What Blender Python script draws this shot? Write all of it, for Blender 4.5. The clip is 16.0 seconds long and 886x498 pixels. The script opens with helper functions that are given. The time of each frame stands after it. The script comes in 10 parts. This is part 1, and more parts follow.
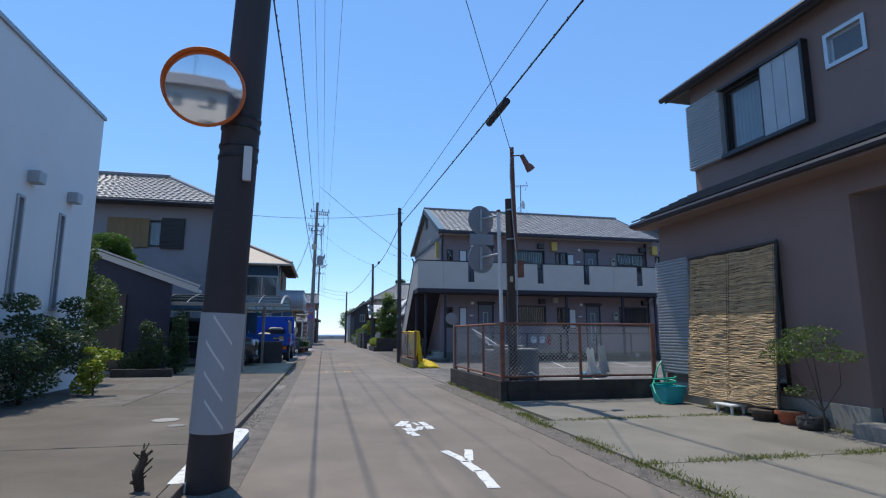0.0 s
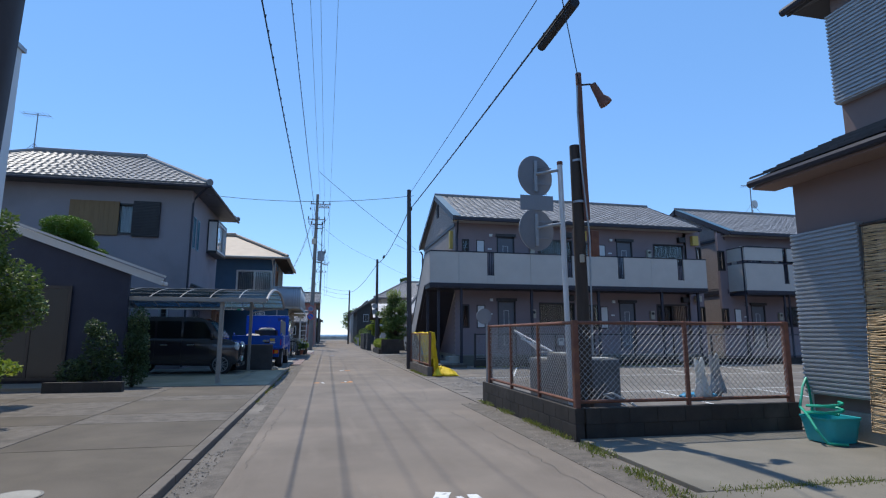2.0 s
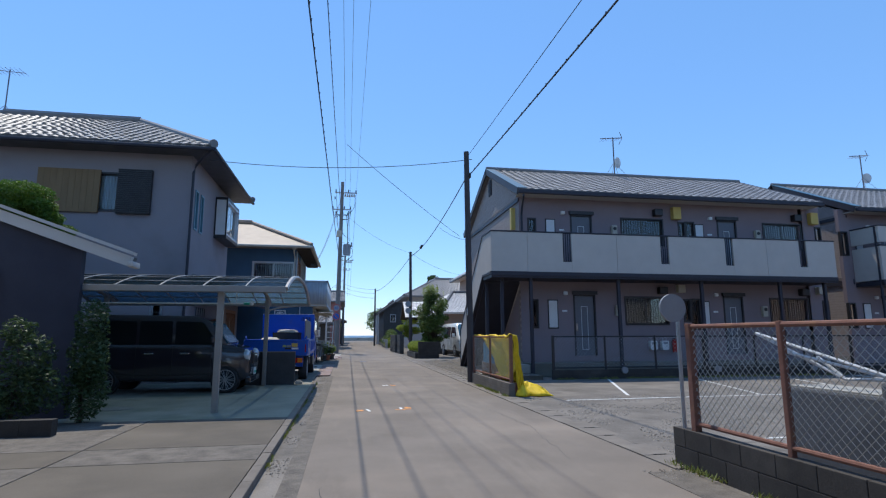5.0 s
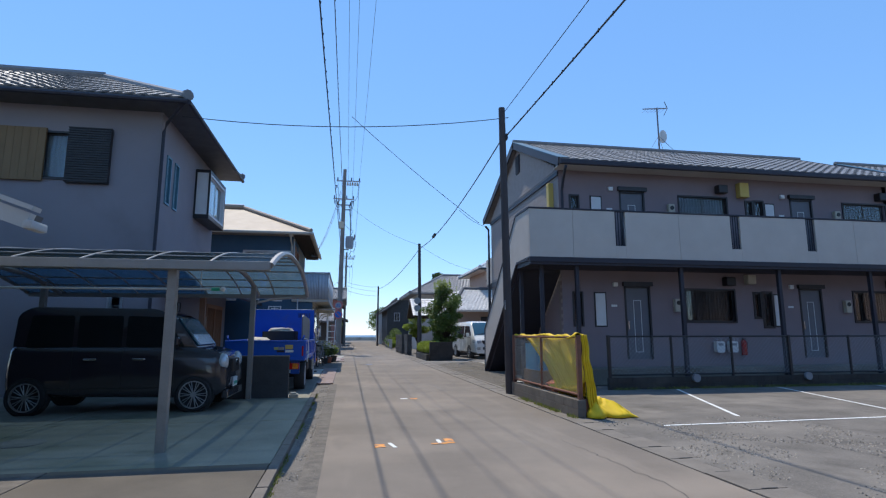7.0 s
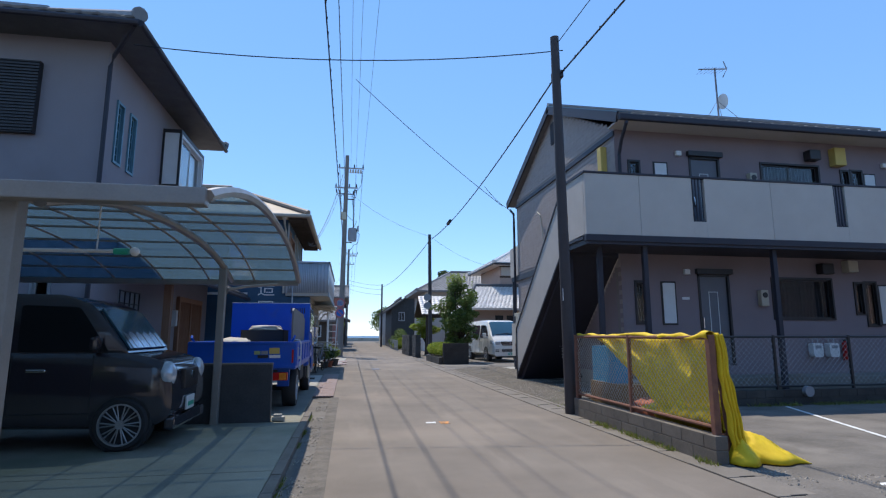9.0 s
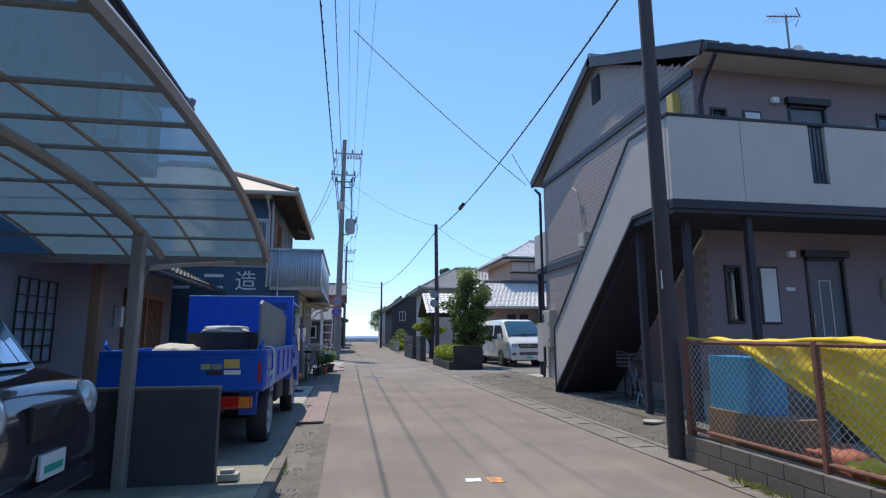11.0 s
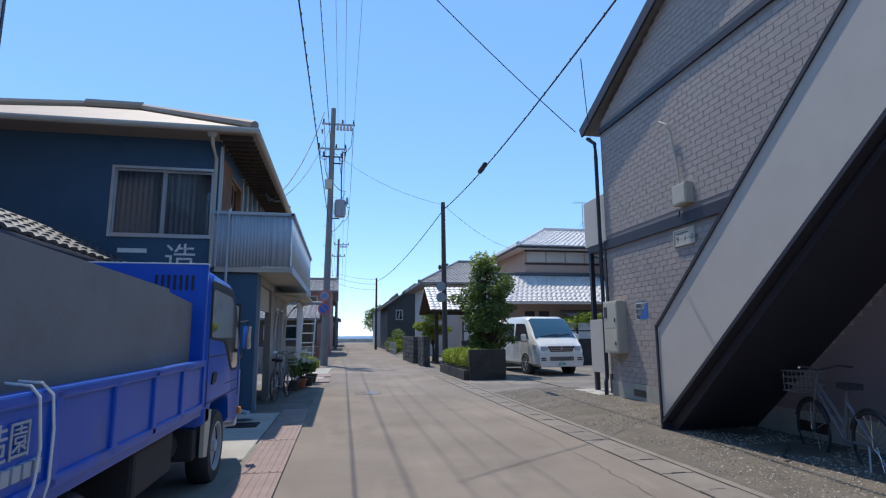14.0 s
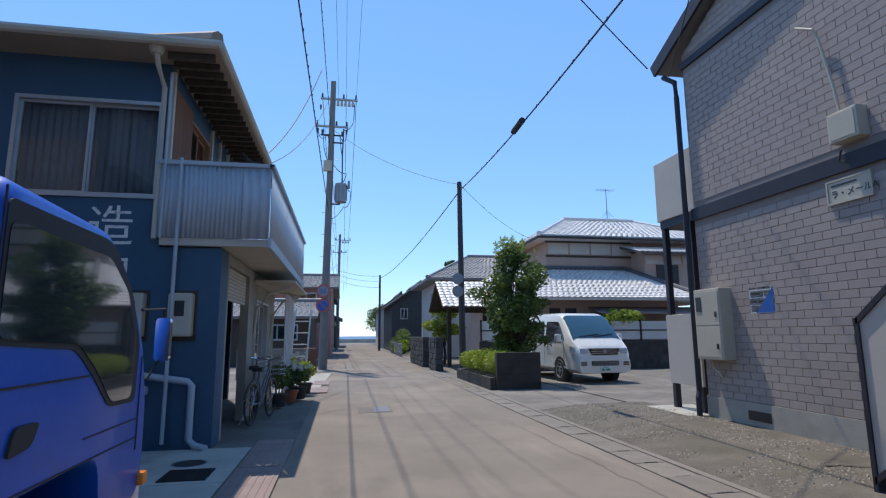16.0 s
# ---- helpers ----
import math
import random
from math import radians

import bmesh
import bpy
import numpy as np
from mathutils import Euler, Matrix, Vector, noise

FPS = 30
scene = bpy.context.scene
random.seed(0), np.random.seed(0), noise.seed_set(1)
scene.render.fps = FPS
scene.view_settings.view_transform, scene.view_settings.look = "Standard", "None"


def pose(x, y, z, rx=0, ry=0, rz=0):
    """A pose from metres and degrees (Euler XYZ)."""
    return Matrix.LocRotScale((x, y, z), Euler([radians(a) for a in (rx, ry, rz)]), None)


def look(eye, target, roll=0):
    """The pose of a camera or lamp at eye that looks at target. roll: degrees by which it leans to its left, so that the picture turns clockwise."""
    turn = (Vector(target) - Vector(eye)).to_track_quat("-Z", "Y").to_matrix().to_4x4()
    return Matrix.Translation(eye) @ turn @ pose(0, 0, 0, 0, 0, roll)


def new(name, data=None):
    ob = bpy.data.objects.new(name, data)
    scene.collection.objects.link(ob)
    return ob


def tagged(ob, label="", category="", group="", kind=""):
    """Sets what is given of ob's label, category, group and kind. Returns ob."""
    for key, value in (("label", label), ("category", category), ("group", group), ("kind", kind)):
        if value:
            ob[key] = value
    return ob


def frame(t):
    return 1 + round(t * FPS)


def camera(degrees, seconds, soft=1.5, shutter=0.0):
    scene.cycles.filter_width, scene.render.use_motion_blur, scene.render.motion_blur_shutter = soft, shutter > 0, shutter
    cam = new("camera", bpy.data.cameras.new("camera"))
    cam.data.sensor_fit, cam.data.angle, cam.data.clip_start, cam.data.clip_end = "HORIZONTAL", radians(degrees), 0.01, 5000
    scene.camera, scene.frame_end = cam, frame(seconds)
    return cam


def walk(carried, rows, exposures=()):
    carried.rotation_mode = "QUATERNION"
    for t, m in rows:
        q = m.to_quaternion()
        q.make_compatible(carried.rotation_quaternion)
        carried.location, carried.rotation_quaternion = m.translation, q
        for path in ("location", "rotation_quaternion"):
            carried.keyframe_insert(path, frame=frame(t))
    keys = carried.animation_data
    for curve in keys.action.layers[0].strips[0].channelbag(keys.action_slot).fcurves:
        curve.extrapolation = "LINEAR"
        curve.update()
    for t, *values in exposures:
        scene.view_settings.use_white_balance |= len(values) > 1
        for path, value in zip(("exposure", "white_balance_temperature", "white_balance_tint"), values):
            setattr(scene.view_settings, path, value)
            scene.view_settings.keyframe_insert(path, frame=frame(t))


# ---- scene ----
cam = camera(78.7, 16.0, soft=1.2)
METRES, EYE, TILT, LEAN, TURN = 25.7, 1.22, -0.5, 0.0, -12.5
ROWS = [
    (0.0, 0.0, 0.0, 0.0, -0.03, 9.48, -0.16),
    (0.5, -0.0043, 0.0319, 0.0015, -0.07, 9.46, -0.02),
    (1.0, -0.0094, 0.0635, 0.0029, 0.02, 9.48, -0.16),
    (1.5, -0.0129, 0.0967, 0.0024, 0.03, 9.46, 0.07),
    (2.0, -0.0199, 0.1279, 0.0031, 0.31, 9.48, -0.1),
    (2.5, -0.0275, 0.1599, 0.0034, 0.41, 9.48, -0.03),
    (3.0, -0.0399, 0.1901, 0.0047, 1.04, 9.49, -0.2),
    (3.5, -0.0491, 0.2202, 0.0055, 1.51, 9.56, 0.0),
    (4.0, -0.0611, 0.2494, 0.007, 2.26, 9.51, -0.06),
    (6.5, -0.1006, 0.399, 0.008, 2.54, 9.56, 0.15),
    (7.0, -0.1106, 0.43, 0.0083, 2.51, 9.49, 0.09),
    (7.5, -0.1161, 0.4606, 0.0078, 2.56, 9.52, 0.09),
    (8.0, -0.1243, 0.4918, 0.0082, 2.62, 9.51, 0.08),
    (8.5, -0.1312, 0.5214, 0.0084, 2.69, 9.59, 0.02),
    (9.0, -0.1398, 0.5524, 0.0087, 2.69, 9.56, 0.06),
    (11.5, -0.1695, 0.7017, 0.0124, 2.37, 9.56, 0.24),
    (12.0, -0.1744, 0.7325, 0.0122, 2.13, 9.54, 0.37),
    (12.5, -0.1802, 0.7627, 0.0134, 2.14, 9.5, 0.25),
    (13.0, -0.1844, 0.7939, 0.0139, 2.05, 9.51, 0.4),
    (13.5, -0.1905, 0.8236, 0.0148, 2.02, 9.5, 0.2),
    (14.0, -0.1955, 0.8539, 0.0151, 1.94, 9.54, 0.33),
    (14.5, -0.2032, 0.8835, 0.0158, 2.01, 9.49, 0.17),
    (15.0, -0.2084, 0.9134, 0.0156, 1.96, 9.52, 0.28),
    (15.5, -0.2159, 0.9426, 0.0171, 2.16, 9.51, 0.17),
    (16.0, -0.2202, 0.9726, 0.0161, 2.13, 9.56, 0.35),
]
walk(cam, [(t, pose(0, 0, EYE, TILT, LEAN, TURN) @ pose(METRES * x, METRES * y, METRES * z, 90 + pitch, roll, yaw)) for t, x, y, z, yaw, pitch, roll in ROWS],
     exposures=((0.0, 0.18, 6200, 9), (1.0, 0.12, 6180, 9), (2.0, 0.19, 6200, 9), (3.0, 0.16, 6150, 9), (4.0, 0.19, 6150, 9), (7.0, 0.28, 6280, 9), (9.0, 0.36, 6330, 10), (12.0, 0.47, 6420, 10), (14.5, 0.38, 6300, 10), (16.0, 0.34, 6300, 10)))

# ---- sky and sun ----
SUN = Vector((-0.14, 0.42, 1.0)).normalized()
world = bpy.data.worlds.new("sky")
scene.world = world
world.use_nodes = True
wn = world.node_tree.nodes
sky = wn.new("ShaderNodeTexSky")
sky.sky_type = "NISHITA"
sky.sun_disc = False
sky.sun_elevation = math.asin(SUN.z)
sky.sun_rotation = math.atan2(SUN.x, SUN.y)
sky.air_density, sky.dust_density, sky.ozone_density = 1.0, 0.0, 4.0
wn["Background"].inputs["Strength"].default_value = 0.156
tone = wn.new("ShaderNodeHueSaturation")
tone.inputs["Saturation"].default_value = 1.05
world.node_tree.links.new(sky.outputs[0], tone.inputs["Color"])
even = wn.new("ShaderNodeMix")
even.data_type = "RGBA"
even.inputs[0].default_value = 0.42
even.inputs[7].default_value = (1.15, 2.7, 5.6, 1)
world.node_tree.links.new(tone.outputs[0], even.inputs[6])
world.node_tree.links.new(even.outputs[2], wn["Background"].inputs[0])
sun_data = bpy.data.lights.new("sun", "SUN")
sun_data.energy, sun_data.angle, sun_data.color = 3.45, radians(0.5), (1.0, 0.91, 0.78)
sun_ob = new("sun", sun_data)
sun_ob.matrix_basis = Matrix.Translation((0, 0, 60)) @ SUN.to_track_quat("Z", "Y").to_matrix().to_4x4()
scene.view_settings.exposure = 0.0

# ---- materials ----
def mat(name, c1, c2=None, rough=0.7, metal=0.0, scale=3.0, fine=60.0, bump=0.15, dist=0.004, var=0.0, trans=0.0, spec=0.5,
        stain=None, stretch=None, island=False, coat=0.0):
    """A surface: two colours mixed by coarse and fine noise, with relief; var: change from piece to piece."""
    m = bpy.data.materials.new(name)
    m.use_nodes = True
    t = m.node_tree
    n, ln = t.nodes, t.links
    b = n["Principled BSDF"]
    c2 = c2 or tuple(v * 0.8 for v in c1)
    tc = n.new("ShaderNodeTexCoord")
    src = tc.outputs["Object"]
    if stretch:
        mp = n.new("ShaderNodeMapping")
        mp.inputs["Scale"].default_value = stretch
        ln.new(src, mp.inputs[0])
        src = mp.outputs[0]
    a = n.new("ShaderNodeTexNoise")
    a.inputs["Scale"].default_value, a.inputs["Detail"].default_value, a.inputs["Roughness"].default_value = scale, 6, 0.6
    f = n.new("ShaderNodeTexNoise")
    f.inputs["Scale"].default_value, f.inputs["Detail"].default_value = fine, 3
    ln.new(src, a.inputs[0])
    ln.new(src, f.inputs[0])
    add = n.new("ShaderNodeMath")
    add.operation = "MULTIPLY_ADD"
    ln.new(f.outputs[0], add.inputs[0])
    add.inputs[1].default_value = 0.55
    ln.new(a.outputs[0], add.inputs[2])
    rng = n.new("ShaderNodeMapRange")
    rng.inputs[1].default_value, rng.inputs[2].default_value = 0.5, 1.05
    ln.new(add.outputs[0], rng.inputs[0])
    mix = n.new("ShaderNodeMix")
    mix.data_type = "RGBA"
    mix.inputs[6].default_value, mix.inputs[7].default_value = (*c1, 1), (*c2, 1)
    ln.new(rng.outputs[0], mix.inputs[0])
    col = mix.outputs[2]
    if stain:
        s = n.new("ShaderNodeTexNoise")
        s.inputs["Scale"].default_value, s.inputs["Detail"].default_value = stain[1], 5
        ln.new(src, s.inputs[0])
        sr = n.new("ShaderNodeMapRange")
        sr.inputs[1].default_value, sr.inputs[2].default_value = stain[2], stain[2] + 0.16
        sr.inputs[4].default_value = stain[3]
        ln.new(s.outputs[0], sr.inputs[0])
        mx = n.new("ShaderNodeMix")
        mx.data_type = "RGBA"
        ln.new(sr.outputs[0], mx.inputs[0])
        ln.new(col, mx.inputs[6])
        mx.inputs[7].default_value = (*stain[0], 1)
        col = mx.outputs[2]
    if var:
        if island:
            ge = n.new("ShaderNodeNewGeometry")
            rnd = ge.outputs["Random Per Island"]
        else:
            rnd = n.new("ShaderNodeObjectInfo").outputs["Random"]
        vr = n.new("ShaderNodeMapRange")
        vr.inputs[3].default_value, vr.inputs[4].default_value = 1 - var, 1 + var
        ln.new(rnd, vr.inputs[0])
        hs = n.new("ShaderNodeHueSaturation")
        ln.new(vr.outputs[0], hs.inputs["Value"])
        ln.new(col, hs.inputs["Color"])
        col = hs.outputs[0]
    ln.new(col, b.inputs["Base Color"])
    b.inputs["Metallic"].default_value = metal
    b.inputs["Specular IOR Level"].default_value = spec
    b.inputs["Transmission Weight"].default_value = trans
    b.inputs["Coat Weight"].default_value = coat
    rr = n.new("ShaderNodeMapRange")
    rr.inputs[3].default_value, rr.inputs[4].default_value = max(rough - 0.08, 0.02), min(rough + 0.1, 1)
    ln.new(a.outputs[0], rr.inputs[0])
    ln.new(rr.outputs[0], b.inputs["Roughness"])
    if bump:
        bp = n.new("ShaderNodeBump")
        bp.inputs["Strength"].default_value, bp.inputs["Distance"].default_value = bump, dist
        ln.new(add.outputs[0], bp.inputs["Height"])
        ln.new(bp.outputs[0], b.inputs["Normal"])
    return m


def glass_mat(name, tint=(0.9, 0.95, 0.95), rough=0.02):
    m = bpy.data.materials.new(name)
    m.use_nodes = True
    b = m.node_tree.nodes["Principled BSDF"]
    b.inputs["Base Color"].default_value = (*tint, 1)
    b.inputs["Transmission Weight"].default_value = 1.0
    b.inputs["Roughness"].default_value = rough
    b.inputs["IOR"].default_value = 1.45
    return m


def leaf_mat(name, c1, c2, var=0.35):
    m = bpy.data.materials.new(name)
    m.use_nodes = True
    t = m.node_tree
    n, ln = t.nodes, t.links
    b = n["Principled BSDF"]
    ge = n.new("ShaderNodeNewGeometry")
    mix = n.new("ShaderNodeMix")
    mix.data_type = "RGBA"
    mix.inputs[6].default_value, mix.inputs[7].default_value = (*c1, 1), (*c2, 1)
    ln.new(ge.outputs["Random Per Island"], mix.inputs[0])
    ln.new(mix.outputs[2], b.inputs["Base Color"])
    b.inputs["Roughness"].default_value = 0.5
    tr = n.new("ShaderNodeBsdfTranslucent")
    ln.new(mix.outputs[2], tr.inputs[0])
    ms = n.new("ShaderNodeMixShader")
    ms.inputs[0].default_value = 0.35
    ln.new(b.outputs[0], ms.inputs[1])
    ln.new(tr.outputs[0], ms.inputs[2])
    ln.new(ms.outputs[0], n["Material Output"].inputs[0])
    return m


ASPHALT = mat("asphalt", (0.215, 0.18, 0.146), (0.145, 0.121, 0.098), 0.9, scale=0.8, fine=90, bump=0.5, dist=0.006,
              stain=((0.265, 0.217, 0.172), 0.35, 0.52, 0.7))


def streaks(m, c, scale, lo, amount):
    """Worn streaks of another colour, drawn out along the street, over a surface."""
    t = m.node_tree
    n, ln = t.nodes, t.links
    b = n["Principled BSDF"]
    old = b.inputs["Base Color"].links[0].from_socket
    tc, mp, ns, rg, mx = (n.new(k) for k in ("ShaderNodeTexCoord", "ShaderNodeMapping", "ShaderNodeTexNoise", "ShaderNodeMapRange", "ShaderNodeMix"))
    mp.inputs["Scale"].default_value = scale
    ns.inputs["Scale"].default_value, ns.inputs["Detail"].default_value, ns.inputs["Roughness"].default_value = 1.0, 8, 0.62
    rg.inputs[1].default_value, rg.inputs[2].default_value, rg.inputs[4].default_value = lo, lo + 0.14, amount
    mx.data_type = "RGBA"
    mx.inputs[7].default_value = (*c, 1)
    ln.new(tc.outputs["Object"], mp.inputs[0])
    ln.new(mp.outputs[0], ns.inputs[0])
    ln.new(ns.outputs[0], rg.inputs[0])
    ln.new(rg.outputs[0], mx.inputs[0])
    ln.new(old, mx.inputs[6])
    ln.new(mx.outputs[2], b.inputs["Base Color"])


streaks(ASPHALT, (0.29, 0.245, 0.20), (2.2, 0.3, 1), 0.54, 0.28)
streaks(ASPHALT, (0.105, 0.088, 0.072), (1.4, 0.5, 1), 0.58, 0.4)
streaks(ASPHALT, (0.33, 0.29, 0.24), (80, 80, 1), 0.58, 0.6)
ASPHALT_OLD = mat("old_asphalt", (0.19, 0.168, 0.145), (0.095, 0.085, 0.073), 0.92, scale=1.6, fine=45, bump=0.8, dist=0.012,
                  stain=((0.25, 0.222, 0.19), 0.5, 0.5, 0.7))
streaks(ASPHALT_OLD, (0.34, 0.30, 0.25), (55, 55, 1), 0.58, 0.7)
streaks(ASPHALT_OLD, (0.075, 0.066, 0.055), (1.1, 0.9, 1), 0.55, 0.6)
TAR = mat("tar", (0.045, 0.045, 0.047), (0.03, 0.03, 0.03), 0.75, scale=4, bump=0.2)
CONCRETE = mat("concrete", (0.235, 0.215, 0.175), (0.155, 0.143, 0.118), 0.88, scale=1.2, fine=70, bump=0.3, dist=0.004, var=0.06,
               stain=((0.13, 0.12, 0.095), 0.45, 0.54, 0.75))
CONCRETE_BROWN = mat("brown_weathered_concrete", (0.135, 0.113, 0.086), (0.082, 0.069, 0.054), 0.9, scale=1.4, fine=70, bump=0.4, dist=0.005, var=0.08,
                     stain=((0.19, 0.162, 0.128), 0.7, 0.54, 0.6))
CONCRETE_PALE = mat("pale_concrete", (0.42, 0.40, 0.35), (0.29, 0.275, 0.24), 0.85, scale=1.6, fine=60, bump=0.3, var=0.08,
                    stain=((0.2, 0.19, 0.16), 1.1, 0.56, 0.7))
GRAVEL = mat("exposed_aggregate", (0.185, 0.16, 0.132), (0.075, 0.066, 0.056), 0.9, scale=5, fine=55, bump=1.0, dist=0.012)
BLOCK_DARK = mat("dark_block", (0.062, 0.054, 0.047), (0.035, 0.031, 0.028), 0.9, scale=3, fine=50, bump=0.5, dist=0.006, var=0.12,
                 stain=((0.12, 0.105, 0.088), 1.4, 0.58, 0.55))
BLOCK_BROWN = mat("brown_grey_block", (0.18, 0.155, 0.13), (0.12, 0.104, 0.088), 0.9, scale=3, fine=50, bump=0.5, var=0.1)
BLOCK = mat("grey_block", (0.26, 0.25, 0.225), (0.15, 0.145, 0.13), 0.9, scale=3, fine=50, bump=0.4, var=0.12)
SEA = mat("sea", (0.02, 0.075, 0.16), (0.03, 0.10, 0.20), 0.35, scale=0.05, fine=1.0, bump=0.4, dist=0.3)
SOIL = mat("soil", (0.10, 0.078, 0.055), (0.055, 0.043, 0.03), 0.95, scale=6, bump=1.0, dist=0.02)
WHITE_LINE = mat("worn_white_paint", (0.78, 0.78, 0.76), (0.62, 0.62, 0.6), 0.75, scale=9, fine=120, bump=0.2,
                 stain=((0.2, 0.195, 0.185), 14, 0.56, 0.9))
ORANGE_LINE = mat("orange_spray_paint", (0.80, 0.30, 0.04), (0.65, 0.3, 0.1), 0.8, scale=12, stain=((0.19, 0.16, 0.13), 14, 0.44, 0.92))
WHITE_WALL = mat("white_stucco", (0.74, 0.74, 0.73), (0.68, 0.68, 0.67), 0.85, scale=0.8, fine=140, bump=0.25)
BROWN_WALL = mat("brown_stucco", (0.26, 0.182, 0.158), (0.217, 0.15, 0.13), 0.9, scale=0.9, fine=160, bump=0.5, dist=0.003)
GREY_WALL = mat("grey_stucco", (0.295, 0.263, 0.276), (0.255, 0.228, 0.24), 0.9, scale=0.8, fine=160, bump=0.4, dist=0.003,
                stain=((0.19, 0.17, 0.175), 0.6, 0.56, 0.5))
FACADE = mat("mauve_grey_siding", (0.262, 0.208, 0.218), (0.226, 0.18, 0.19), 0.8, scale=1.0, fine=100, bump=0.2)
PARAPET = mat("pale_grey_panel", (0.53, 0.487, 0.435), (0.47, 0.43, 0.385), 0.85, scale=2, fine=180, bump=0.5, dist=0.003)
BRICK = mat("embossed_brick_siding", (0.385, 0.327, 0.297), (0.322, 0.273, 0.249), 0.85, scale=5, fine=90, bump=0.35, var=0.06)
BRICK_JOINT = mat("siding_joint", (0.27, 0.23, 0.212), (0.23, 0.196, 0.18), 0.9, scale=4)
NAVY_TRIM = mat("dark_navy_metal", (0.032, 0.031, 0.041), (0.041, 0.04, 0.052), 0.5, scale=3, bump=0.05, spec=0.3)
TEAL_LIGHT = mat("pale_teal_louvre", (0.12, 0.25, 0.31), (0.09, 0.2, 0.26), 0.4, scale=4)
TEAL_TRIM = mat("faded_blue_fascia", (0.06, 0.15, 0.22), (0.05, 0.12, 0.18), 0.5, scale=4)
DARK_METAL = mat("dark_bronze_frame", (0.042, 0.039, 0.04), (0.032, 0.03, 0.031), 0.4, metal=0.3, scale=5, bump=0.05)
ALU = mat("aluminium", (0.52, 0.53, 0.54), (0.42, 0.43, 0.44), 0.38, metal=0.7, scale=6, bump=0.05)
GALV = mat("galvanised_steel", (0.45, 0.46, 0.47), (0.33, 0.34, 0.35), 0.45, metal=0.6, scale=8, bump=0.1)
SHUTTER = mat("grey_steel_shutter", (0.40, 0.41, 0.42), (0.34, 0.35, 0.36), 0.45, metal=0.2, scale=3, bump=0.05)
RUST = mat("rusty_red_steel", (0.25, 0.11, 0.075), (0.14, 0.065, 0.045), 0.8, scale=9, fine=80, bump=0.5, stain=((0.25, 0.12, 0.06), 6, 0.55, 0.8))
TILE_GREY = mat("grey_roof_tile", (0.23, 0.225, 0.225), (0.165, 0.16, 0.16), 0.5, scale=4, fine=80, bump=0.2, var=0.12, island=True)
TILE_SILVER = mat("silver_roof_tile", (0.66, 0.63, 0.6), (0.55, 0.525, 0.5), 0.4, scale=4, fine=80, bump=0.2, var=0.1, island=True)
TILE_DARK = mat("dark_slate_tile", (0.10, 0.10, 0.105), (0.07, 0.07, 0.073), 0.55, scale=4, fine=80, bump=0.3, var=0.15, island=True)
TAN_ROOF = mat("tan_metal_roof", (0.36, 0.275, 0.20), (0.30, 0.23, 0.17), 0.55, scale=2, stain=((0.3, 0.24, 0.19), 1.2, 0.56, 0.6))
BLUE_WALL = mat("faded_dark_blue_metal", (0.036, 0.095, 0.165), (0.028, 0.075, 0.13), 0.6, scale=1.5, fine=40, bump=0.15,
                stain=((0.06, 0.10, 0.13), 1.2, 0.57, 0.6))
CORRUGATED = mat("pale_blue_corrugated_metal", (0.42, 0.47, 0.52), (0.36, 0.405, 0.45), 0.55, metal=0.0, scale=2, bump=0.08,
                 stain=((0.26, 0.25, 0.24), 1.5, 0.60, 0.6))
CREAM = mat("cream_paint", (0.52, 0.48, 0.40), (0.45, 0.41, 0.34), 0.75, scale=2, bump=0.1)
# a darker cream with blotches, for the workshop's lower wall
CREAM_DARKER = mat("darker_blotched_cream_wall", (0.34, 0.315, 0.27), (0.25, 0.23, 0.195), 0.85, scale=1.5, bump=0.15, stain=((0.17, 0.155, 0.13), 1.2, 0.54, 0.7))
BEIGE_BOX = mat("beige_plastic", (0.50, 0.455, 0.36), (0.45, 0.41, 0.325), 0.55, scale=3, bump=0.05)
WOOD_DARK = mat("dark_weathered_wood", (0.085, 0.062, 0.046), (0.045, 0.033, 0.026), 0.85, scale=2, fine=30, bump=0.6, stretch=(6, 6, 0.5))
WOOD_WARM = mat("warm_brown_wood", (0.36, 0.175, 0.095), (0.25, 0.12, 0.065), 0.65, scale=2, fine=30, bump=0.3, stretch=(8, 8, 0.6))
WOOD_ORANGE = mat("orange_wood_shutter", (0.25, 0.155, 0.07), (0.2, 0.122, 0.055), 0.7, scale=2, stretch=(4, 4, 0.5))
POLE_DARK = mat("dark_brown_pole", (0.062, 0.050, 0.050), (0.046, 0.038, 0.038), 0.7, scale=2, fine=40, bump=0.2, stain=((0.06, 0.05, 0.047), 3, 0.6, 0.6))
POLE_CONC = mat("grey_concrete_pole", (0.23, 0.215, 0.20), (0.17, 0.16, 0.15), 0.85, scale=2, bump=0.2)
BAND = mat("pale_grey_wrap", (0.42, 0.44, 0.47), (0.38, 0.40, 0.43), 0.6, scale=3, bump=0.1)
WHITE_PLASTIC = mat("white_plastic", (0.76, 0.76, 0.74), (0.68, 0.68, 0.66), 0.5, scale=4, bump=0.05)
WHITE_PAINT = mat("white_painted_metal", (0.72, 0.72, 0.71), (0.62, 0.62, 0.61), 0.45, scale=4, bump=0.06)
SIGN_BACK = mat("grey_sign_back", (0.30, 0.31, 0.33), (0.25, 0.26, 0.28), 0.5, metal=0.3, scale=3, bump=0.05)
BLACK = mat("black_rubber", (0.022, 0.022, 0.024), (0.032, 0.032, 0.034), 0.75, scale=6, bump=0.1)
CABLE = mat("black_cable", (0.012, 0.012, 0.014), None, 0.6, scale=4, bump=0.0)
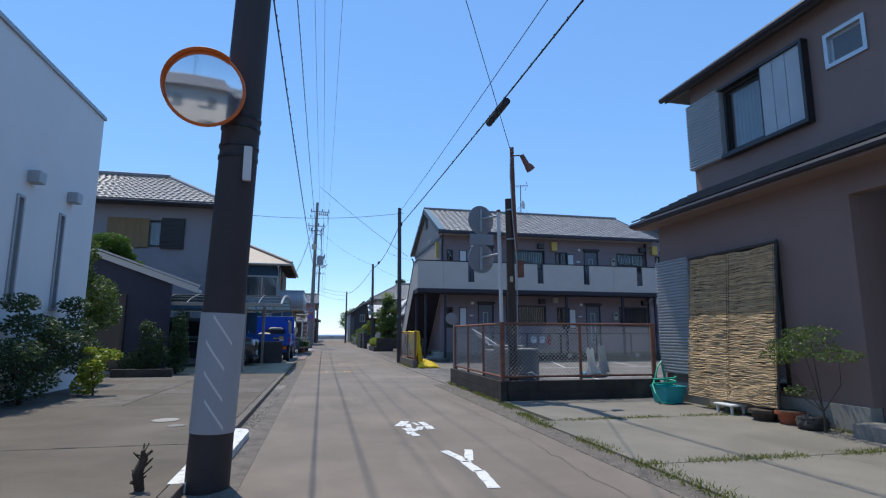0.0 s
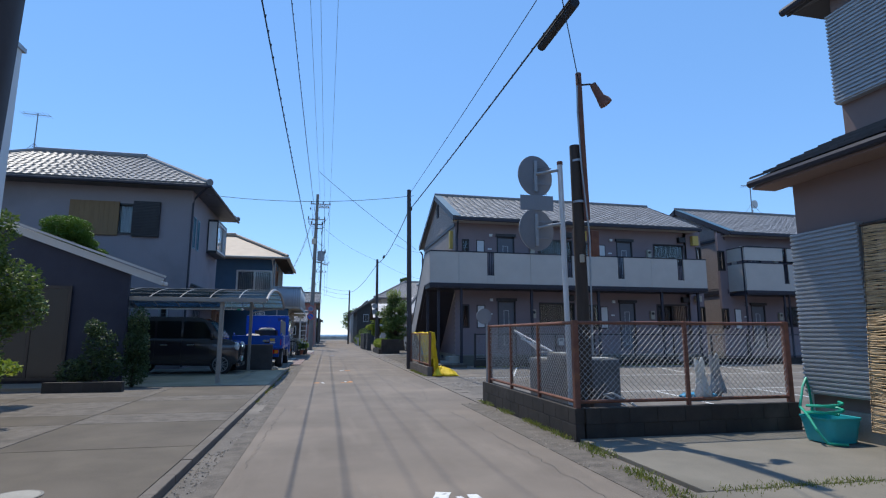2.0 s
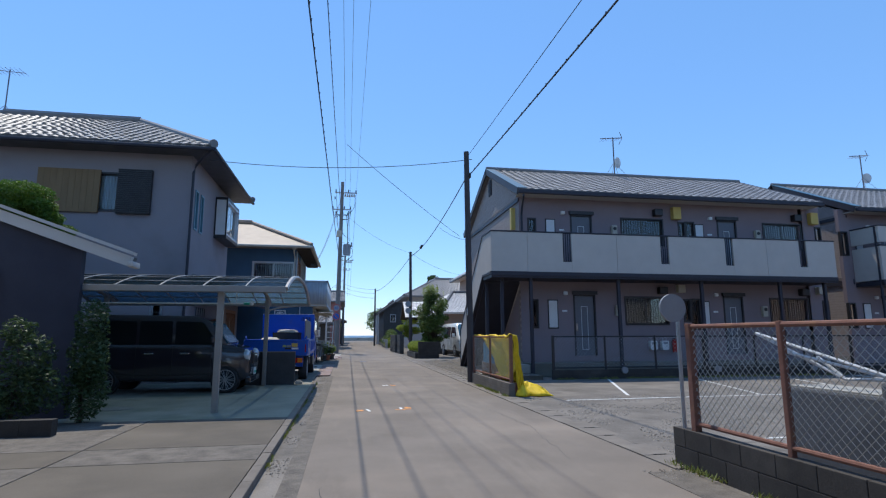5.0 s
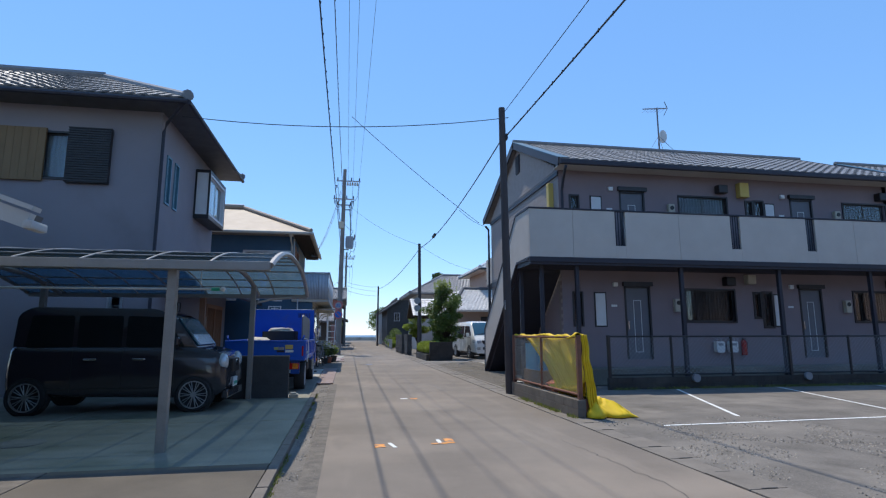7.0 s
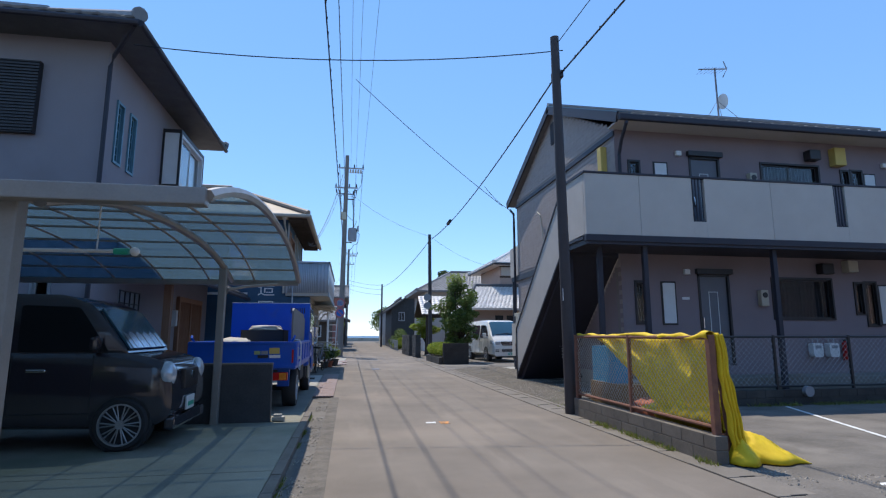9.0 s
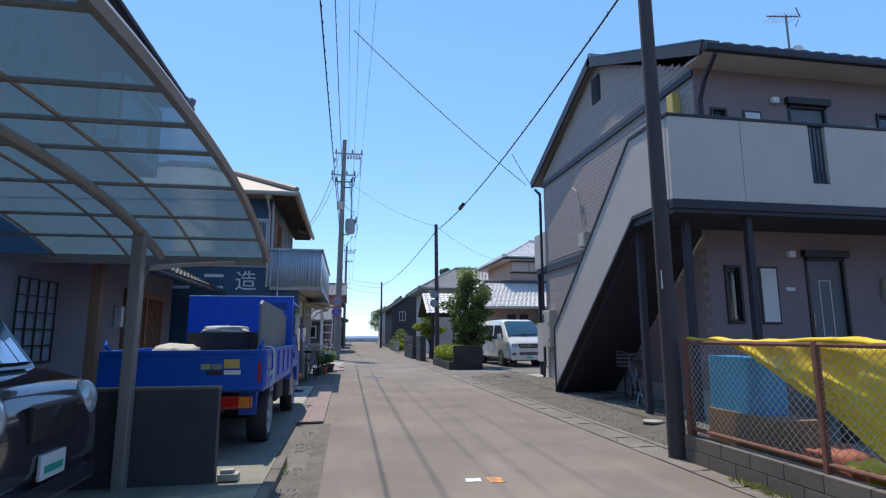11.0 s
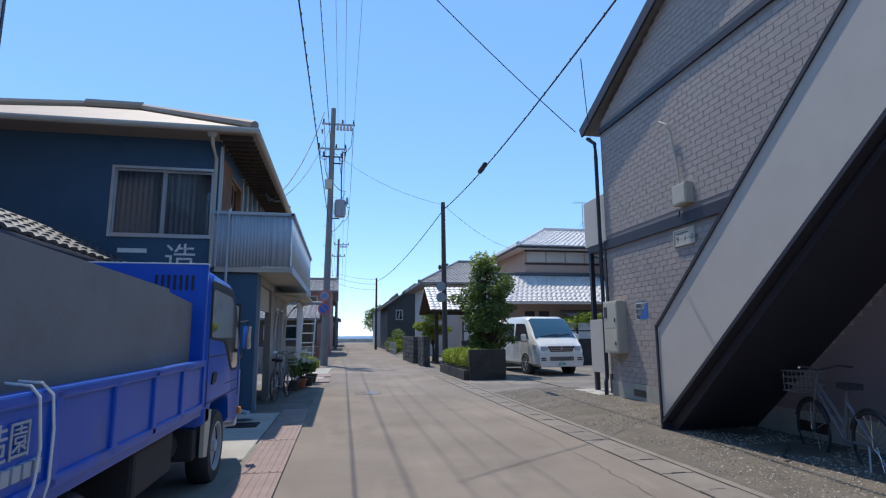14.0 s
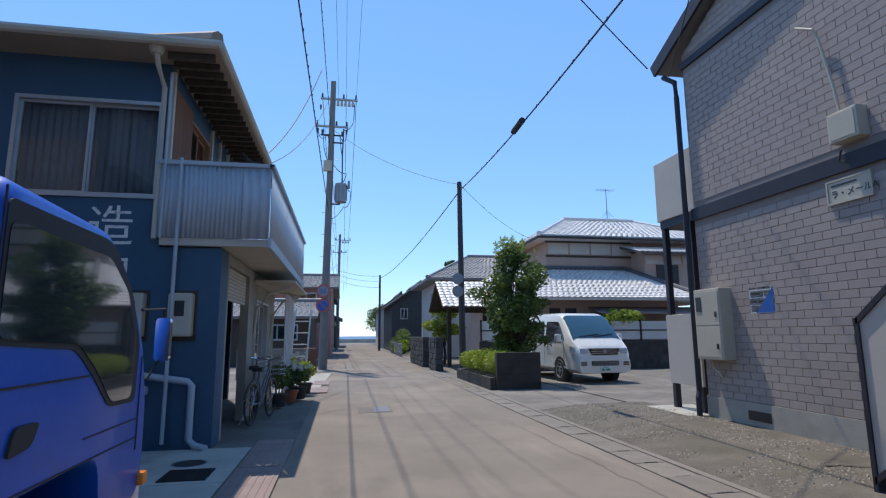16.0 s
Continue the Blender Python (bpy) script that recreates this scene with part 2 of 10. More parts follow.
CAR_BLACK = mat("black_car_paint", (0.034, 0.030, 0.038), (0.04, 0.035, 0.044), 0.12, scale=2, bump=0.0, coat=1.0)
TRUCK_BLUE = mat("blue_truck_paint", (0.008, 0.095, 0.52), (0.007, 0.075, 0.42), 0.42, scale=2, bump=0.04, coat=0.15, spec=0.35, stain=((0.05, 0.09, 0.25), 3, 0.62, 0.5))
VAN_WHITE = mat("white_van_paint", (0.82, 0.79, 0.72), (0.78, 0.75, 0.68), 0.25, scale=2, bump=0.0, coat=1.0)
CHROME = mat("chrome", (0.7, 0.7, 0.72), (0.6, 0.6, 0.62), 0.12, metal=1.0, scale=4, bump=0.0)
PANEL_GREY = mat("grey_plywood_board", (0.20, 0.195, 0.19), (0.165, 0.16, 0.155), 0.7, scale=1.5, fine=40, bump=0.1, stain=((0.14, 0.135, 0.13), 2, 0.58, 0.5))
NET_YELLOW = mat("yellow_net", (0.80, 0.56, 0.01), (0.68, 0.45, 0.008), 0.7, scale=10, fine=150, bump=0.4)
TARP_BLUE = mat("blue_plastic_sheet", (0.015, 0.22, 0.42), (0.025, 0.27, 0.48), 0.5, scale=4, bump=0.4, dist=0.02)
TEAL_PLASTIC = mat("turquoise_plastic", (0.03, 0.40, 0.44), (0.02, 0.33, 0.38), 0.45, scale=4, bump=0.05)
GREEN_HOSE = mat("green_hose", (0.03, 0.42, 0.27), (0.02, 0.35, 0.22), 0.45, scale=4, bump=0.05)
TERRACOTTA = mat("terracotta", (0.36, 0.10, 0.045), (0.28, 0.08, 0.04), 0.75, scale=6)
REED = mat("reed", (0.62, 0.45, 0.26), (0.42, 0.29, 0.15), 0.8, scale=6, fine=60, bump=0.3, var=0.3, island=True)
BARK = mat("bark", (0.10, 0.075, 0.055), (0.05, 0.038, 0.03), 0.95, scale=6, fine=40, bump=1.0, dist=0.02)
ORANGE = mat("orange_plastic", (0.75, 0.17, 0.02), (0.65, 0.14, 0.02), 0.4, scale=4, bump=0.05)
RED_LIGHT = mat("red_lens", (0.45, 0.015, 0.012), (0.35, 0.01, 0.01), 0.2, scale=5, bump=0.0)
AMBER = mat("amber_lens", (0.7, 0.22, 0.02), None, 0.25, bump=0.0)
YELLOW_BOX = mat("yellow_lamp_box", (0.62, 0.45, 0.12), (0.55, 0.4, 0.1), 0.6, bump=0.05)
SIGN_BLUE = mat("sign_blue", (0.02, 0.12, 0.45), None, 0.4, bump=0.0)
SIGN_RED = mat("sign_red", (0.45, 0.12, 0.12), None, 0.4, bump=0.0)
CURTAIN = mat("pale_curtain", (0.35, 0.37, 0.40), (0.28, 0.30, 0.33), 0.9, scale=3, stretch=(8, 8, 0.4))
DOOR_GREY = mat("blue_grey_door", (0.15, 0.155, 0.175), (0.13, 0.135, 0.155), 0.5, scale=4, bump=0.05)
PINK_WALL = mat("faded_pink_wall", (0.42, 0.20, 0.16), (0.36, 0.17, 0.14), 0.85, scale=2)
MAUVE_WALL = mat("pinkish_beige_wall", (0.50, 0.36, 0.295), (0.44, 0.315, 0.255), 0.9, scale=1.2)
PLASTER = mat("pale_plaster", (0.55, 0.53, 0.50), (0.48, 0.46, 0.43), 0.9, scale=1.5)
STONE_DARK = mat("dark_stone", (0.075, 0.073, 0.07), (0.045, 0.044, 0.043), 0.85, scale=4, bump=0.6, var=0.25)
RUST_PLATE = mat("weathered_steel_plate", (0.27, 0.195, 0.175), (0.20, 0.15, 0.135), 0.7, metal=0.2, scale=3, bump=0.3)
MIRROR = mat("convex_mirror", (0.88, 0.88, 0.88), (0.86, 0.86, 0.86), 0.02, metal=1.0, bump=0.0)
GLASS = glass_mat("window_glass")
NAVY_WALL = mat("dark_navy_boards", (0.030, 0.033, 0.055), (0.022, 0.024, 0.042), 0.75, scale=2, fine=50, bump=0.2)
LEAF_STICKER = mat("pale_green_sticker", (0.35, 0.42, 0.18), (0.3, 0.36, 0.15), 0.5, scale=20, bump=0.0)
HEADLAMP = mat("clear_headlamp", (0.45, 0.52, 0.58), (0.62, 0.66, 0.70), 0.12, metal=0.3, scale=22, fine=60, bump=0.2, coat=1.0)
CARPORT_FLOOR = mat("green_grey_concrete", (0.27, 0.255, 0.20), (0.18, 0.172, 0.135), 0.85, scale=1.2, fine=60, bump=0.3, stain=((0.135, 0.145, 0.095), 0.6, 0.52, 0.7))
WIRE_BRIGHT = mat("bright_zinc_wire", (0.47, 0.48, 0.47), (0.36, 0.37, 0.36), 0.5, metal=0.2, scale=8, bump=0.0)
DARK_GLASS = mat("dark_vehicle_glass", (0.014, 0.018, 0.021), (0.018, 0.022, 0.026), 0.05, scale=2, bump=0.0)
# windscreen glass with a bluish sky reflection put into its base colour
SKY_TINT_GLASS = mat("sky_tinted_vehicle_glass", (0.03, 0.09, 0.14), (0.04, 0.10, 0.15), 0.06, scale=2, bump=0.0)
DOOR_GLASS = mat("clear_cab_glass", (0.018, 0.028, 0.038), (0.03, 0.04, 0.05), 0.03, scale=1.5, fine=3, bump=0.0, spec=0.9, coat=1.0)
BLOCK_GREY = mat("smooth_grey_block", (0.085, 0.08, 0.08), (0.05, 0.048, 0.048), 0.88, scale=2, fine=50, bump=0.3, var=0.1)
VERGE = mat("brown_gravelly_asphalt", (0.155, 0.132, 0.104), (0.07, 0.06, 0.047), 0.95, scale=2.2, fine=38, bump=1.0, dist=0.02, stain=((0.09, 0.082, 0.055), 0.8, 0.52, 0.6))
BRONZE = mat("pale_bronze_aluminium", (0.33, 0.31, 0.285), (0.27, 0.255, 0.235), 0.42, metal=0.35, scale=5, bump=0.05)
DARK_CURTAIN = mat("dim_curtain", (0.035, 0.034, 0.038), (0.024, 0.023, 0.027), 0.9, scale=3, stretch=(8, 8, 0.4))
WORN_BLUE = mat("worn_blue_paint", (0.10, 0.12, 0.2), (0.16, 0.155, 0.17), 0.7, scale=7, stain=((0.17, 0.155, 0.14), 9, 0.48, 0.9))
POLYCARB = bpy.data.materials.new("blue_smoked_polycarbonate")
POLYCARB.use_nodes = True
pn_, pl_ = POLYCARB.node_tree.nodes, POLYCARB.node_tree.links
clear, haze_, gloss, mixa, mixb = (pn_.new(k) for k in ("ShaderNodeBsdfTransparent", "ShaderNodeBsdfTranslucent", "ShaderNodeBsdfGlossy", "ShaderNodeMixShader", "ShaderNodeMixShader"))
clear.inputs[0].default_value = (0.44, 0.53, 0.58, 1)
haze_.inputs[0].default_value = (0.17, 0.25, 0.31, 1)
gloss.inputs["Roughness"].default_value = 0.12
mixa.inputs[0].default_value, mixb.inputs[0].default_value = 0.35, 0.08
for a_, b_ in ((clear.outputs[0], mixa.inputs[1]), (haze_.outputs[0], mixa.inputs[2]), (mixa.outputs[0], mixb.inputs[1]), (gloss.outputs[0], mixb.inputs[2]), (mixb.outputs[0], pn_["Material Output"].inputs[0])):
    pl_.new(a_, b_)
GUTTER = mat("worn_gutter_concrete", (0.215, 0.188, 0.158), (0.145, 0.126, 0.107), 0.9, scale=2.5, fine=60, bump=0.4, var=0.08)
LEAF = leaf_mat("leaf_green", (0.05, 0.10, 0.02), (0.17, 0.23, 0.05))
LEAF_DARK = leaf_mat("leaf_dark", (0.03, 0.06, 0.02), (0.085, 0.13, 0.045))
LEAF_BRIGHT = leaf_mat("leaf_bright", (0.18, 0.27, 0.025), (0.38, 0.42, 0.05))
GRASS = leaf_mat("grass_green", (0.10, 0.15, 0.02), (0.24, 0.25, 0.06))

# ---- building blocks ----
TOP = {}


def thing(name, loc, label="", category="", group="", kind="", rz=0.0):
    ob = new(name)
    ob.empty_display_size = 0.2
    ob.matrix_basis = pose(*loc, 0, 0, rz)
    return tagged(ob, label, category, group, kind)


def part(name, bm, material, parent=None, label="", local=False, smooth=False, kind=""):
    """Links a bmesh as one mesh object under a thing or a part. local: its numbers are the parent's own; else the world's."""
    if parent is not None and not local:
        m, p = Matrix.Identity(4), parent
        while p is not None:
            m, p = p.matrix_basis @ m, p.parent
        bm.transform(m.inverted())
    me = bpy.data.meshes.new(name)
    bmesh.ops.recalc_face_normals(bm, faces=bm.faces)
    bm.to_mesh(me)
    bm.free()
    for s in material if isinstance(material, (list, tuple)) else [material]:
        me.materials.append(s)
    if smooth:
        me.polygons.foreach_set("use_smooth", [True] * len(me.polygons))
        if smooth != "all":
            me.set_sharp_from_angle(angle=radians(40))
    ob = new(name, me)
    ob.parent = parent
    return tagged(ob, label, kind=kind)


def solid(name, bm, material, label="", category="", group="", kind="", smooth=False):
    """A thing that is a single mesh."""
    return tagged(part(name, bm, material, smooth=smooth), label, category, group, kind)


def BM():
    return bmesh.new()


def hexa(bm, c, mi=0):
    """A box from its eight corners, lower four then upper four."""
    v = [bm.verts.new(p) for p in c]
    out = []
    for f in ((3, 2, 1, 0), (4, 5, 6, 7), (0, 1, 5, 4), (1, 2, 6, 5), (2, 3, 7, 6), (3, 0, 4, 7)):
        out.append(bm.faces.new([v[i] for i in f]))
        out[-1].material_index = mi
    return v


def box(bm, x0, x1, y0, y1, z0, z1, bevel=0.0, mi=0):
    b = min(bevel, 0.45 * min(abs(x1 - x0), abs(y1 - y0), abs(z1 - z0)))
    if not b:
        hexa(bm, [(x0, y0, z0), (x1, y0, z0), (x1, y1, z0), (x0, y1, z0), (x0, y0, z1), (x1, y0, z1), (x1, y1, z1), (x0, y1, z1)], mi)
        return bm
    tmp = bmesh.new()
    hexa(tmp, [(x0, y0, z0), (x1, y0, z0), (x1, y1, z0), (x0, y1, z0), (x0, y0, z1), (x1, y0, z1), (x1, y1, z1), (x0, y1, z1)])
    bmesh.ops.bevel(tmp, geom=tmp.edges[:], offset=b, segments=2, profile=0.6, affect="EDGES")
    merge(bm, tmp, mi)
    return bm


def merge(bm, tmp, mi=0):
    old = {v: bm.verts.new(v.co) for v in tmp.verts}
    for f in tmp.faces:
        bm.faces.new([old[v] for v in f.verts]).material_index = mi
    tmp.free()


def cyl(bm, p0, p1, r0, r1=None, seg=12, caps=True, mi=0):
    p0, p1, r1 = Vector(p0), Vector(p1), r0 if r1 is None else r1
    q = (p1 - p0).to_track_quat("Z", "Y")
    a, b = [], []
    for i in range(seg):
        d = Vector((math.cos(2 * math.pi * i / seg), math.sin(2 * math.pi * i / seg), 0))
        a.append(bm.verts.new(p0 + q @ (d * r0)))
        b.append(bm.verts.new(p1 + q @ (d * r1)))
    for i in range(seg):
        bm.faces.new((a[i], a[(i + 1) % seg], b[(i + 1) % seg], b[i])).material_index = mi
    if caps:
        bm.faces.new(a[::-1]).material_index = mi
        bm.faces.new(b).material_index = mi
    return bm


def tube(bm, pts, r, seg=8, mi=0):
    """A round bar along a line of points."""
    pts = [Vector(p) for p in pts]
    rings = []
    for i, p in enumerate(pts):
        d = (pts[min(i + 1, len(pts) - 1)] - pts[max(i - 1, 0)]).normalized()
        up = Vector((0, 0, 1)) if abs(d.z) < 0.95 else Vector((1, 0, 0))
        s = d.cross(up).normalized()
        u = s.cross(d)
        rr = r[i] if isinstance(r, (list, tuple)) else r
        rings.append([bm.verts.new(p + s * math.cos(2 * math.pi * k / seg) * rr + u * math.sin(2 * math.pi * k / seg) * rr) for k in range(seg)])
    for a, b in zip(rings, rings[1:]):
        for k in range(seg):
            bm.faces.new((a[k], a[(k + 1) % seg], b[(k + 1) % seg], b[k])).material_index = mi
    bm.faces.new(rings[0][::-1]).material_index = mi
    bm.faces.new(rings[-1]).material_index = mi
    return bm


def prism(bm, poly, axis, a, b, mi=0):
    """A polygon of two numbers a point, drawn out along axis from a to b (x: points are y, z; y: x, z; z: x, y)."""
    def at(p, w):
        return {"x": (w, p[0], p[1]), "y": (p[0], w, p[1]), "z": (p[0], p[1], w)}[axis]
    va, vb = [bm.verts.new(at(p, a)) for p in poly], [bm.verts.new(at(p, b)) for p in poly]
    bm.faces.new(va[::-1]).material_index = mi
    bm.faces.new(vb).material_index = mi
    for i in range(len(poly)):
        j = (i + 1) % len(poly)
        bm.faces.new((va[i], va[j], vb[j], vb[i])).material_index = mi
    return bm


def rounded(poly, r, steps=4):
    """The polygon with its corners rounded."""
    out = []
    for i, p in enumerate(poly):
        a, b, c = Vector(poly[i - 1]), Vector(p), Vector(poly[(i + 1) % len(poly)])
        rr = r[i] if isinstance(r, (list, tuple)) else r
        u, w = (a - b), (c - b)
        k = min(rr, 0.45 * u.length, 0.45 * w.length)
        s, e = b + u.normalized() * k, b + w.normalized() * k
        for j in range(steps + 1):
            t = j / steps
            out.append(tuple(s.lerp(b, t).lerp(b.lerp(e, t), t)))
    return out


class Face:
    """A wall plane: u to the right as one faces it from outside, v up, w outwards."""

    def __init__(self, x, y, side, z=0.0):
        self.o = Vector((x, y, z))
        self.u, self.w = {"S": ((1, 0, 0), (0, -1, 0)), "N": ((-1, 0, 0), (0, 1, 0)), "W": ((0, -1, 0), (-1, 0, 0)), "E": ((0, 1, 0), (1, 0, 0))}[side]
        self.u, self.w = Vector(self.u), Vector(self.w)

    def p(self, u, v, w=0.0):
        return self.o + self.u * u + self.w * w + Vector((0, 0, v))


def fbox(bm, F, u0, u1, v0, v1, w0, w1, bevel=0.0, mi=0):
    a, b = F.p(u0, v0, w0), F.p(u1, v1, w1)
    return box(bm, min(a.x, b.x), max(a.x, b.x), min(a.y, b.y), max(a.y, b.y), min(a.z, b.z), max(a.z, b.z), bevel, mi)


def wall(bm, F, u0, u1, v0, v1, holes=(), t=0.15, w=0.0):
    """A wall as one closed shell, with openings (u0, u1, v0, v1) that go right through it."""
    us = sorted({u0, u1, *(h[0] for h in holes), *(h[1] for h in holes)})
    vs = sorted({v0, v1, *(h[2] for h in holes), *(h[3] for h in holes)})
    nu, nv = len(us) - 1, len(vs) - 1

    def full(i, j):
        if not (0 <= i < nu and 0 <= j < nv):
            return False
        mu, mv = (us[i] + us[i + 1]) / 2, (vs[j] + vs[j + 1]) / 2
        return not any(h[0] < mu < h[1] and h[2] < mv < h[3] for h in holes)

    made = {}

    def at(i, j, s):
        if (i, j, s) not in made:
            made[i, j, s] = bm.verts.new(F.p(us[i], vs[j], w if s else w - t))
        return made[i, j, s]

    for i in range(nu):
        for j in range(nv):
            if not full(i, j):
                continue
            bm.faces.new((at(i, j, 1), at(i + 1, j, 1), at(i + 1, j + 1, 1), at(i, j + 1, 1)))
            bm.faces.new((at(i, j, 0), at(i, j + 1, 0), at(i + 1, j + 1, 0), at(i + 1, j, 0)))
            for di, dj, a, b in ((-1, 0, (0, 0), (0, 1)), (1, 0, (1, 1), (1, 0)), (0, -1, (1, 0), (0, 0)), (0, 1, (0, 1), (1, 1))):
                if not full(i + di, j + dj):
                    p, q = (i + a[0], j + a[1]), (i + b[0], j + b[1])
                    bm.faces.new((at(*p, 0), at(*q, 0), at(*q, 1), at(*p, 1)))
    return bm


def window(F, u0, u1, v0, v1, parent, frame_mat, sashes=2, depth=0.03, bars=0, fw=0.045, curtain=None, w=0.0, label="", name="window"):
    """A sliding window: outer frame, sashes, panes, curtain."""
    fr = BM()
    wall(fr, F, u0, u1, v0, v1, ((u0 + fw, u1 - fw, v0 + fw, v1 - fw),), 0.10 + depth, w + depth)
    win = part(name, fr, frame_mat, parent, label)
    wd = (u1 - u0 - 2 * fw) / sashes
    for i in range(sashes):
        a, o = u0 + fw + i * wd, w - 0.03 - 0.03 * (i % 2)
        b0, b1 = v0 + fw + 0.002, v1 - fw - 0.002
        cuts = [b0 + 0.035] + [b0 + (b1 - b0) * (k + 1) / (bars + 1) for k in range(bars)] + [b1 - 0.035]
        sb = BM()
        wall(sb, F, a + 0.001, a + wd - 0.001, b0, b1, [(a + 0.03, a + wd - 0.03, p + 0.008 * (k > 0), q - 0.008 * (k < bars)) for k, (p, q) in enumerate(zip(cuts, cuts[1:]))], 0.025, o)
        part("sash", sb, frame_mat, win)
        pane = BM()
        fbox(pane, F, a + 0.025, a + wd - 0.025, v0 + fw + 0.025, v1 - fw - 0.025, o - 0.016, o - 0.01)
        part("pane", pane, GLASS, win)
    if curtain:
        cu = BM()
        n = int((u1 - u0) / 0.05)
        vs = [(F.p(u0 + 0.05 + (u1 - u0 - 0.1) * k / n, v0 + 0.05, w - 0.15 - 0.025 * (k % 2)), F.p(u0 + 0.05 + (u1 - u0 - 0.1) * k / n, v1 - 0.05, w - 0.15 - 0.025 * (k % 2))) for k in range(n + 1)]
        vv = [(cu.verts.new(a), cu.verts.new(b)) for a, b in vs]
        for p, q in zip(vv, vv[1:]):
            cu.faces.new((p[0], q[0], q[1], p[1]))
        part("curtain", cu, curtain, win)
    return win


def leaves(bm, centre, size, n, leaf, rng, shell=0.55):
    """n small leaves in an ellipsoid, thicker towards its outside."""
    cx, cy, cz = centre
    for _ in range(n):
        d = Vector((rng.gauss(0, 1), rng.gauss(0, 1), rng.gauss(0, 1))).normalized()
        r = shell + (1 - shell) * rng.random() ** 0.6
        if rng.random() < 0.2:
            r *= rng.random()
        r *= 1 + 0.16 * noise.noise(d * 2.3 + Vector(centre))
        p = Vector((cx + d.x * size[0] * r, cy + d.y * size[1] * r, cz + d.z * size[2] * r))
        a = Vector((rng.gauss(0, 1), rng.gauss(0, 1), rng.gauss(0, 0.6))).normalized()
        b = a.cross(Vector((rng.gauss(0, 1), rng.gauss(0, 1), rng.gauss(0, 1)))).normalized()
        s = leaf * rng.uniform(0.6, 1.3)
        k = b.cross(a) * s * 0.12
        v = [bm.verts.new(q) for q in (p - a * s, p + b * s * 0.45 + k, p + a * s, p - b * s * 0.45 + k)]
        bm.faces.new((v[0], v[1], v[2]))
        bm.faces.new((v[0], v[2], v[3]))


def plant(name, base, clumps, leaf, n, material, label, category, trunk=0.05, seed=1, group="", limbs=True):
    """A shrub or tree: trunk with limbs to each clump, and a crown of leaves."""
    rng = random.Random(seed)
    ob = thing(name, base, label, category, group)
    tr = BM()
    x, y, z = base
    low = min(c[2] for c in clumps)
    fork = Vector((x, y, z + max(0.15, (low - z) * 0.55)))
    tube(tr, [(x, y, z - 0.02), (x + trunk * 0.4, y, (z + fork.z) / 2), fork], [trunk * 1.25, trunk, trunk * 0.85], 8)
    if limbs:
        for c in clumps:
            m = (fork + Vector(c[:3])) / 2 + Vector((rng.uniform(-0.1, 0.1), rng.uniform(-0.1, 0.1), rng.uniform(-0.05, 0.1)))
            tube(tr, [fork, m, c[:3]], [trunk * 0.6, trunk * 0.4, trunk * 0.15], 5)
    part("trunk", tr, BARK, ob, smooth=True)
    cr = BM()
    vol = sum((c[3] * c[4] * c[5]) ** 0.667 for c in clumps)
    for c in clumps:
        leaves(cr, c[:3], c[3:6], int(n * (c[3] * c[4] * c[5]) ** 0.667 / vol), leaf, rng)
    part("crown", cr, material, ob)
    return ob


def sag(a, b, drop, n=14):
    """Points of a hanging wire."""
    a, b = Vector(a), Vector(b)
    return [tuple(a.lerp(b, i / n) - Vector((0, 0, drop * 4 * (i / n) * (1 - i / n)))) for i in range(n + 1)]


def tile_roof(bm, a, b, c, d, du=0.27, dv=0.26, wave=0.035, lap=0.025):
    """Rows of curved tiles on the slope a, b (eaves, left to right) to d, c (top), each tile with its own edges."""
    a, b, c, d = (Vector(p) for p in (a, b, c, d))
    up = ((d - a) + (c - b)).normalized()
    nrm = (b - a).cross(up).normalized()
    if nrm.z < 0:
        nrm = -nrm
    rows = max(1, round(((d + c) / 2 - (a + b) / 2).length / dv))
    for r in range(rows):
        t0, t1 = r / rows, min((r + 1.12) / rows, 1.0)
        l0, r0, l1, r1 = a.lerp(d, t0), b.lerp(c, t0), a.lerp(d, t1), b.lerp(c, t1)
        full = (b - a).length
        cols = max(1, round((r0 - l0).length / du))
        for k in range(cols):
            s0, s1 = k / cols, (k + 1) / cols
            lo, hi = [], []
            for j in range(4):
                s = s0 + (s1 - s0) * j / 3
                h = wave * (0.0, 0.75, 1.0, 0.25)[j]
                lo.append(bm.verts.new(l0.lerp(r0, s) + nrm * (h + lap)))
                hi.append(bm.verts.new(l1.lerp(r1, s) + nrm * h))
            for j in range(3):
                bm.faces.new((lo[j], lo[j + 1], hi[j + 1], hi[j]))
            bot = [bm.verts.new(v.co - nrm * (lap + 0.015)) for v in (lo[0], lo[1], lo[2], lo[3])]
            for j in range(3):
                bm.faces.new((bot[j], bot[j + 1], lo[j + 1], lo[j]))


def slab(bm, a, b, c, d, t):
    """A flat plate of thickness t under the corners a, b, c, d."""
    p = [Vector(q) for q in (a, b, c, d)]
    n = (p[1] - p[0]).cross(p[3] - p[0]).normalized()
    if n.z < 0:
        n = -n
    hexa(bm, [q - n * t for q in p] + p)
    return bm


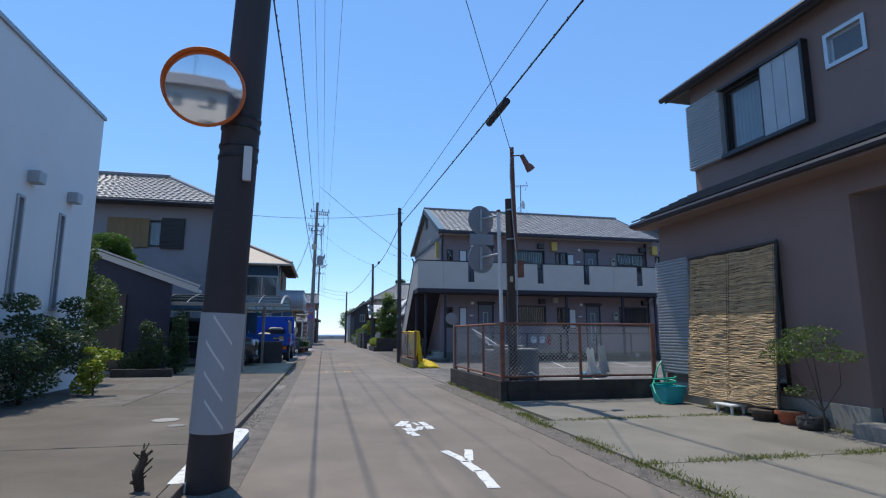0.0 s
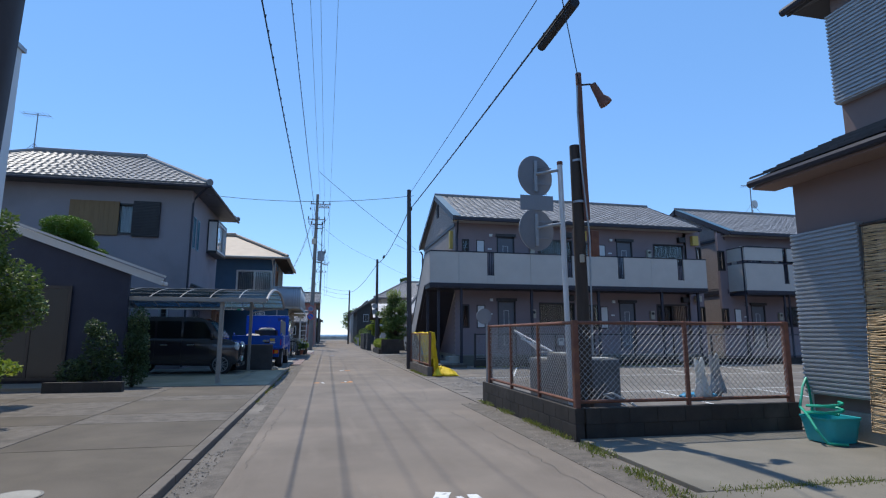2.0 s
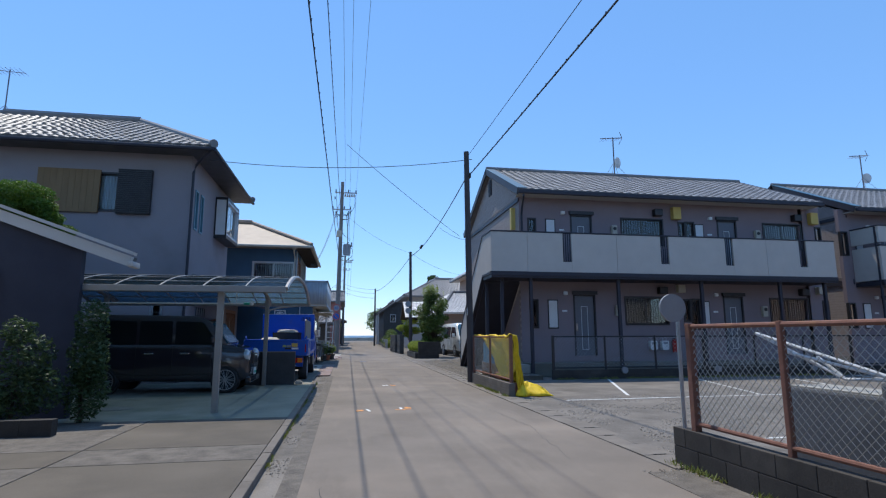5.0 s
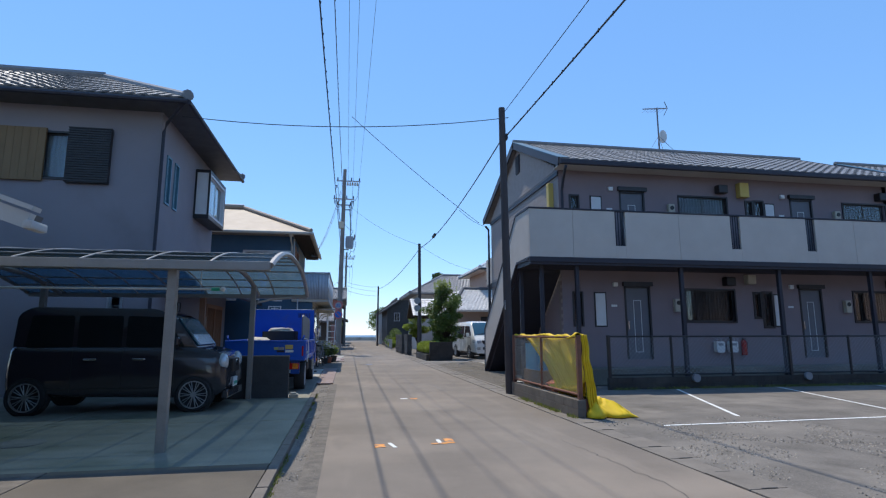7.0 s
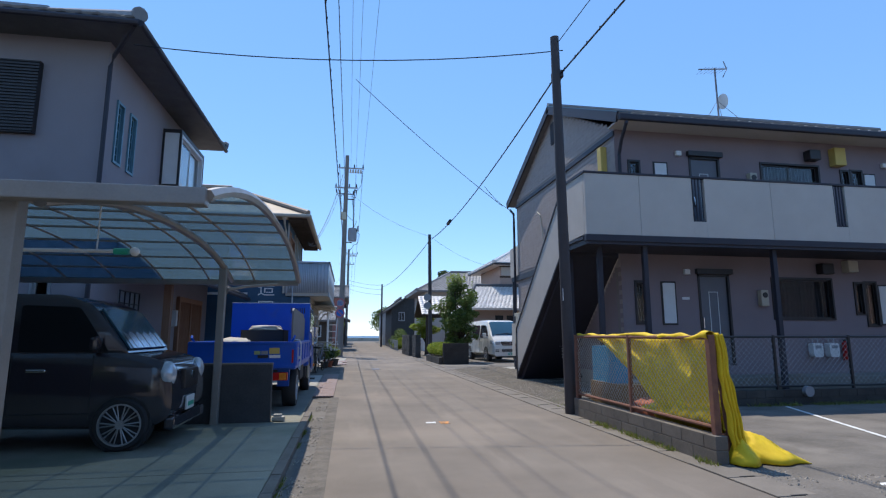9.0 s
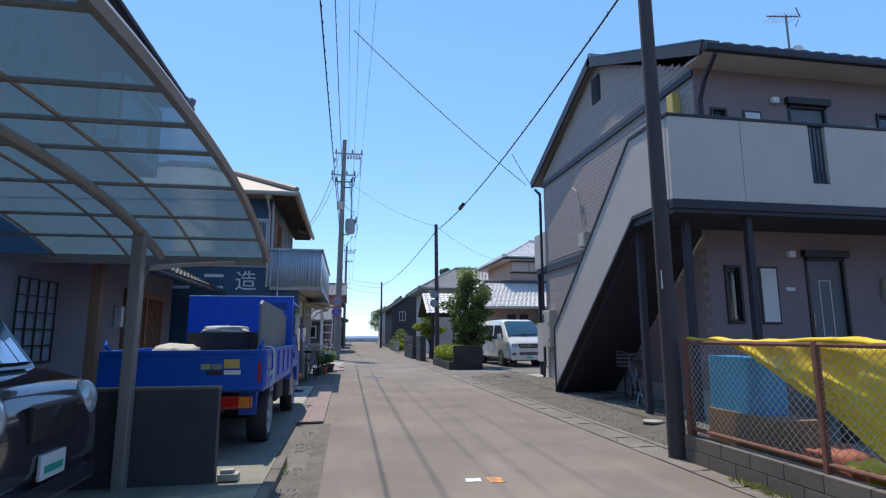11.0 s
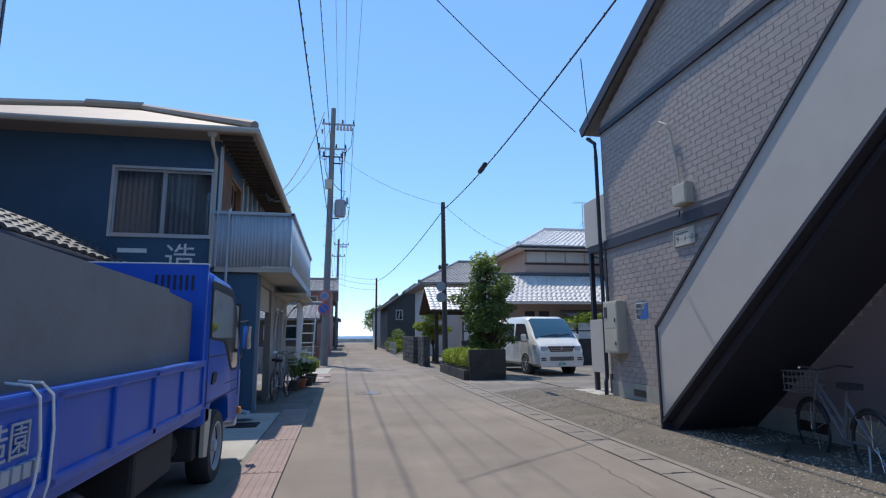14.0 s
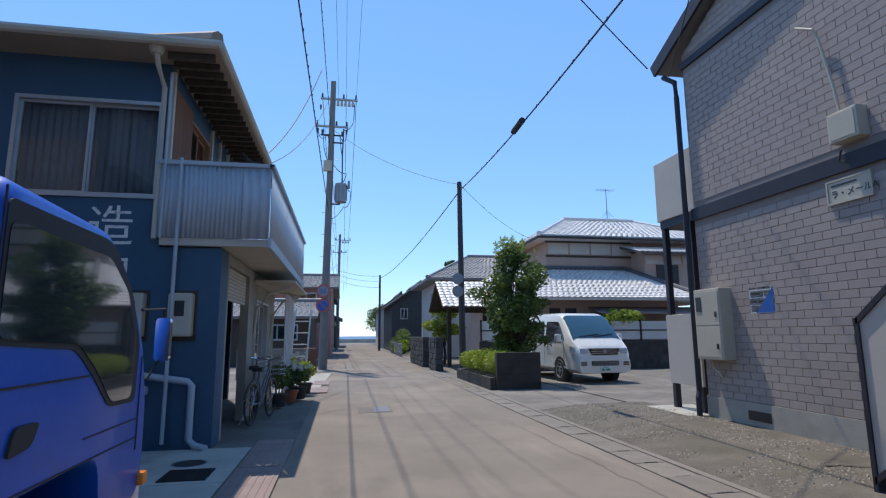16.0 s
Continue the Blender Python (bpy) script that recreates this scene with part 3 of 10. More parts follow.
def text(name, body, F, u, v, size, material, parent=None, w=0.004, depth=0.002, label=""):
    """Raised lettering on a wall plane, left edge at u, foot at v."""
    cu = bpy.data.curves.new(name, "FONT")
    cu.body, cu.size, cu.extrude = body, size, depth
    tmp = bpy.data.objects.new(name, cu)
    scene.collection.objects.link(tmp)
    bpy.context.view_layer.update()
    me = bpy.data.meshes.new_from_object(tmp.evaluated_get(bpy.context.evaluated_depsgraph_get()))
    bpy.data.objects.remove(tmp)
    bm = BM()
    bm.from_mesh(me)
    bpy.data.meshes.remove(me)
    m = Matrix((( *F.u, ), (0, 0, 1), (*F.w,))).transposed().to_4x4()
    bm.transform(Matrix.Translation(F.p(u, v, w)) @ m)
    return part(name, bm, material, parent, label)

# ---- ground ----
def sheet(name, x0, x1, y0, y1, z, material, label, category, t=0.06, kind="structure", bevel=0.0):
    bm = BM()
    box(bm, x0, x1, y0, y1, z - t, z, bevel)
    return solid(name, bm, material, label, category, kind=kind)


sheet("ground", -900, 900, -300, 150, -0.015, ASPHALT_OLD, "old weathered grey asphalt and packed ground", "ground", 0.5)
sheet("water", -4000, 4000, 150, 4600, -4.0, SEA, "deep blue open sea out to the horizon", "sea", 1.0)
sheet("seawall", -120, 120, 138, 139.2, 0.75, CONCRETE_PALE, "low grey concrete seawall at the end of the street", "wall", 5.0)
bm = BM()
prism(bm, [(-0.72, -30), (3.06, -30), (3.06, 40), (3.4, 60), (4.9, 138), (0.8, 138), (-0.35, 60), (-0.72, 40)], "z", -0.02, 0.0)
solid("road", bm, ASPHALT, "grey worn asphalt street surface", "road", kind="structure")
# parking yard of the flats
sheet("parking_lot", 3.33, 40, 9.95, 23.9, 0.006, ASPHALT_OLD, "faded grey asphalt parking yard with white bay lines", "parking lot", 0.03)
bm = BM()
prism(bm, [(3.55, -0.02), (3.55, 0.02), (4.35, 0.11), (5.66, 0.12), (5.66, -0.02)], "y", 24.1, 35.6)
solid("verge", bm, VERGE, "rough dark gravelly asphalt strip beside the flats", "ground", kind="structure")
sheet("yard", 5.8, 22, 34.6, 46.0, 0.008, ASPHALT_OLD, "grey asphalt yard where the van stands", "ground", 0.03)
# left forecourts
LEFT_Z = 0.07
left_slabs = thing("pavement_left", (-4, 8, 0), "weathered concrete forecourt slabs with gravel-finish panels", "pavement", kind="structure")
right_slabs = thing("pavement_right", (5, 6, 0), "weathered concrete forecourt slabs with mossy joints", "pavement", kind="structure")


def paving(parent, x0, x1, y0, y1, z, material, name="slab"):
    bm = BM()
    box(bm, x0 + 0.008, x1 - 0.008, y0 + 0.008, y1 - 0.008, z - 0.09, z, 0.008)
    return part(name, bm, material, parent)


for y0, y1 in ((-6, -1.5), (-1.5, 2.6), (2.6, 6.4)):
    paving(left_slabs, -9, -1.1, y0, y1, LEFT_Z, CONCRETE_BROWN)
paving(left_slabs, -9, -1.1, 6.4, 9.9, LEFT_Z, CONCRETE_BROWN)
for x0, x1 in ((-9, -5.2), (-5.2, -3.1), (-3.1, -1.1)):
    for k, (y0, y1) in enumerate(((9.9, 11.7), (11.7, 12.6), (12.6, 14.3), (14.3, 15.1), (15.1, 17.3))):
        paving(left_slabs, x0, x1, y0, y1, LEFT_Z, GRAVEL if (k + (x0 < -3.5)) % 2 else CONCRETE_BROWN)
for x0, x1 in ((-9, -4.6), (-4.6, -1.1)):
    paving(left_slabs, x0, x1, 17.3, 20.2, LEFT_Z - 0.01, CARPORT_FLOOR)
    paving(left_slabs, x0, x1, 20.2, 24.2, LEFT_Z - 0.01, CARPORT_FLOOR)
paving(left_slabs, -9, -1.15, 24.2, 30.2, 0.03, CONCRETE)
for y0, y1, x0, x1 in ((-6, 1.2, 3.0, 9.5), (1.2, 4.75, 3.0, 6.9), (4.75, 7.35, 3.0, 6.8), (7.35, 9.6, 3.25, 6.8)):
    paving(right_slabs, x0, x1, y0, y1, 0.03, CONCRETE)

kerb = thing("kerb_left", (-1.08, 8, 0), "narrow concrete kerb edging along the street", "kerb", kind="structure")
for i in range(46):
    y = -3.4 + i * 0.6
    bm = BM()
    box(bm, -1.1, -1.0, y + 0.004, y + 0.596, -0.02, 0.075 - 0.002 * (i % 3), 0.012)
    part("kerbstone", bm, BLOCK_BROWN, kerb)
sheet("gutter_edge", -0.78, -0.60, -30, 26.8, 0.004, GRAVEL, "narrow exposed-gravel edge strip of the street", "gutter", 0.02)
sheet("gutter_left", -1.0, -0.78, -30, 26.8, -0.006, ASPHALT_OLD, "rough gravelly concrete gutter strip beside the street", "gutter", 0.02)
gr = thing("gutter_right", (3.25, 30, 0), "pale worn concrete gutter covers with hand slots along the street", "gutter", kind="structure")
for i in range(62):
    y = 13.4 + i * 0.6
    if i > 56:
        continue
    bm = BM()
    a, b = 3.08, 3.5
    z = 0.008 + 0.003 * math.sin(i * 2.1)
    box(bm, a, b - 0.045, y + 0.004, y + 0.596, -0.02, z, 0.006)
    slot = BM()
    part("gutter_cover", bm, GUTTER, gr)
    box(slot, 3.2, 3.36, y + 0.002, y + 0.022, z - 0.01, z + 0.002)
    part("hand_slot", slot, TAR, gr)
bm = BM()
box(bm, 3.46, 3.56, 23.8, 47.5, -0.03, 0.018, 0.006)
part("edging", bm, GUTTER, gr)
sheet("gutter_right_near", 2.72, 3.1, -30, 13.3, 0.006, GRAVEL, "rough concrete gutter strip by the forecourt", "gutter", 0.02)

# ---- the flats ----
def flats(x0, x1, y0, y1, label, full=True, dz=0.0):
    """A two-storey block of flats: open gallery in front, outside stair, brick-pattern gable."""
    ob = thing("apartment_building", (x0, y0, 0), label, "apartment building")
    F = Face(x0, y0, "S")
    L = x1 - x0
    doors, wins, smalls = [], [], []
    bays = (1.9, 7.74) if full else (1.2, 6.4)
    for lv in (0, 2.86):
        for k, u in enumerate(bays):
            doors.append((u, u + 0.82, 0.62 + lv, 2.72 + lv))
            wins.append((u + 1.93, u + 3.62, 1.66 + lv, 2.68 + lv))
            smalls.append((u - 0.95 - 0.38, u - 0.95, 1.5 + lv, 2.62 + lv) if k else (u - 1.6, u - 1.28, 1.55 + lv, 2.55 + lv))
            smalls.append((u + 4.22, u + 4.5, 1.78 + lv, 2.6 + lv))
    bm = BM()
    wall(bm, F, 0, L, 0.0, 6.32, doors + wins + smalls, 0.16)
    part("front_wall", bm, FACADE, ob)
    bm = BM()
    wall(bm, Face(x1, y0, "E"), 0.0, y1 - y0, 0, 6.25, (), 0.16)
    wall(bm, Face(x1 - 0.16, y1, "N"), 0, L - 0.32, 0, 6.25, (), 0.16)
    part("back_wall", bm, FACADE, ob)
    ridge, eave, ov = 8.25, 6.27, 0.62
    ym = (y0 + y1) / 2 - 0.15
    # west gable: backing sheet with the joints' colour, bricks are set on it below
    bm = BM()
    prism(bm, [(y0 + 0.16, 0.0), (y1, 0.0), (y1, 6.25), (ym, ridge - 0.12), (y0 + 0.16, 6.25)], "x", x0, x0 + 0.16)
    gab = part("gable_wall", bm, BRICK_JOINT, ob)
    bm = BM()
    prism(bm, [(y0, 6.25), (y1, 6.25), (ym, ridge - 0.12)], "x", x1 - 0.16, x1)
    part("east_gable", bm, FACADE, ob)
    bm = BM()
    for z, h, out in ((3.28, 0.2, 0.03), (5.98, 0.12, 0.03)):
        box(bm, x0 - out - 0.012, x0, y0 - 0.02, y1 + 0.02, z, z + h)
    part("belt_course", bm, NAVY_TRIM, gab)
    bm = BM()
    box(bm, x0 - 0.02, x0, y0 + 0.0, y1 + 0.02, 0.0, 0.44)
    part("plinth", bm, CONCRETE_PALE, gab)
    for y in (y0 + 2.3, y1 - 1.3):
        bm = BM()
        box(bm, x0 - 0.03, x0 - 0.02, y, y + 0.42, 0.2, 0.33)
        part("plinth_vent", bm, DARK_METAL, gab)
    # roof
    bm = BM()
    xa, xb = x0 - 0.2, x1 + 0.4
    ye0, ye1 = y0 - ov, y1 + ov
    for (ya, yb) in ((ye0, ym), (ye1, ym)):
        slab(bm, (xa, ya, eave), (xb, ya, eave), (xb, yb, ridge), (xa, yb, ridge), 0.12)
    roof = part("roof", bm, TILE_GREY, ob)
    bm = BM()
    tile_roof(bm, (xa, ye0, eave), (xb, ye0, eave), (xb, ym, ridge), (xa, ym, ridge), 0.30, 0.28, 0.03, 0.02)
    tile_roof(bm, (xb, ye1, eave), (xa, ye1, eave), (xa, ym, ridge), (xb, ym, ridge), 0.6, 0.5, 0.03, 0.02)
    part("roof_tiles", bm, TILE_GREY, roof, kind="stuff")
    bm = BM()
    tube(bm, [(xa, ym, ridge + 0.06), (xb, ym, ridge + 0.06)], 0.09, 8)
    part("ridge_cap", bm, TILE_GREY, roof)
    for x in (xa, xb):
        for ya in (ye0, ye1):
            bm = BM()
            slab(bm, (x - 0.025, ya, eave + 0.05), (x + 0.025, ya, eave + 0.05), (x + 0.025, ym, ridge + 0.05), (x - 0.025, ym, ridge + 0.05), 0.24)
            part("bargeboard", bm, NAVY_TRIM, roof)
    bm = BM()
    slab(bm, (xa - 0.03, ye0, eave + 0.06), (xa + 0.32, ye0, eave + 0.06), (xa + 0.32, ym, ridge + 0.06), (xa - 0.03, ym, ridge + 0.06), 0.02)
    part("verge_flashing", bm, TEAL_TRIM, roof)
    bm = BM()
    box(bm, xa, xb, ye0 - 0.09, ye0 + 0.02, eave - 0.16, eave - 0.02, 0.03)
    part("gutter", bm, NAVY_TRIM, roof)
    bm = BM()
    box(bm, xa + 0.05, xb - 0.05, ye0 + 0.03, y0, eave - 0.13, eave - 0.10)
    part("soffit", bm, PLASTER, roof)
    # gallery
    gy = y0 - 1.18
    gx0 = x0 - 1.35 if full else x0 + 0.05
    bm = BM()
    box(bm, gx0 + 0.02, x1 + 0.1, gy + 0.02, y0, 3.16, 3.30)
    part("gallery_floor", bm, NAVY_TRIM, ob)
    bm = BM()
    box(bm, gx0 - 0.01, x1 + 0.12, gy - 0.012, gy + 0.10, 3.22, 3.36, 0.01)
    part("gallery_edge_beam", bm, NAVY_TRIM, ob)
    slots = (2.43, 5.96, 8.43, 11.4) if full else (2.2, 6.3)
    us = [gx0]
    for s in slots:
        us += [x0 - 1.35 + s + 0.02, x0 - 1.35 + s + 0.32] if full else [x0 + s, x0 + s + 0.27]
    us.append(x1 + 0.1)
    top = 4.68
    for a, b in zip(us[::2], us[1::2]):
        n = max(1, round((b - a) / 1.55))
        for k in range(n):
            p, q = a + (b - a) * k / n, a + (b - a) * (k + 1) / n
            bm = BM()
            box(bm, p + 0.004, q - 0.004, gy, gy + 0.08, 3.36, top - 0.03, 0.004)
            part("parapet_panel", bm, PARAPET, ob)
    for a, b in zip(us[1:-1:2], us[2::2]):
        bm = BM()
        for k in range(4):
            u = a + (b - a) * (k + 0.5) / 4
            cyl(bm, (u, gy + 0.04, 3.72), (u, gy + 0.04, top - 0.02), 0.016, seg=6)
        box(bm, a, b, gy + 0.02, gy + 0.06, 3.70, 3.73)
        part("slot_grille", bm, NAVY_TRIM, ob)
        bm = BM()
        box(bm, a - 0.002, b + 0.002, gy + 0.002, gy + 0.078, 3.36, 3.70)
        part("parapet_panel", bm, PARAPET, ob)
    bm = BM()
    box(bm, gx0 - 0.02, x1 + 0.12, gy - 0.015, gy + 0.095, top - 0.03, top + 0.02, 0.012)
    part("coping", bm, NAVY_TRIM, ob)
    if not full:
        # upper band of the balcony front, and its return to the wall
        for za, zb in ((3.36, top - 0.03), (top + 0.12, 5.42)):
            bm = BM()
            box(bm, gx0, gx0 + 0.08, gy + 0.085, y0 - 0.01, za, zb, 0.004)
            part("parapet_return", bm, PARAPET, ob)
        for a, b in zip(us[::2], us[1::2]):
            bm = BM()
            box(bm, a + 0.004, b - 0.004, gy, gy + 0.08, top + 0.12, 5.42, 0.004)
            part("parapet_band", bm, PARAPET, ob)
        bm = BM()
        box(bm, gx0 - 0.02, x1 + 0.12, gy - 0.015, gy + 0.095, 5.42, 5.47, 0.012)
        box(bm, gx0 - 0.02, gx0 + 0.1, gy + 0.1, y0 - 0.005, 5.42, 5.47, 0.012)
        part("handrail", bm, NAVY_TRIM, ob)
        for u in us:
            bm = BM()
            box(bm, u - 0.04, u + 0.04, gy + 0.1, gy + 0.16, 0.02, 5.42, 0.006)
            part("balcony_post", bm, NAVY_TRIM, ob)
    if full:
        # stair cheek along the gable
        ys, yk = y0 + 3.66, y0 - 0.04
        bm = BM()
        prism(bm, [(gy + 0.084, 3.37), (yk, 3.34), (ys, 0.22), (ys, 1.49), (yk, 4.66), (gy + 0.084, 4.64)], "x", gx0, gx0 + 0.10)
        ch = part("stair_cheek", bm, PARAPET, ob, "pale grey textured panel of the outside stair")
        bm = BM()
        for pts in ([(gy + 0.1, 4.68), (yk, 4.68), (ys, 1.51)], [(gy + 0.11, 3.30), (yk, 3.31), (ys, 0.19)]):
            for (ya, za), (yb, zb) in zip(pts, pts[1:]):
                hexa(bm, [(gx0 - 0.02, ya, za - 0.03), (gx0 + 0.12, ya, za - 0.03), (gx0 + 0.12, yb, zb - 0.03), (gx0 - 0.02, yb, zb - 0.03),
                          (gx0 - 0.02, ya, za + 0.03), (gx0 + 0.12, ya, za + 0.03), (gx0 + 0.12, yb, zb + 0.03), (gx0 - 0.02, yb, zb + 0.03)])
        box(bm, gx0 - 0.02, gx0 + 0.12, ys - 0.02, ys + 0.02, 0.0, 1.54)
        part("cheek_trim", bm, NAVY_TRIM, ch)
        st = thing_part("stair", ob)
        n = 16
        for i in range(n):
            z, y = 3.42 - (i + 1) * 3.2 / (n + 0.2), yk + (ys - yk) * (i + 0.2) / n
            bm = BM()
            box(bm, gx0 + 0.11, x0 - 0.12, y, y + 0.26, z - 0.04, z, 0.005)
            box(bm, gx0 + 0.11, x0 - 0.12, y + 0.245, y + 0.26, z - 0.2, z - 0.04)
            part("tread", bm, BLOCK_DARK, st)
        bm = BM()
        prism(bm, [(yk + 0.1, 3.17), (yk + 0.1, 3.08), (ys - 0.16, 0.1), (ys - 0.02, 0.1), (ys - 0.02, 0.16)], "x", gx0 + 0.1, x0 - 0.02)
        part("stair_soffit", bm, NAVY_TRIM, st)
        bm = BM()
        prism(bm, [(yk + 0.3, 3.0), (yk + 0.3, 0.44), (ys - 0.1, 0.44), (ys - 0.36, 0.44)], "x", x0 - 0.0045, x0 - 0.001)
        part("plain_siding", bm, FACADE, gab)
        for x, y in ((gx0 + 0.17, y0 + 0.1), (x0 + 0.02, gy + 0.2), (x0 + 3.1, gy + 0.2), (x0 + 6.2, gy + 0.2), (x0 + 9.3, gy + 0.2), (x1 - 0.3, gy + 0.2), (gx0 + 0.45, gy + 0.4)):
            bm = BM()
            box(bm, x - 0.05, x + 0.05, y - 0.05, y + 0.05, 0.0, 3.2, 0.008)
            box(bm, x - 0.11, x + 0.11, y - 0.11, y + 0.11, 0.0, 0.03, 0.006)
            part("column", bm, NAVY_TRIM, ob)
        bm = BM()
        box(bm, x0, x1, gy + 0.3, y0, 0.0, 0.42, 0.01)
        part("entrance_plinth", bm, CONCRETE, ob)
        for a, b, h in ((0.0, 0.45, 0.38), (-0.35, -0.005, 0.2)):
            bm = BM()
            box(bm, x0 + a - 0.46, x0 + b - 0.46, gy + 0.35, gy + 1.02, 0.06, h, 0.015)
            part("entrance_step", bm, CONCRETE_PALE, ob)
    # doors, windows and fittings
    for d in doors:
        bm = BM()
        fbox(bm, F, d[0], d[0] + 0.05, d[2], d[3], -0.1, 0.02)
        fbox(bm, F, d[1] - 0.05, d[1], d[2], d[3], -0.1, 0.02)
        fbox(bm, F, d[0], d[1], d[3] - 0.05, d[3], -0.1, 0.02)
        fbox(bm, F, d[0] - 0.05, d[1] + 0.05, d[3], d[3] + 0.12, -0.02, 0.10)
        dr = part("door", bm, DARK_METAL, ob)
        bm = BM()
        fbox(bm, F, d[0] + 0.05, d[1] - 0.05, d[2], d[3] - 0.05, -0.08, -0.04, 0.006)
        part("door_leaf", bm, DOOR_GREY, dr)
        bm = BM()
        m = (d[0] + d[1]) / 2
        for a, b, c, e in ((m - 0.12, m + 0.12, d[2] + 0.2, d[2] + 0.215), (m - 0.12, m + 0.12, d[2] + 1.68, d[2] + 1.695), (m - 0.12, m - 0.105, d[2] + 0.2, d[2] + 1.68), (m + 0.105, m + 0.12, d[2] + 0.2, d[2] + 1.68)):
            fbox(bm, F, a, b, c, e, -0.042, -0.032)
        part("door_moulding", bm, WHITE_PLASTIC, dr)
        bm = BM()
        fbox(bm, F, d[0] + 0.09, d[0] + 0.115, d[2] + 0.85, d[2] + 1.1, -0.04, 0.0, 0.008)
        part("door_handle", bm, CHROME, dr)
        bm = BM()
        fbox(bm, F, d[0] - 0.36, d[0] - 0.22, d[3] - 0.02, d[3] + 0.1, 0, 0.09, 0.02)
        part("porch_lamp", bm, WHITE_PLASTIC, ob)
        bm = BM()
        fbox(bm, F, d[0] - 0.95, d[0] - 0.57, d[2] + 0.92, d[2] + 1.92, 0, 0.02, 0.008)
        hb = part("meter_cabinet", bm, DARK_METAL, ob)
        bm = BM()
        fbox(bm, F, d[0] - 0.91, d[0] - 0.61, d[2] + 0.96, d[2] + 1.88, 0.02, 0.032, 0.004)
        part("cabinet_door", bm, WHITE_PAINT, hb)
        bm = BM()
        fbox(bm, F, d[0] - 0.42, d[0] - 0.24, d[2] + 1.5, d[2] + 1.56, 0, 0.012)
        part("name_plate", bm, WHITE_PLASTIC, ob)
        bm = BM()
        fbox(bm, F, d[1] + 0.72, d[1] + 0.92, d[2] + 1.36, d[2] + 1.74, 0, 0.13, 0.02)
        mt = part("electric_meter", bm, BEIGE_BOX, ob)
        bm = BM()
        cyl(bm, F.p(d[1] + 0.82, d[2] + 1.62, 0.12), F.p(d[1] + 0.82, d[2] + 1.62, 0.145), 0.065, seg=16)
        part("meter_dial", bm, DARK_METAL, mt)
    for i, s in enumerate(wins):
        window(F, *s, ob, DARK_METAL, 2, curtain=DARK_CURTAIN)
        bm = BM()
        if s[3] > 4:
            fbox(bm, F, s[0] + 2.02, s[0] + 2.34, s[3] - 0.02, s[3] + 0.44, 0, 0.2, 0.02)
        else:
            fbox(bm, F, s[0] + 2.02, s[0] + 2.3, s[3] + 0.14, s[3] + 0.42, 0, 0.2, 0.02)
        part("vent_hood", bm, YELLOW_BOX if s[3] > 4 else BEIGE_BOX, ob)
        bm = BM()
        fbox(bm, F, s[0] + 1.28, s[0] + 1.6, s[3] + 0.08, s[3] + 0.34, 0, 0.22, 0.03)
        part("range_hood_outlet", bm, DARK_METAL, ob)
    for s in smalls:
        window(F, *s, ob, DARK_METAL, 1, curtain=DARK_CURTAIN)
    return ob, gab


def thing_part(name, parent):
    """An empty mesh that groups pieces as one part."""
    bm = BM()
    return part(name, bm, NAVY_TRIM, parent)


AX0, AX1, AY0, AY1 = 5.65, 17.1, 26.0, 33.6
flat_a, gable_a = flats(AX0, AX1, AY0, AY1, "two-storey mauve-grey block of flats with a pale gallery and outside stair")
flat_b, gable_b = flats(19.6, 31.0, 26.4, 33.6, "second two-storey block of flats with brick-pattern gable and pale balcony", full=False)

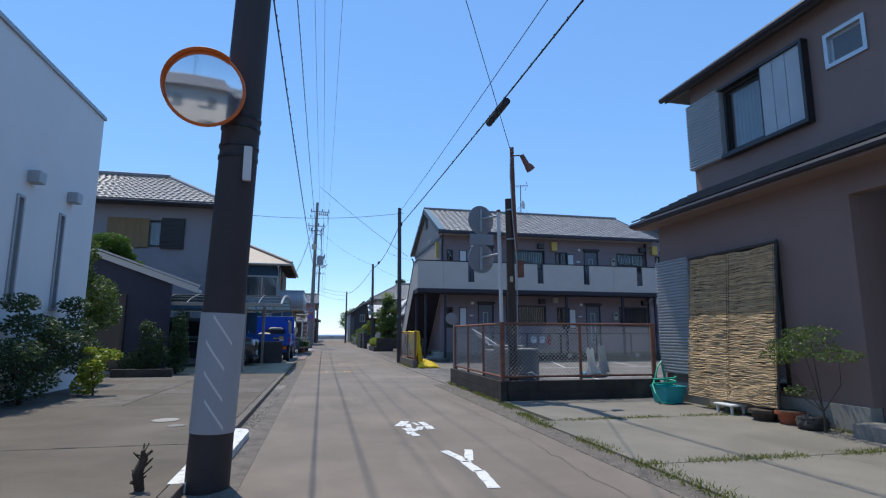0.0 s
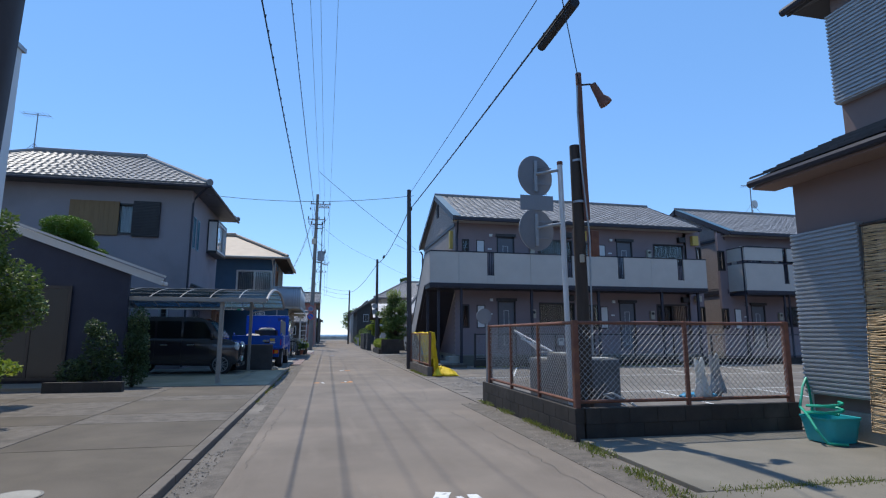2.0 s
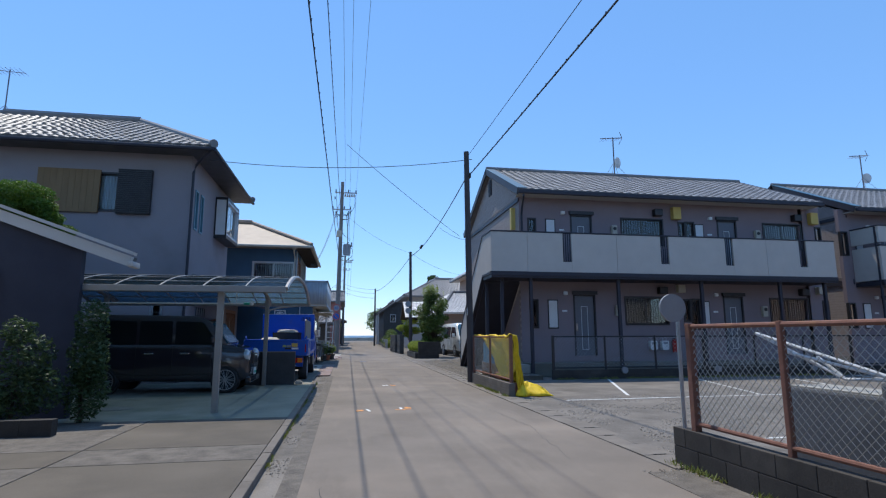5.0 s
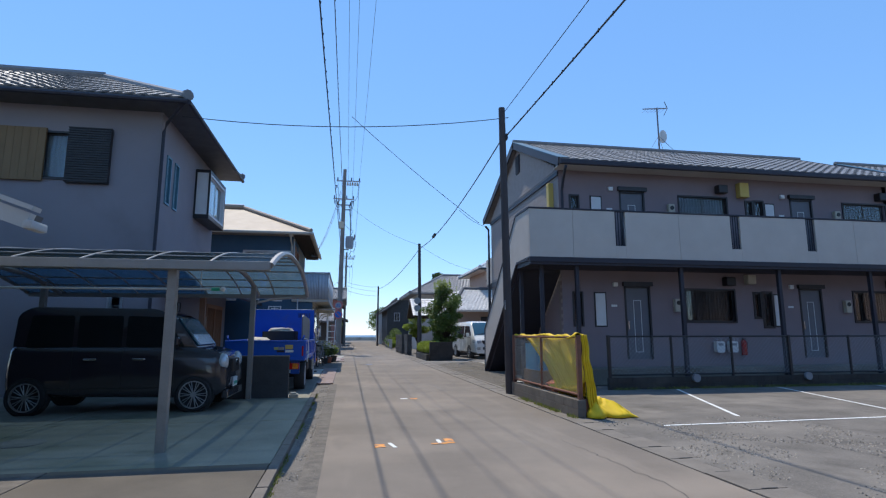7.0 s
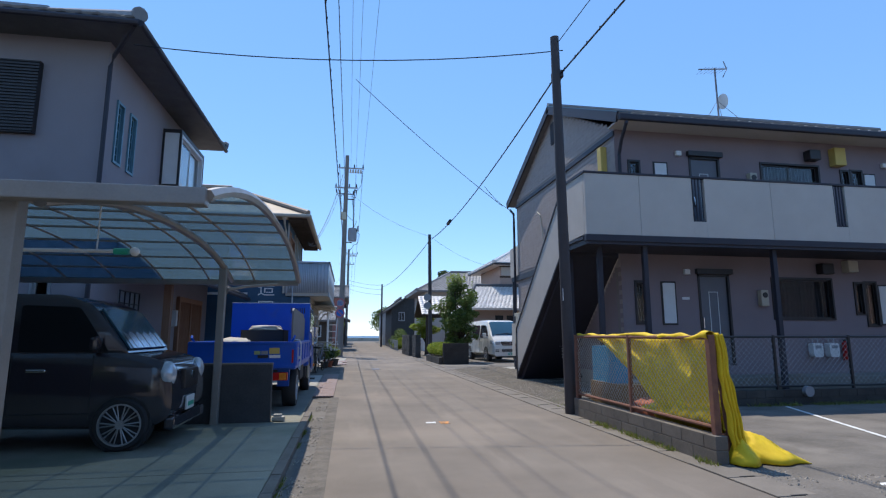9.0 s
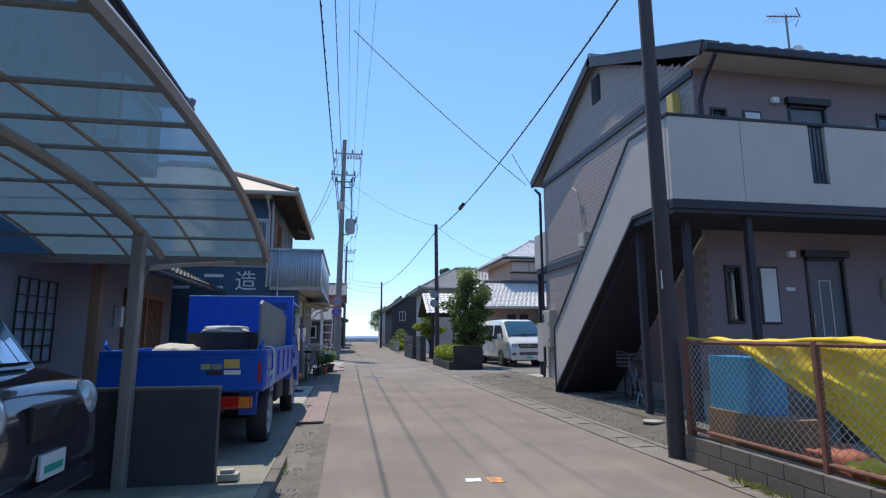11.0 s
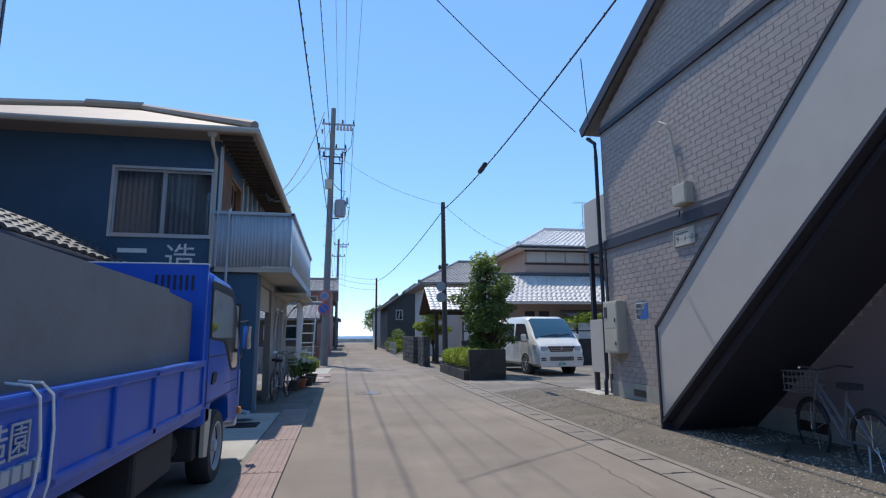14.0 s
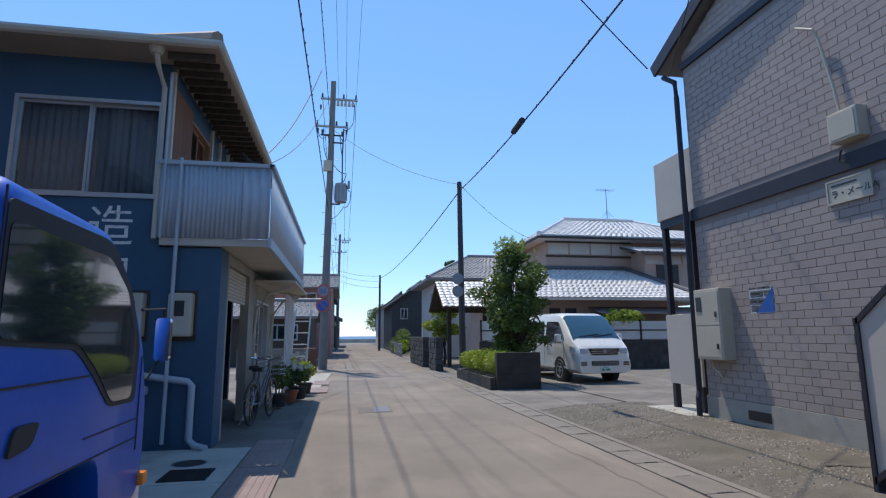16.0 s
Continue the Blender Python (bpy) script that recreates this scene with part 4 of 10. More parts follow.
# ---- houses ----
def hip_roof(parent, x0, x1, y0, y1, eave, ridge, run, material, mat_slab, tiles=True, ridge_axis="x", du=0.27, dv=0.27):
    """A hipped roof on its slab; run: how far the ridge stays back from each end."""
    if ridge_axis == "x":
        ym = (y0 + y1) / 2
        A, B = (x0 + run, ym, ridge), (x1 - run, ym, ridge)
        sides = [((x0, y0, eave), (x1, y0, eave), B, A), ((x1, y1, eave), (x0, y1, eave), A, B),
                 ((x1, y0, eave), (x1, y1, eave), B, B), ((x0, y1, eave), (x0, y0, eave), A, A)]
    else:
        xm = (x0 + x1) / 2
        A, B = (xm, y0 + run, ridge), (xm, y1 - run, ridge)
        sides = [((x1, y0, eave), (x1, y1, eave), B, A), ((x0, y1, eave), (x0, y0, eave), A, B),
                 ((x0, y0, eave), (x1, y0, eave), A, A), ((x1, y1, eave), (x0, y1, eave), B, B)]
    bm = BM()
    lo = [bm.verts.new(p) for p in ((x0, y0, eave), (x1, y0, eave), (x1, y1, eave), (x0, y1, eave))]
    bo = [bm.verts.new((v.co.x, v.co.y, eave - 0.1)) for v in lo]
    a, b = bm.verts.new(A), bm.verts.new(B)
    if ridge_axis == "x":
        fs = [(lo[0], lo[1], b, a), (lo[2], lo[3], a, b), (lo[1], lo[2], b), (lo[3], lo[0], a)]
    else:
        fs = [(lo[1], lo[2], b, a), (lo[3], lo[0], a, b), (lo[0], lo[1], a), (lo[2], lo[3], b)]
    for f in fs:
        bm.faces.new(f)
    for i in range(4):
        bm.faces.new((bo[i], bo[(i + 1) % 4], lo[(i + 1) % 4], lo[i]))
    bm.faces.new(bo[::-1])
    roof = part("roof", bm, mat_slab, parent)
    if tiles:
        bm = BM()
        for s in sides:
            tile_roof(bm, *s, du, dv)
        part("roof_tiles", bm, material, roof, kind="stuff")
    bm = BM()
    tube(bm, [Vector(A) + Vector((0, 0, 0.08)), Vector(B) + Vector((0, 0, 0.08))], 0.12, 8)
    for p, q in (((x0, y0, eave), A), ((x0, y1, eave), A if ridge_axis == "x" else B), ((x1, y0, eave), B if ridge_axis == "x" else A), ((x1, y1, eave), B)):
        tube(bm, [Vector(p) + Vector((0, 0, 0.06)), Vector(q) + Vector((0, 0, 0.06))], 0.09, 7)
        if tiles:
            cyl(bm, Vector(p) + Vector((0, 0, 0.07)), Vector(p) + (Vector(p) - Vector(q)).normalized() * 0.08 + Vector((0, 0, 0.09)), 0.13, seg=10)
    part("ridge_tiles", bm, material, roof)
    return roof


def eaves_gutter(parent, pts, r=0.055):
    bm = BM()
    tube(bm, pts, r, 8)
    return part("gutter", bm, NAVY_TRIM, parent)


# brown house on the right
rh = thing("brown_house", (8, 6, 0), "brown stucco two-storey house with steel shutters and reed blind", "house")
RW, RN = 6.5, 9.42
F = Face(RW, RN, "W")
bm = BM()
wall(bm, F, 0, 4.0, 0.36, 3.35, ((0.95, 2.85, 0.45, 2.6),), 0.16)
wall(bm, F, 5.6, 14, 0.36, 3.35, (), 0.16)
wall(bm, F, 4.0, 5.6, 3.0, 3.35, (), 0.16)
wall(bm, Face(RW, RN, "N"), -7, -0.162, 0.36, 3.35, (), 0.16)
wall(bm, Face(RW + 1.3, RN - 4.0, "W"), 0, 1.6, 0.0, 3.35, (), 0.16)
wall(bm, Face(RW, RN - 4.0, "S"), 0.162, 1.3, 0.0, 3.35, (), 0.16)
part("ground_floor_wall", bm, BROWN_WALL, rh)
bm = BM()
fbox(bm, F, 0, 3.98, -0.02, 0.36, -0.16, 0.03, 0.01)
fbox(bm, F, 5.62, 14, -0.02, 0.36, -0.16, 0.03, 0.01)
box(bm, RW + 0.2, RW + 7, RN - 0.16, RN + 0.03, -0.02, 0.36, 0.01)
part("plinth", bm, CONCRETE_PALE, rh)
bm = BM()
box(bm, RW - 0.35, RW + 1.3, RN - 5.6, RN - 4.0, -0.02, 0.2, 0.015)
part("porch_step", bm, BLOCK, rh)
U = Face(7.3, 9.24, "W")
bm = BM()
wall(bm, U, 0, 13, 3.6, 6.25, ((0.95, 1.85, 4.55, 5.78), (3.05, 3.7, 5.17, 5.72)), 0.16)
wall(bm, Face(7.3, 9.24, "N"), -6.5, -0.162, 3.6, 6.25, (), 0.16)
part("upper_wall", bm, BROWN_WALL, rh)
bm = BM()
z0, zt = 3.46, 4.05
slab(bm, (6.14, 9.74, z0), (6.14, RN - 14, z0), (7.32, RN - 14, zt), (7.32, 9.2, zt), 0.12)
slab(bm, (RW + 7, 9.74, z0), (6.14, 9.74, z0), (7.32, 9.2, zt), (RW + 7, 9.2, zt), 0.12)
rl = part("lower_roof", bm, TILE_DARK, rh)
bm = BM()
for k in range(7):
    t0, t1 = k / 7, (k + 1.0) / 7
    xa, xb = 6.1 + 1.2 * t0, 6.1 + 1.2 * t1
    za, zb = z0 + 0.59 * t0, z0 + 0.59 * t1
    n = 40
    for j in range(n):
        ya, yb = 9.74 - 0.5 * t0 - 14 * j / n, 9.74 - 0.5 * t0 - 14 * (j + 1) / n + 0.006
        slab(bm, (xa, ya, za + 0.045), (xa, yb, za + 0.045), (xb, yb, zb + 0.025), (xb, ya, zb + 0.025), 0.028)
part("roof_tiles", bm, TILE_DARK, rl, kind="stuff")
eaves_gutter(rl, [(6.10, 9.74, z0 - 0.06), (6.10, RN - 14, z0 - 0.06)])
bm = BM()
box(bm, 6.12, RW, RN - 14, 9.72, z0 - 0.14, z0 - 0.11)
part("soffit", bm, BROWN_WALL, rl)
bm = BM()
slab(bm, (7.02, 9.76, 6.28), (7.02, RN - 14, 6.28), (RW + 4.5, RN - 14, 8.1), (RW + 4.5, RN - 3.0, 8.1), 0.14)
slab(bm, (RW + 8, 9.76, 6.28), (7.02, 9.76, 6.28), (RW + 4.5, RN - 3.0, 8.1), (RW + 8, RN - 3, 8.1), 0.14)
ru = part("upper_roof", bm, TILE_DARK, rh)
eaves_gutter(ru, [(6.97, 9.75, 6.2), (6.97, RN - 14, 6.2)], 0.06)
# shutter cases and windows
def ribbed(F, u0, u1, v0, v1, pitch, parent, material, name, w=0.06):
    """A pressed sheet with level ribs, as one closed shell."""
    bm = BM()
    n = int((v1 - v0) / pitch)
    prof = [(v0, 0.0)]
    for k in range(n):
        a = v0 + (v1 - v0) * k / n
        prof += [(a + 0.001, w - 0.012), (a + pitch * 0.3, w - 0.012), (a + pitch * 0.45, w + 0.012), (a + pitch * 0.85, w + 0.012)]
    prof += [(v1, w - 0.012), (v1 + 0.001, 0.0)]
    va, vb = [bm.verts.new(F.p(u0, *p)) for p in prof], [bm.verts.new(F.p(u1, *p)) for p in prof]
    m = len(prof)
    for k in range(m):
        bm.faces.new((va[k], va[(k + 1) % m], vb[(k + 1) % m], vb[k]))
    bm.faces.new(va[::-1])
    bm.faces.new(vb)
    return part(name, bm, material, parent)


ribbed(F, -0.02, 0.93, 0.52, 2.62, 0.055, rh, SHUTTER, "shutter_case", 0.1)
ribbed(U, 0.0, 0.93, 4.5, 5.85, 0.055, rh, SHUTTER, "shutter_case", 0.12)
for a, b in ((1.9, 2.16), (2.16, 2.42), (2.42, 2.72)):
    bm = BM()
    fbox(bm, U, a + 0.004, b - 0.004, 4.53, 5.78, 0.02, 0.1, 0.01)
    part("storm_shutter_leaf", bm, SHUTTER, rh)
bm = BM()
fbox(bm, U, 0.9, 2.78, 4.46, 4.53, 0, 0.14, 0.01)
fbox(bm, U, 0.9, 2.78, 5.78, 5.84, 0, 0.14, 0.01)
fbox(bm, U, 2.72, 2.78, 4.53, 5.78, 0, 0.14, 0.01)
part("shutter_track", bm, DARK_METAL, rh)
window(U, 0.95, 1.85, 4.55, 5.78, rh, DARK_METAL, 1, curtain=CURTAIN)
window(U, 3.05, 3.7, 5.17, 5.72, rh, ALU, 1, fw=0.06)
window(F, 0.95, 2.85, 0.45, 2.6, rh, DARK_METAL, 2)

# two-storey grey house behind the carport
lh = thing("grey_house", (-8, 28, 0), "grey stucco two-storey house with hipped grey tile roof", "house")
S, E = Face(-14, 24.7, "S"), Face(-4.85, 24.7, "E")
bm = BM()
wall(bm, S, 0, 9.15, 0, 6.75, ((5.1, 7.2, 4.85, 6.0), (8.3, 8.62, 0.9, 2.3)), 0.16)
wall(bm, E, 0.16, 5.3, 0, 6.75, ((0.48, 0.82, 4.5, 5.72), (1.1, 1.44, 4.5, 5.72), (3.0, 5.0, 4.8, 6.05)), 0.16)
wall(bm, Face(-5.01, 30.0, "N"), 0, 8.99, 0, 6.75, (), 0.16)
wall(bm, Face(-14, 30.0, "W"), 0, 5.14, 0, 6.75, (), 0.16)
part("wall", bm, GREY_WALL, lh)
hr = hip_roof(lh, -14.7, -4.15, 24.0, 30.6, 6.72, 8.55, 3.2, TILE_GREY, TILE_DARK)
eaves_gutter(hr, [(-14.7, 23.93, 6.62), (-4.1, 23.93, 6.62)])
eaves_gutter(hr, [(-4.08, 23.95, 6.62), (-4.08, 30.6, 6.62)])
bm = BM()
tube(bm, [(-4.2, 24.0, 6.6), (-4.7, 24.55, 6.3), (-4.78, 24.62, 6.1), (-4.78, 24.62, 0.1)], 0.04, 8)
part("downpipe", bm, NAVY_TRIM, hr)
window(S, 5.1, 7.2, 4.85, 6.0, lh, DARK_METAL, 2, curtain=CURTAIN)
bm = BM()
fbox(bm, S, 5.1, 6.72, 4.8, 6.05, 0.03, 0.05)
ws = part("wooden_shutter", bm, WOOD_ORANGE, lh, "orange-brown wooden storm shutter")
for k in range(10):
    bm = BM()
    fbox(bm, S, 5.1 + k * 0.162, 5.1 + k * 0.162 + 0.158, 4.8, 6.05, 0.05, 0.075, 0.004)
    part("board", bm, WOOD_ORANGE, ws)
ribbed(S, 7.2, 8.1, 4.78, 6.1, 0.055, lh, DARK_METAL, "shutter_case", 0.12)
for a in (0.48, 1.1):
    window(E, a, a + 0.34, 4.5, 5.72, lh, TEAL_LIGHT, 1, bars=6, curtain=TEAL_LIGHT)
bm = BM()
for a, b, c, d in ((3.0, 5.0, 4.68, 4.8), (3.0, 5.0, 6.05, 6.14)):
    fbox(bm, E, a, b, c, d, 0, 0.42, 0.01)
for a in (3.0, 4.955):
    for w0, w1 in ((0.0, 0.05), (0.37, 0.42)):
        fbox(bm, E, a, a + 0.045, 4.8, 6.05, w0, w1)
by = part("bay_window", bm, DARK_METAL, lh)
window(E, 3.05, 4.95, 4.8, 6.05, by, WHITE_PAINT, 2, curtain=WHITE_PLASTIC, w=0.38, name="sash", fw=0.07)
for u in (3.0, 4.955):
    bm = BM()
    fbox(bm, E, u + 0.012, u + 0.03, 4.8, 6.05, 0.05, 0.37)
    part("side_light", bm, WHITE_PLASTIC, by, "pale curtained side pane")
window(S, 8.3, 8.62, 0.9, 2.3, lh, ALU, 1, bars=4)

# low house with the slanting eaves
lo = thing("low_house", (-7.5, 18, 0), "dark single-storey house wing with a pale-edged slanting roof", "house")
bm = BM()
box(bm, -13, -4.5, 17.80, 17.92, 0, 2.78)
box(bm, -13, -7.1, 17.92, 20.8, 0, 2.78)
part("wall", bm, NAVY_WALL, lo)
bm = BM()
prism(bm, [(-4.5, 2.78), (-13, 2.78), (-13, 5.8)], "y", 17.80, 17.92)
part("gable_wall", bm, NAVY_WALL, lo)
bm = BM()
slab(bm, (-3.72, 17.80, 2.62), (-3.72, 17.94, 2.62), (-13, 17.94, 5.96), (-13, 17.80, 5.96), 0.12)
slab(bm, (-7.0, 17.94, 3.80), (-7.0, 20.9, 3.80), (-13, 20.9, 5.96), (-13, 17.94, 5.96), 0.12)
rf = part("roof", bm, TILE_DARK, lo)
bm = BM()
slab(bm, (-3.72, 17.70, 2.62), (-3.72, 17.80, 2.62), (-13, 17.80, 5.96), (-13, 17.70, 5.96), 0.17)
part("bargeboard", bm, PLASTER, rf)
bm = BM()
slab(bm, (-3.68, 17.66, 2.69), (-3.68, 17.82, 2.69), (-13, 17.82, 6.03), (-13, 17.66, 6.03), 0.05)
part("verge_trim", bm, PLASTER, rf)
bm = BM()
box(bm, -3.76, -3.66, 17.62, 17.94, 2.44, 2.54, 0.03)
part("gutter", bm, PLASTER, rf)

# white building
wb = thing("white_house", (-8, 8, 0), "white stucco modern house with a slanting roofline and slit windows", "house")
W = Face(-5.2, -3.0, "E")
bm = BM()
wall(bm, W, 0, 16.6, 0, 6.2, ((13.4, 13.65, 1.65, 3.6), (14.95, 15.2, 1.65, 3.6)), 0.18)
wall(bm, Face(-5.38, 13.6, "N"), 0, 7, 0, 6.2, (), 0.18)
wall(bm, Face(-12, -3, "S"), 0, 6.62, 0, 6.2, (), 0.18)
part("wall", bm, WHITE_WALL, wb)
bm = BM()
box(bm, -12.3, -5.16, -3.1, 13.66, 6.2, 6.28)
part("roof", bm, SHUTTER, wb)
for u in (13.4, 14.95):
    window(W, u, u + 0.25, 1.65, 3.6, wb, SHUTTER, 1)

# blue workshop house
bh = thing("blue_workshop", (-5, 36, 0), "dark blue metal-clad two-storey workshop with a tan roof", "house")
BS, BE, BG = Face(-9, 33.3, "S"), Face(-2.55, 33.3, "E"), Face(-1.75, 33.3, "E")
bm = BM()
wall(bm, BS, 0, 6.45, 2.6, 5.25, ((4.55, 6.38, 3.25, 4.62),), 0.14)
wall(bm, BE, 0.14, 5.9, 2.8, 5.25, ((1.0, 2.2, 2.9, 4.8),), 0.14)
wall(bm, Face(-2.69, 39.2, "N"), 0, 6.3, 0, 5.25, (), 0.14)
part("upper_wall", bm, BLUE_WALL, bh)
bm = BM()
wall(bm, BS, 0, 7.25, 0, 2.6, (), 0.14)
wall(bm, BG, 0.14, 0.45, 0, 2.6, (), 0.14)
part("lower_wall", bm, BLUE_WALL, bh)
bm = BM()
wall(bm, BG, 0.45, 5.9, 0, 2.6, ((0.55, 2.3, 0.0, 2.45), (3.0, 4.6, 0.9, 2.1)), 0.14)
part("cream_wall", bm, CREAM_DARKER, bh)
bm = BM()
for k in range(9):
    fbox(bm, BG, 0.55, 2.3, 1.95 + k * 0.055, 2.0 + k * 0.055, -0.1, -0.06, 0.01)
part("roller_shutter", bm, CREAM, bh, "half-raised cream roller shutter")
window(BG, 3.0, 4.6, 0.9, 2.1, bh, ALU, 2)
window(BE, 1.0, 2.2, 2.9, 4.8, bh, WOOD_WARM, 2)
# dark floor and partition added inside so that the open doorway stays dark
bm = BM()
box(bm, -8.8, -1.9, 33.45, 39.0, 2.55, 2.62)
part("added_upper_floor", bm, WOOD_DARK, bh)
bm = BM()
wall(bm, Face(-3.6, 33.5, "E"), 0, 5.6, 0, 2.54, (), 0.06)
part("added_dark_partition", bm, WOOD_DARK, bh)
wr = hip_roof(bh, -9.5, -1.85, 32.75, 39.6, 5.3, 6.9, 3.2, TAN_ROOF, TAN_ROOF, tiles=False)
for k in range(26):
    y = 32.9 + k * 0.26
    bm = BM()
    box(bm, -2.5, -1.9, y, y + 0.05, 5.1, 5.19)
    part("rafter", bm, WOOD_DARK, wr)
bm = BM()
tube(bm, [(-9.5, 32.7, 5.24), (-1.8, 32.7, 5.24)], 0.06, 8)
tube(bm, [(-1.8, 32.7, 5.24), (-1.8, 39.6, 5.20)], 0.06, 8)
part("gutter", bm, CREAM, wr)
bm = BM()
cyl(bm, (-2.62, 32.85, 5.26), (-2.62, 32.85, 5.12), 0.12, 0.07, 10)
tube(bm, [(-2.62, 32.85, 5.14), (-2.62, 32.95, 5.0), (-2.6, 33.2, 4.8), (-2.6, 33.22, 2.7)], 0.035, 8)
part("downpipe", bm, CREAM, wr)
window(BS, 4.55, 6.38, 3.25, 4.62, bh, ALU, 2, fw=0.05, curtain=DOOR_GREY)
# balcony of corrugated metal
bm = BM()
box(bm, -2.53, -1.13, 33.22, 39.6, 2.62, 2.72)
bal = part("balcony_floor", bm, CREAM, bh)


def corrugated(F, u0, u1, v0, v1, pitch, parent, material, name="corrugated_sheet", amp=0.012):
    bm = BM()
    n = int((u1 - u0) / pitch * 4)
    pr = None
    for k in range(n + 1):
        u = u0 + (u1 - u0) * k / n
        w = amp * math.sin(2 * math.pi * (u - u0) / pitch)
        q = [bm.verts.new(F.p(u, v0, w)), bm.verts.new(F.p(u, v1, w))]
        if pr:
            bm.faces.new((pr[0], q[0], q[1], pr[1]))
        pr = q
    ob = part(name, bm, material, parent, smooth="all")
    md = ob.modifiers.new("thickness", "SOLIDIFY")
    md.thickness = 0.004
    return ob


corrugated(Face(-2.62, 33.2, "S"), 0, 1.1, 2.72, 3.74, 0.06, bal, CORRUGATED)
corrugated(Face(-1.52, 33.2, "S"), 0, 0.38, 2.72, 3.74, 0.12, bal, CORRUGATED)
corrugated(Face(-1.13, 33.2, "E"), 0, 6.4, 2.72, 3.74, 0.2, bal, CORRUGATED, amp=0.006)
bm = BM()
box(bm, -2.63, -1.1, 33.17, 33.24, 3.72, 3.78, 0.01)
box(bm, -1.17, -1.09, 33.17, 39.62, 3.72, 3.78, 0.01)
box(bm, -1.15, -1.1, 33.17, 39.62, 2.6, 2.74, 0.01)
part("balcony_rail", bm, CORRUGATED, bal)
bm = BM()
tube(bm, [(-2.3, 33.15, 3.8), (-2.3, 33.15, 0.1)], 0.025, 8)
tube(bm, [(-2.5, 33.14, 5.0), (-2.5, 33.14, 2.7)], 0.02, 8)
part("conduit", bm, CORRUGATED, bh)
# lattice screen of the upper window
bm = BM()
for k in range(26):
    a = 0.1 + k * 0.035
    fbox(bm, BE, a, a + 0.012, 3.8, 4.9, 0.03, 0.045)
for k in range(8):
    fbox(bm, BE, 0.1, 1.0, 3.8 + k * 0.15, 3.815 + k * 0.15, 0.028, 0.04)
part("lattice", bm, WOOD_WARM, bh)
for a in (0.0, 2.25, 2.9, 3.6, 4.4, 5.2):
    bm = BM()
    fbox(bm, BE, a, a + 0.08, 2.8, 5.1, 0.0, 0.05)
    part("timber_stud", bm, CREAM, bh)
for u, w0 in ((6.0, 0.36), (6.65, 0.3)):
    bm = BM()
    fbox(bm, BS, u, u + w0, 1.42, 1.98, 0.0, 0.16, 0.03)
    mb = part("electric_meter", bm, BEIGE_BOX, bh, "grey-beige electric meter box")
    bm = BM()
    fbox(bm, BS, u + 0.09, u + w0 - 0.09, 1.68, 1.88, 0.16, 0.168, 0.01)
    part("meter_window", bm, DARK_METAL, mb)
    bm = BM()
    fbox(bm, BS, u - 0.04, u + w0 + 0.03, 1.36, 2.02, 0.0, 0.012)
    part("meter_board", bm, WOOD_DARK, mb)
bm = BM()
tube(bm, [(-3.6, 33.2, 1.05), (-2.5, 33.18, 0.92), (-2.05, 33.18, 0.85), (-2.0, 33.18, 0.8), (-2.0, 33.18, 0.14), (-1.9, 33.1, 0.07), (-1.75, 33.0, 0.05)], 0.045, 10)
part("drain_pipe", bm, CORRUGATED, bh, "pale grey plastic drain pipe", smooth=True)
# painted wall lettering: two words, and blank bars where a name stands
text("lettering", "造", BS, 5.55, 2.66, 0.58, WHITE_LINE, bh, 0.003)
text("lettering", "園", BS, 5.55, 1.98, 0.58, WHITE_LINE, bh, 0.003)
for k, u in enumerate((3.9, 4.75)):
    bm = BM()
    fbox(bm, BS, u, u + 0.5, 2.64, 2.72, 0.0, 0.005)
    fbox(bm, BS, u, u + 0.5, 2.96, 3.04, 0.0, 0.005)
    part("painted_bar", bm, WHITE_LINE, bh)
# awning frame and lattice by the door
bm = BM()
for y in (36.2, 38.6):
    tube(bm, [(-1.74, y, 1.4), (-1.7, y, 1.9), (-1.5, y, 2.2), (-1.15, y, 2.3)], 0.03, 6)
    tube(bm, [(-1.74, y, 2.45), (-1.1, y, 2.32)], 0.03, 6)
box(bm, -1.75, -1.0, 36.0, 39.2, 2.4, 2.44)
part("awning", bm, CREAM, bh, "cream curved awning frame")
for k in range(7):
    bm = BM()
    cyl(bm, (-1.3, 37.4 + k * 0.28, 0.05), (-1.3, 37.4 + k * 0.28, 2.3), 0.018, seg=6)
    part("lattice_bar", bm, WHITE_PAINT, bh)

# house with the silver roof
hw = thing("tiled_house", (12, 52, 0), "large traditional house with silver-grey tiled roofs and beige walls", "house")
bm = BM()
box(bm, 7.3, 15.0, 48.2, 57, 0, 3.0)
part("wall", bm, MAUVE_WALL, hw)
bm = BM()
box(bm, 10.2, 19.2, 52.0, 57.8, 3.0, 6.35)
box(bm, 14.95, 19.2, 50.7, 52.0, 3.0, 5.6)
part("upper_wall", bm, MAUVE_WALL, hw)
bm = BM()
A, B, C, D = (6.5, 47.2, 2.95), (15.7, 47.2, 2.95), (14.5, 51.9, 4.72), (8.3, 51.9, 4.72)
E2, F2, G2, H2 = (15.7, 58.0, 2.95), (14.5, 58.0, 4.72), (6.5, 58.0, 2.95), (8.3, 58.0, 4.72)
lower_sides = ((A, B, C, D), (B, E2, F2, C), (G2, A, D, H2))
for q in lower_sides:
    slab(bm, *q, 0.1)
lr = part("lower_roof", bm, TILE_SILVER, hw)
bm = BM()
for q in lower_sides:
    tile_roof(bm, *q, 0.26, 0.27, 0.04, 0.03)
part("roof_tiles", bm, TILE_SILVER, lr, kind="stuff")
bm = BM()
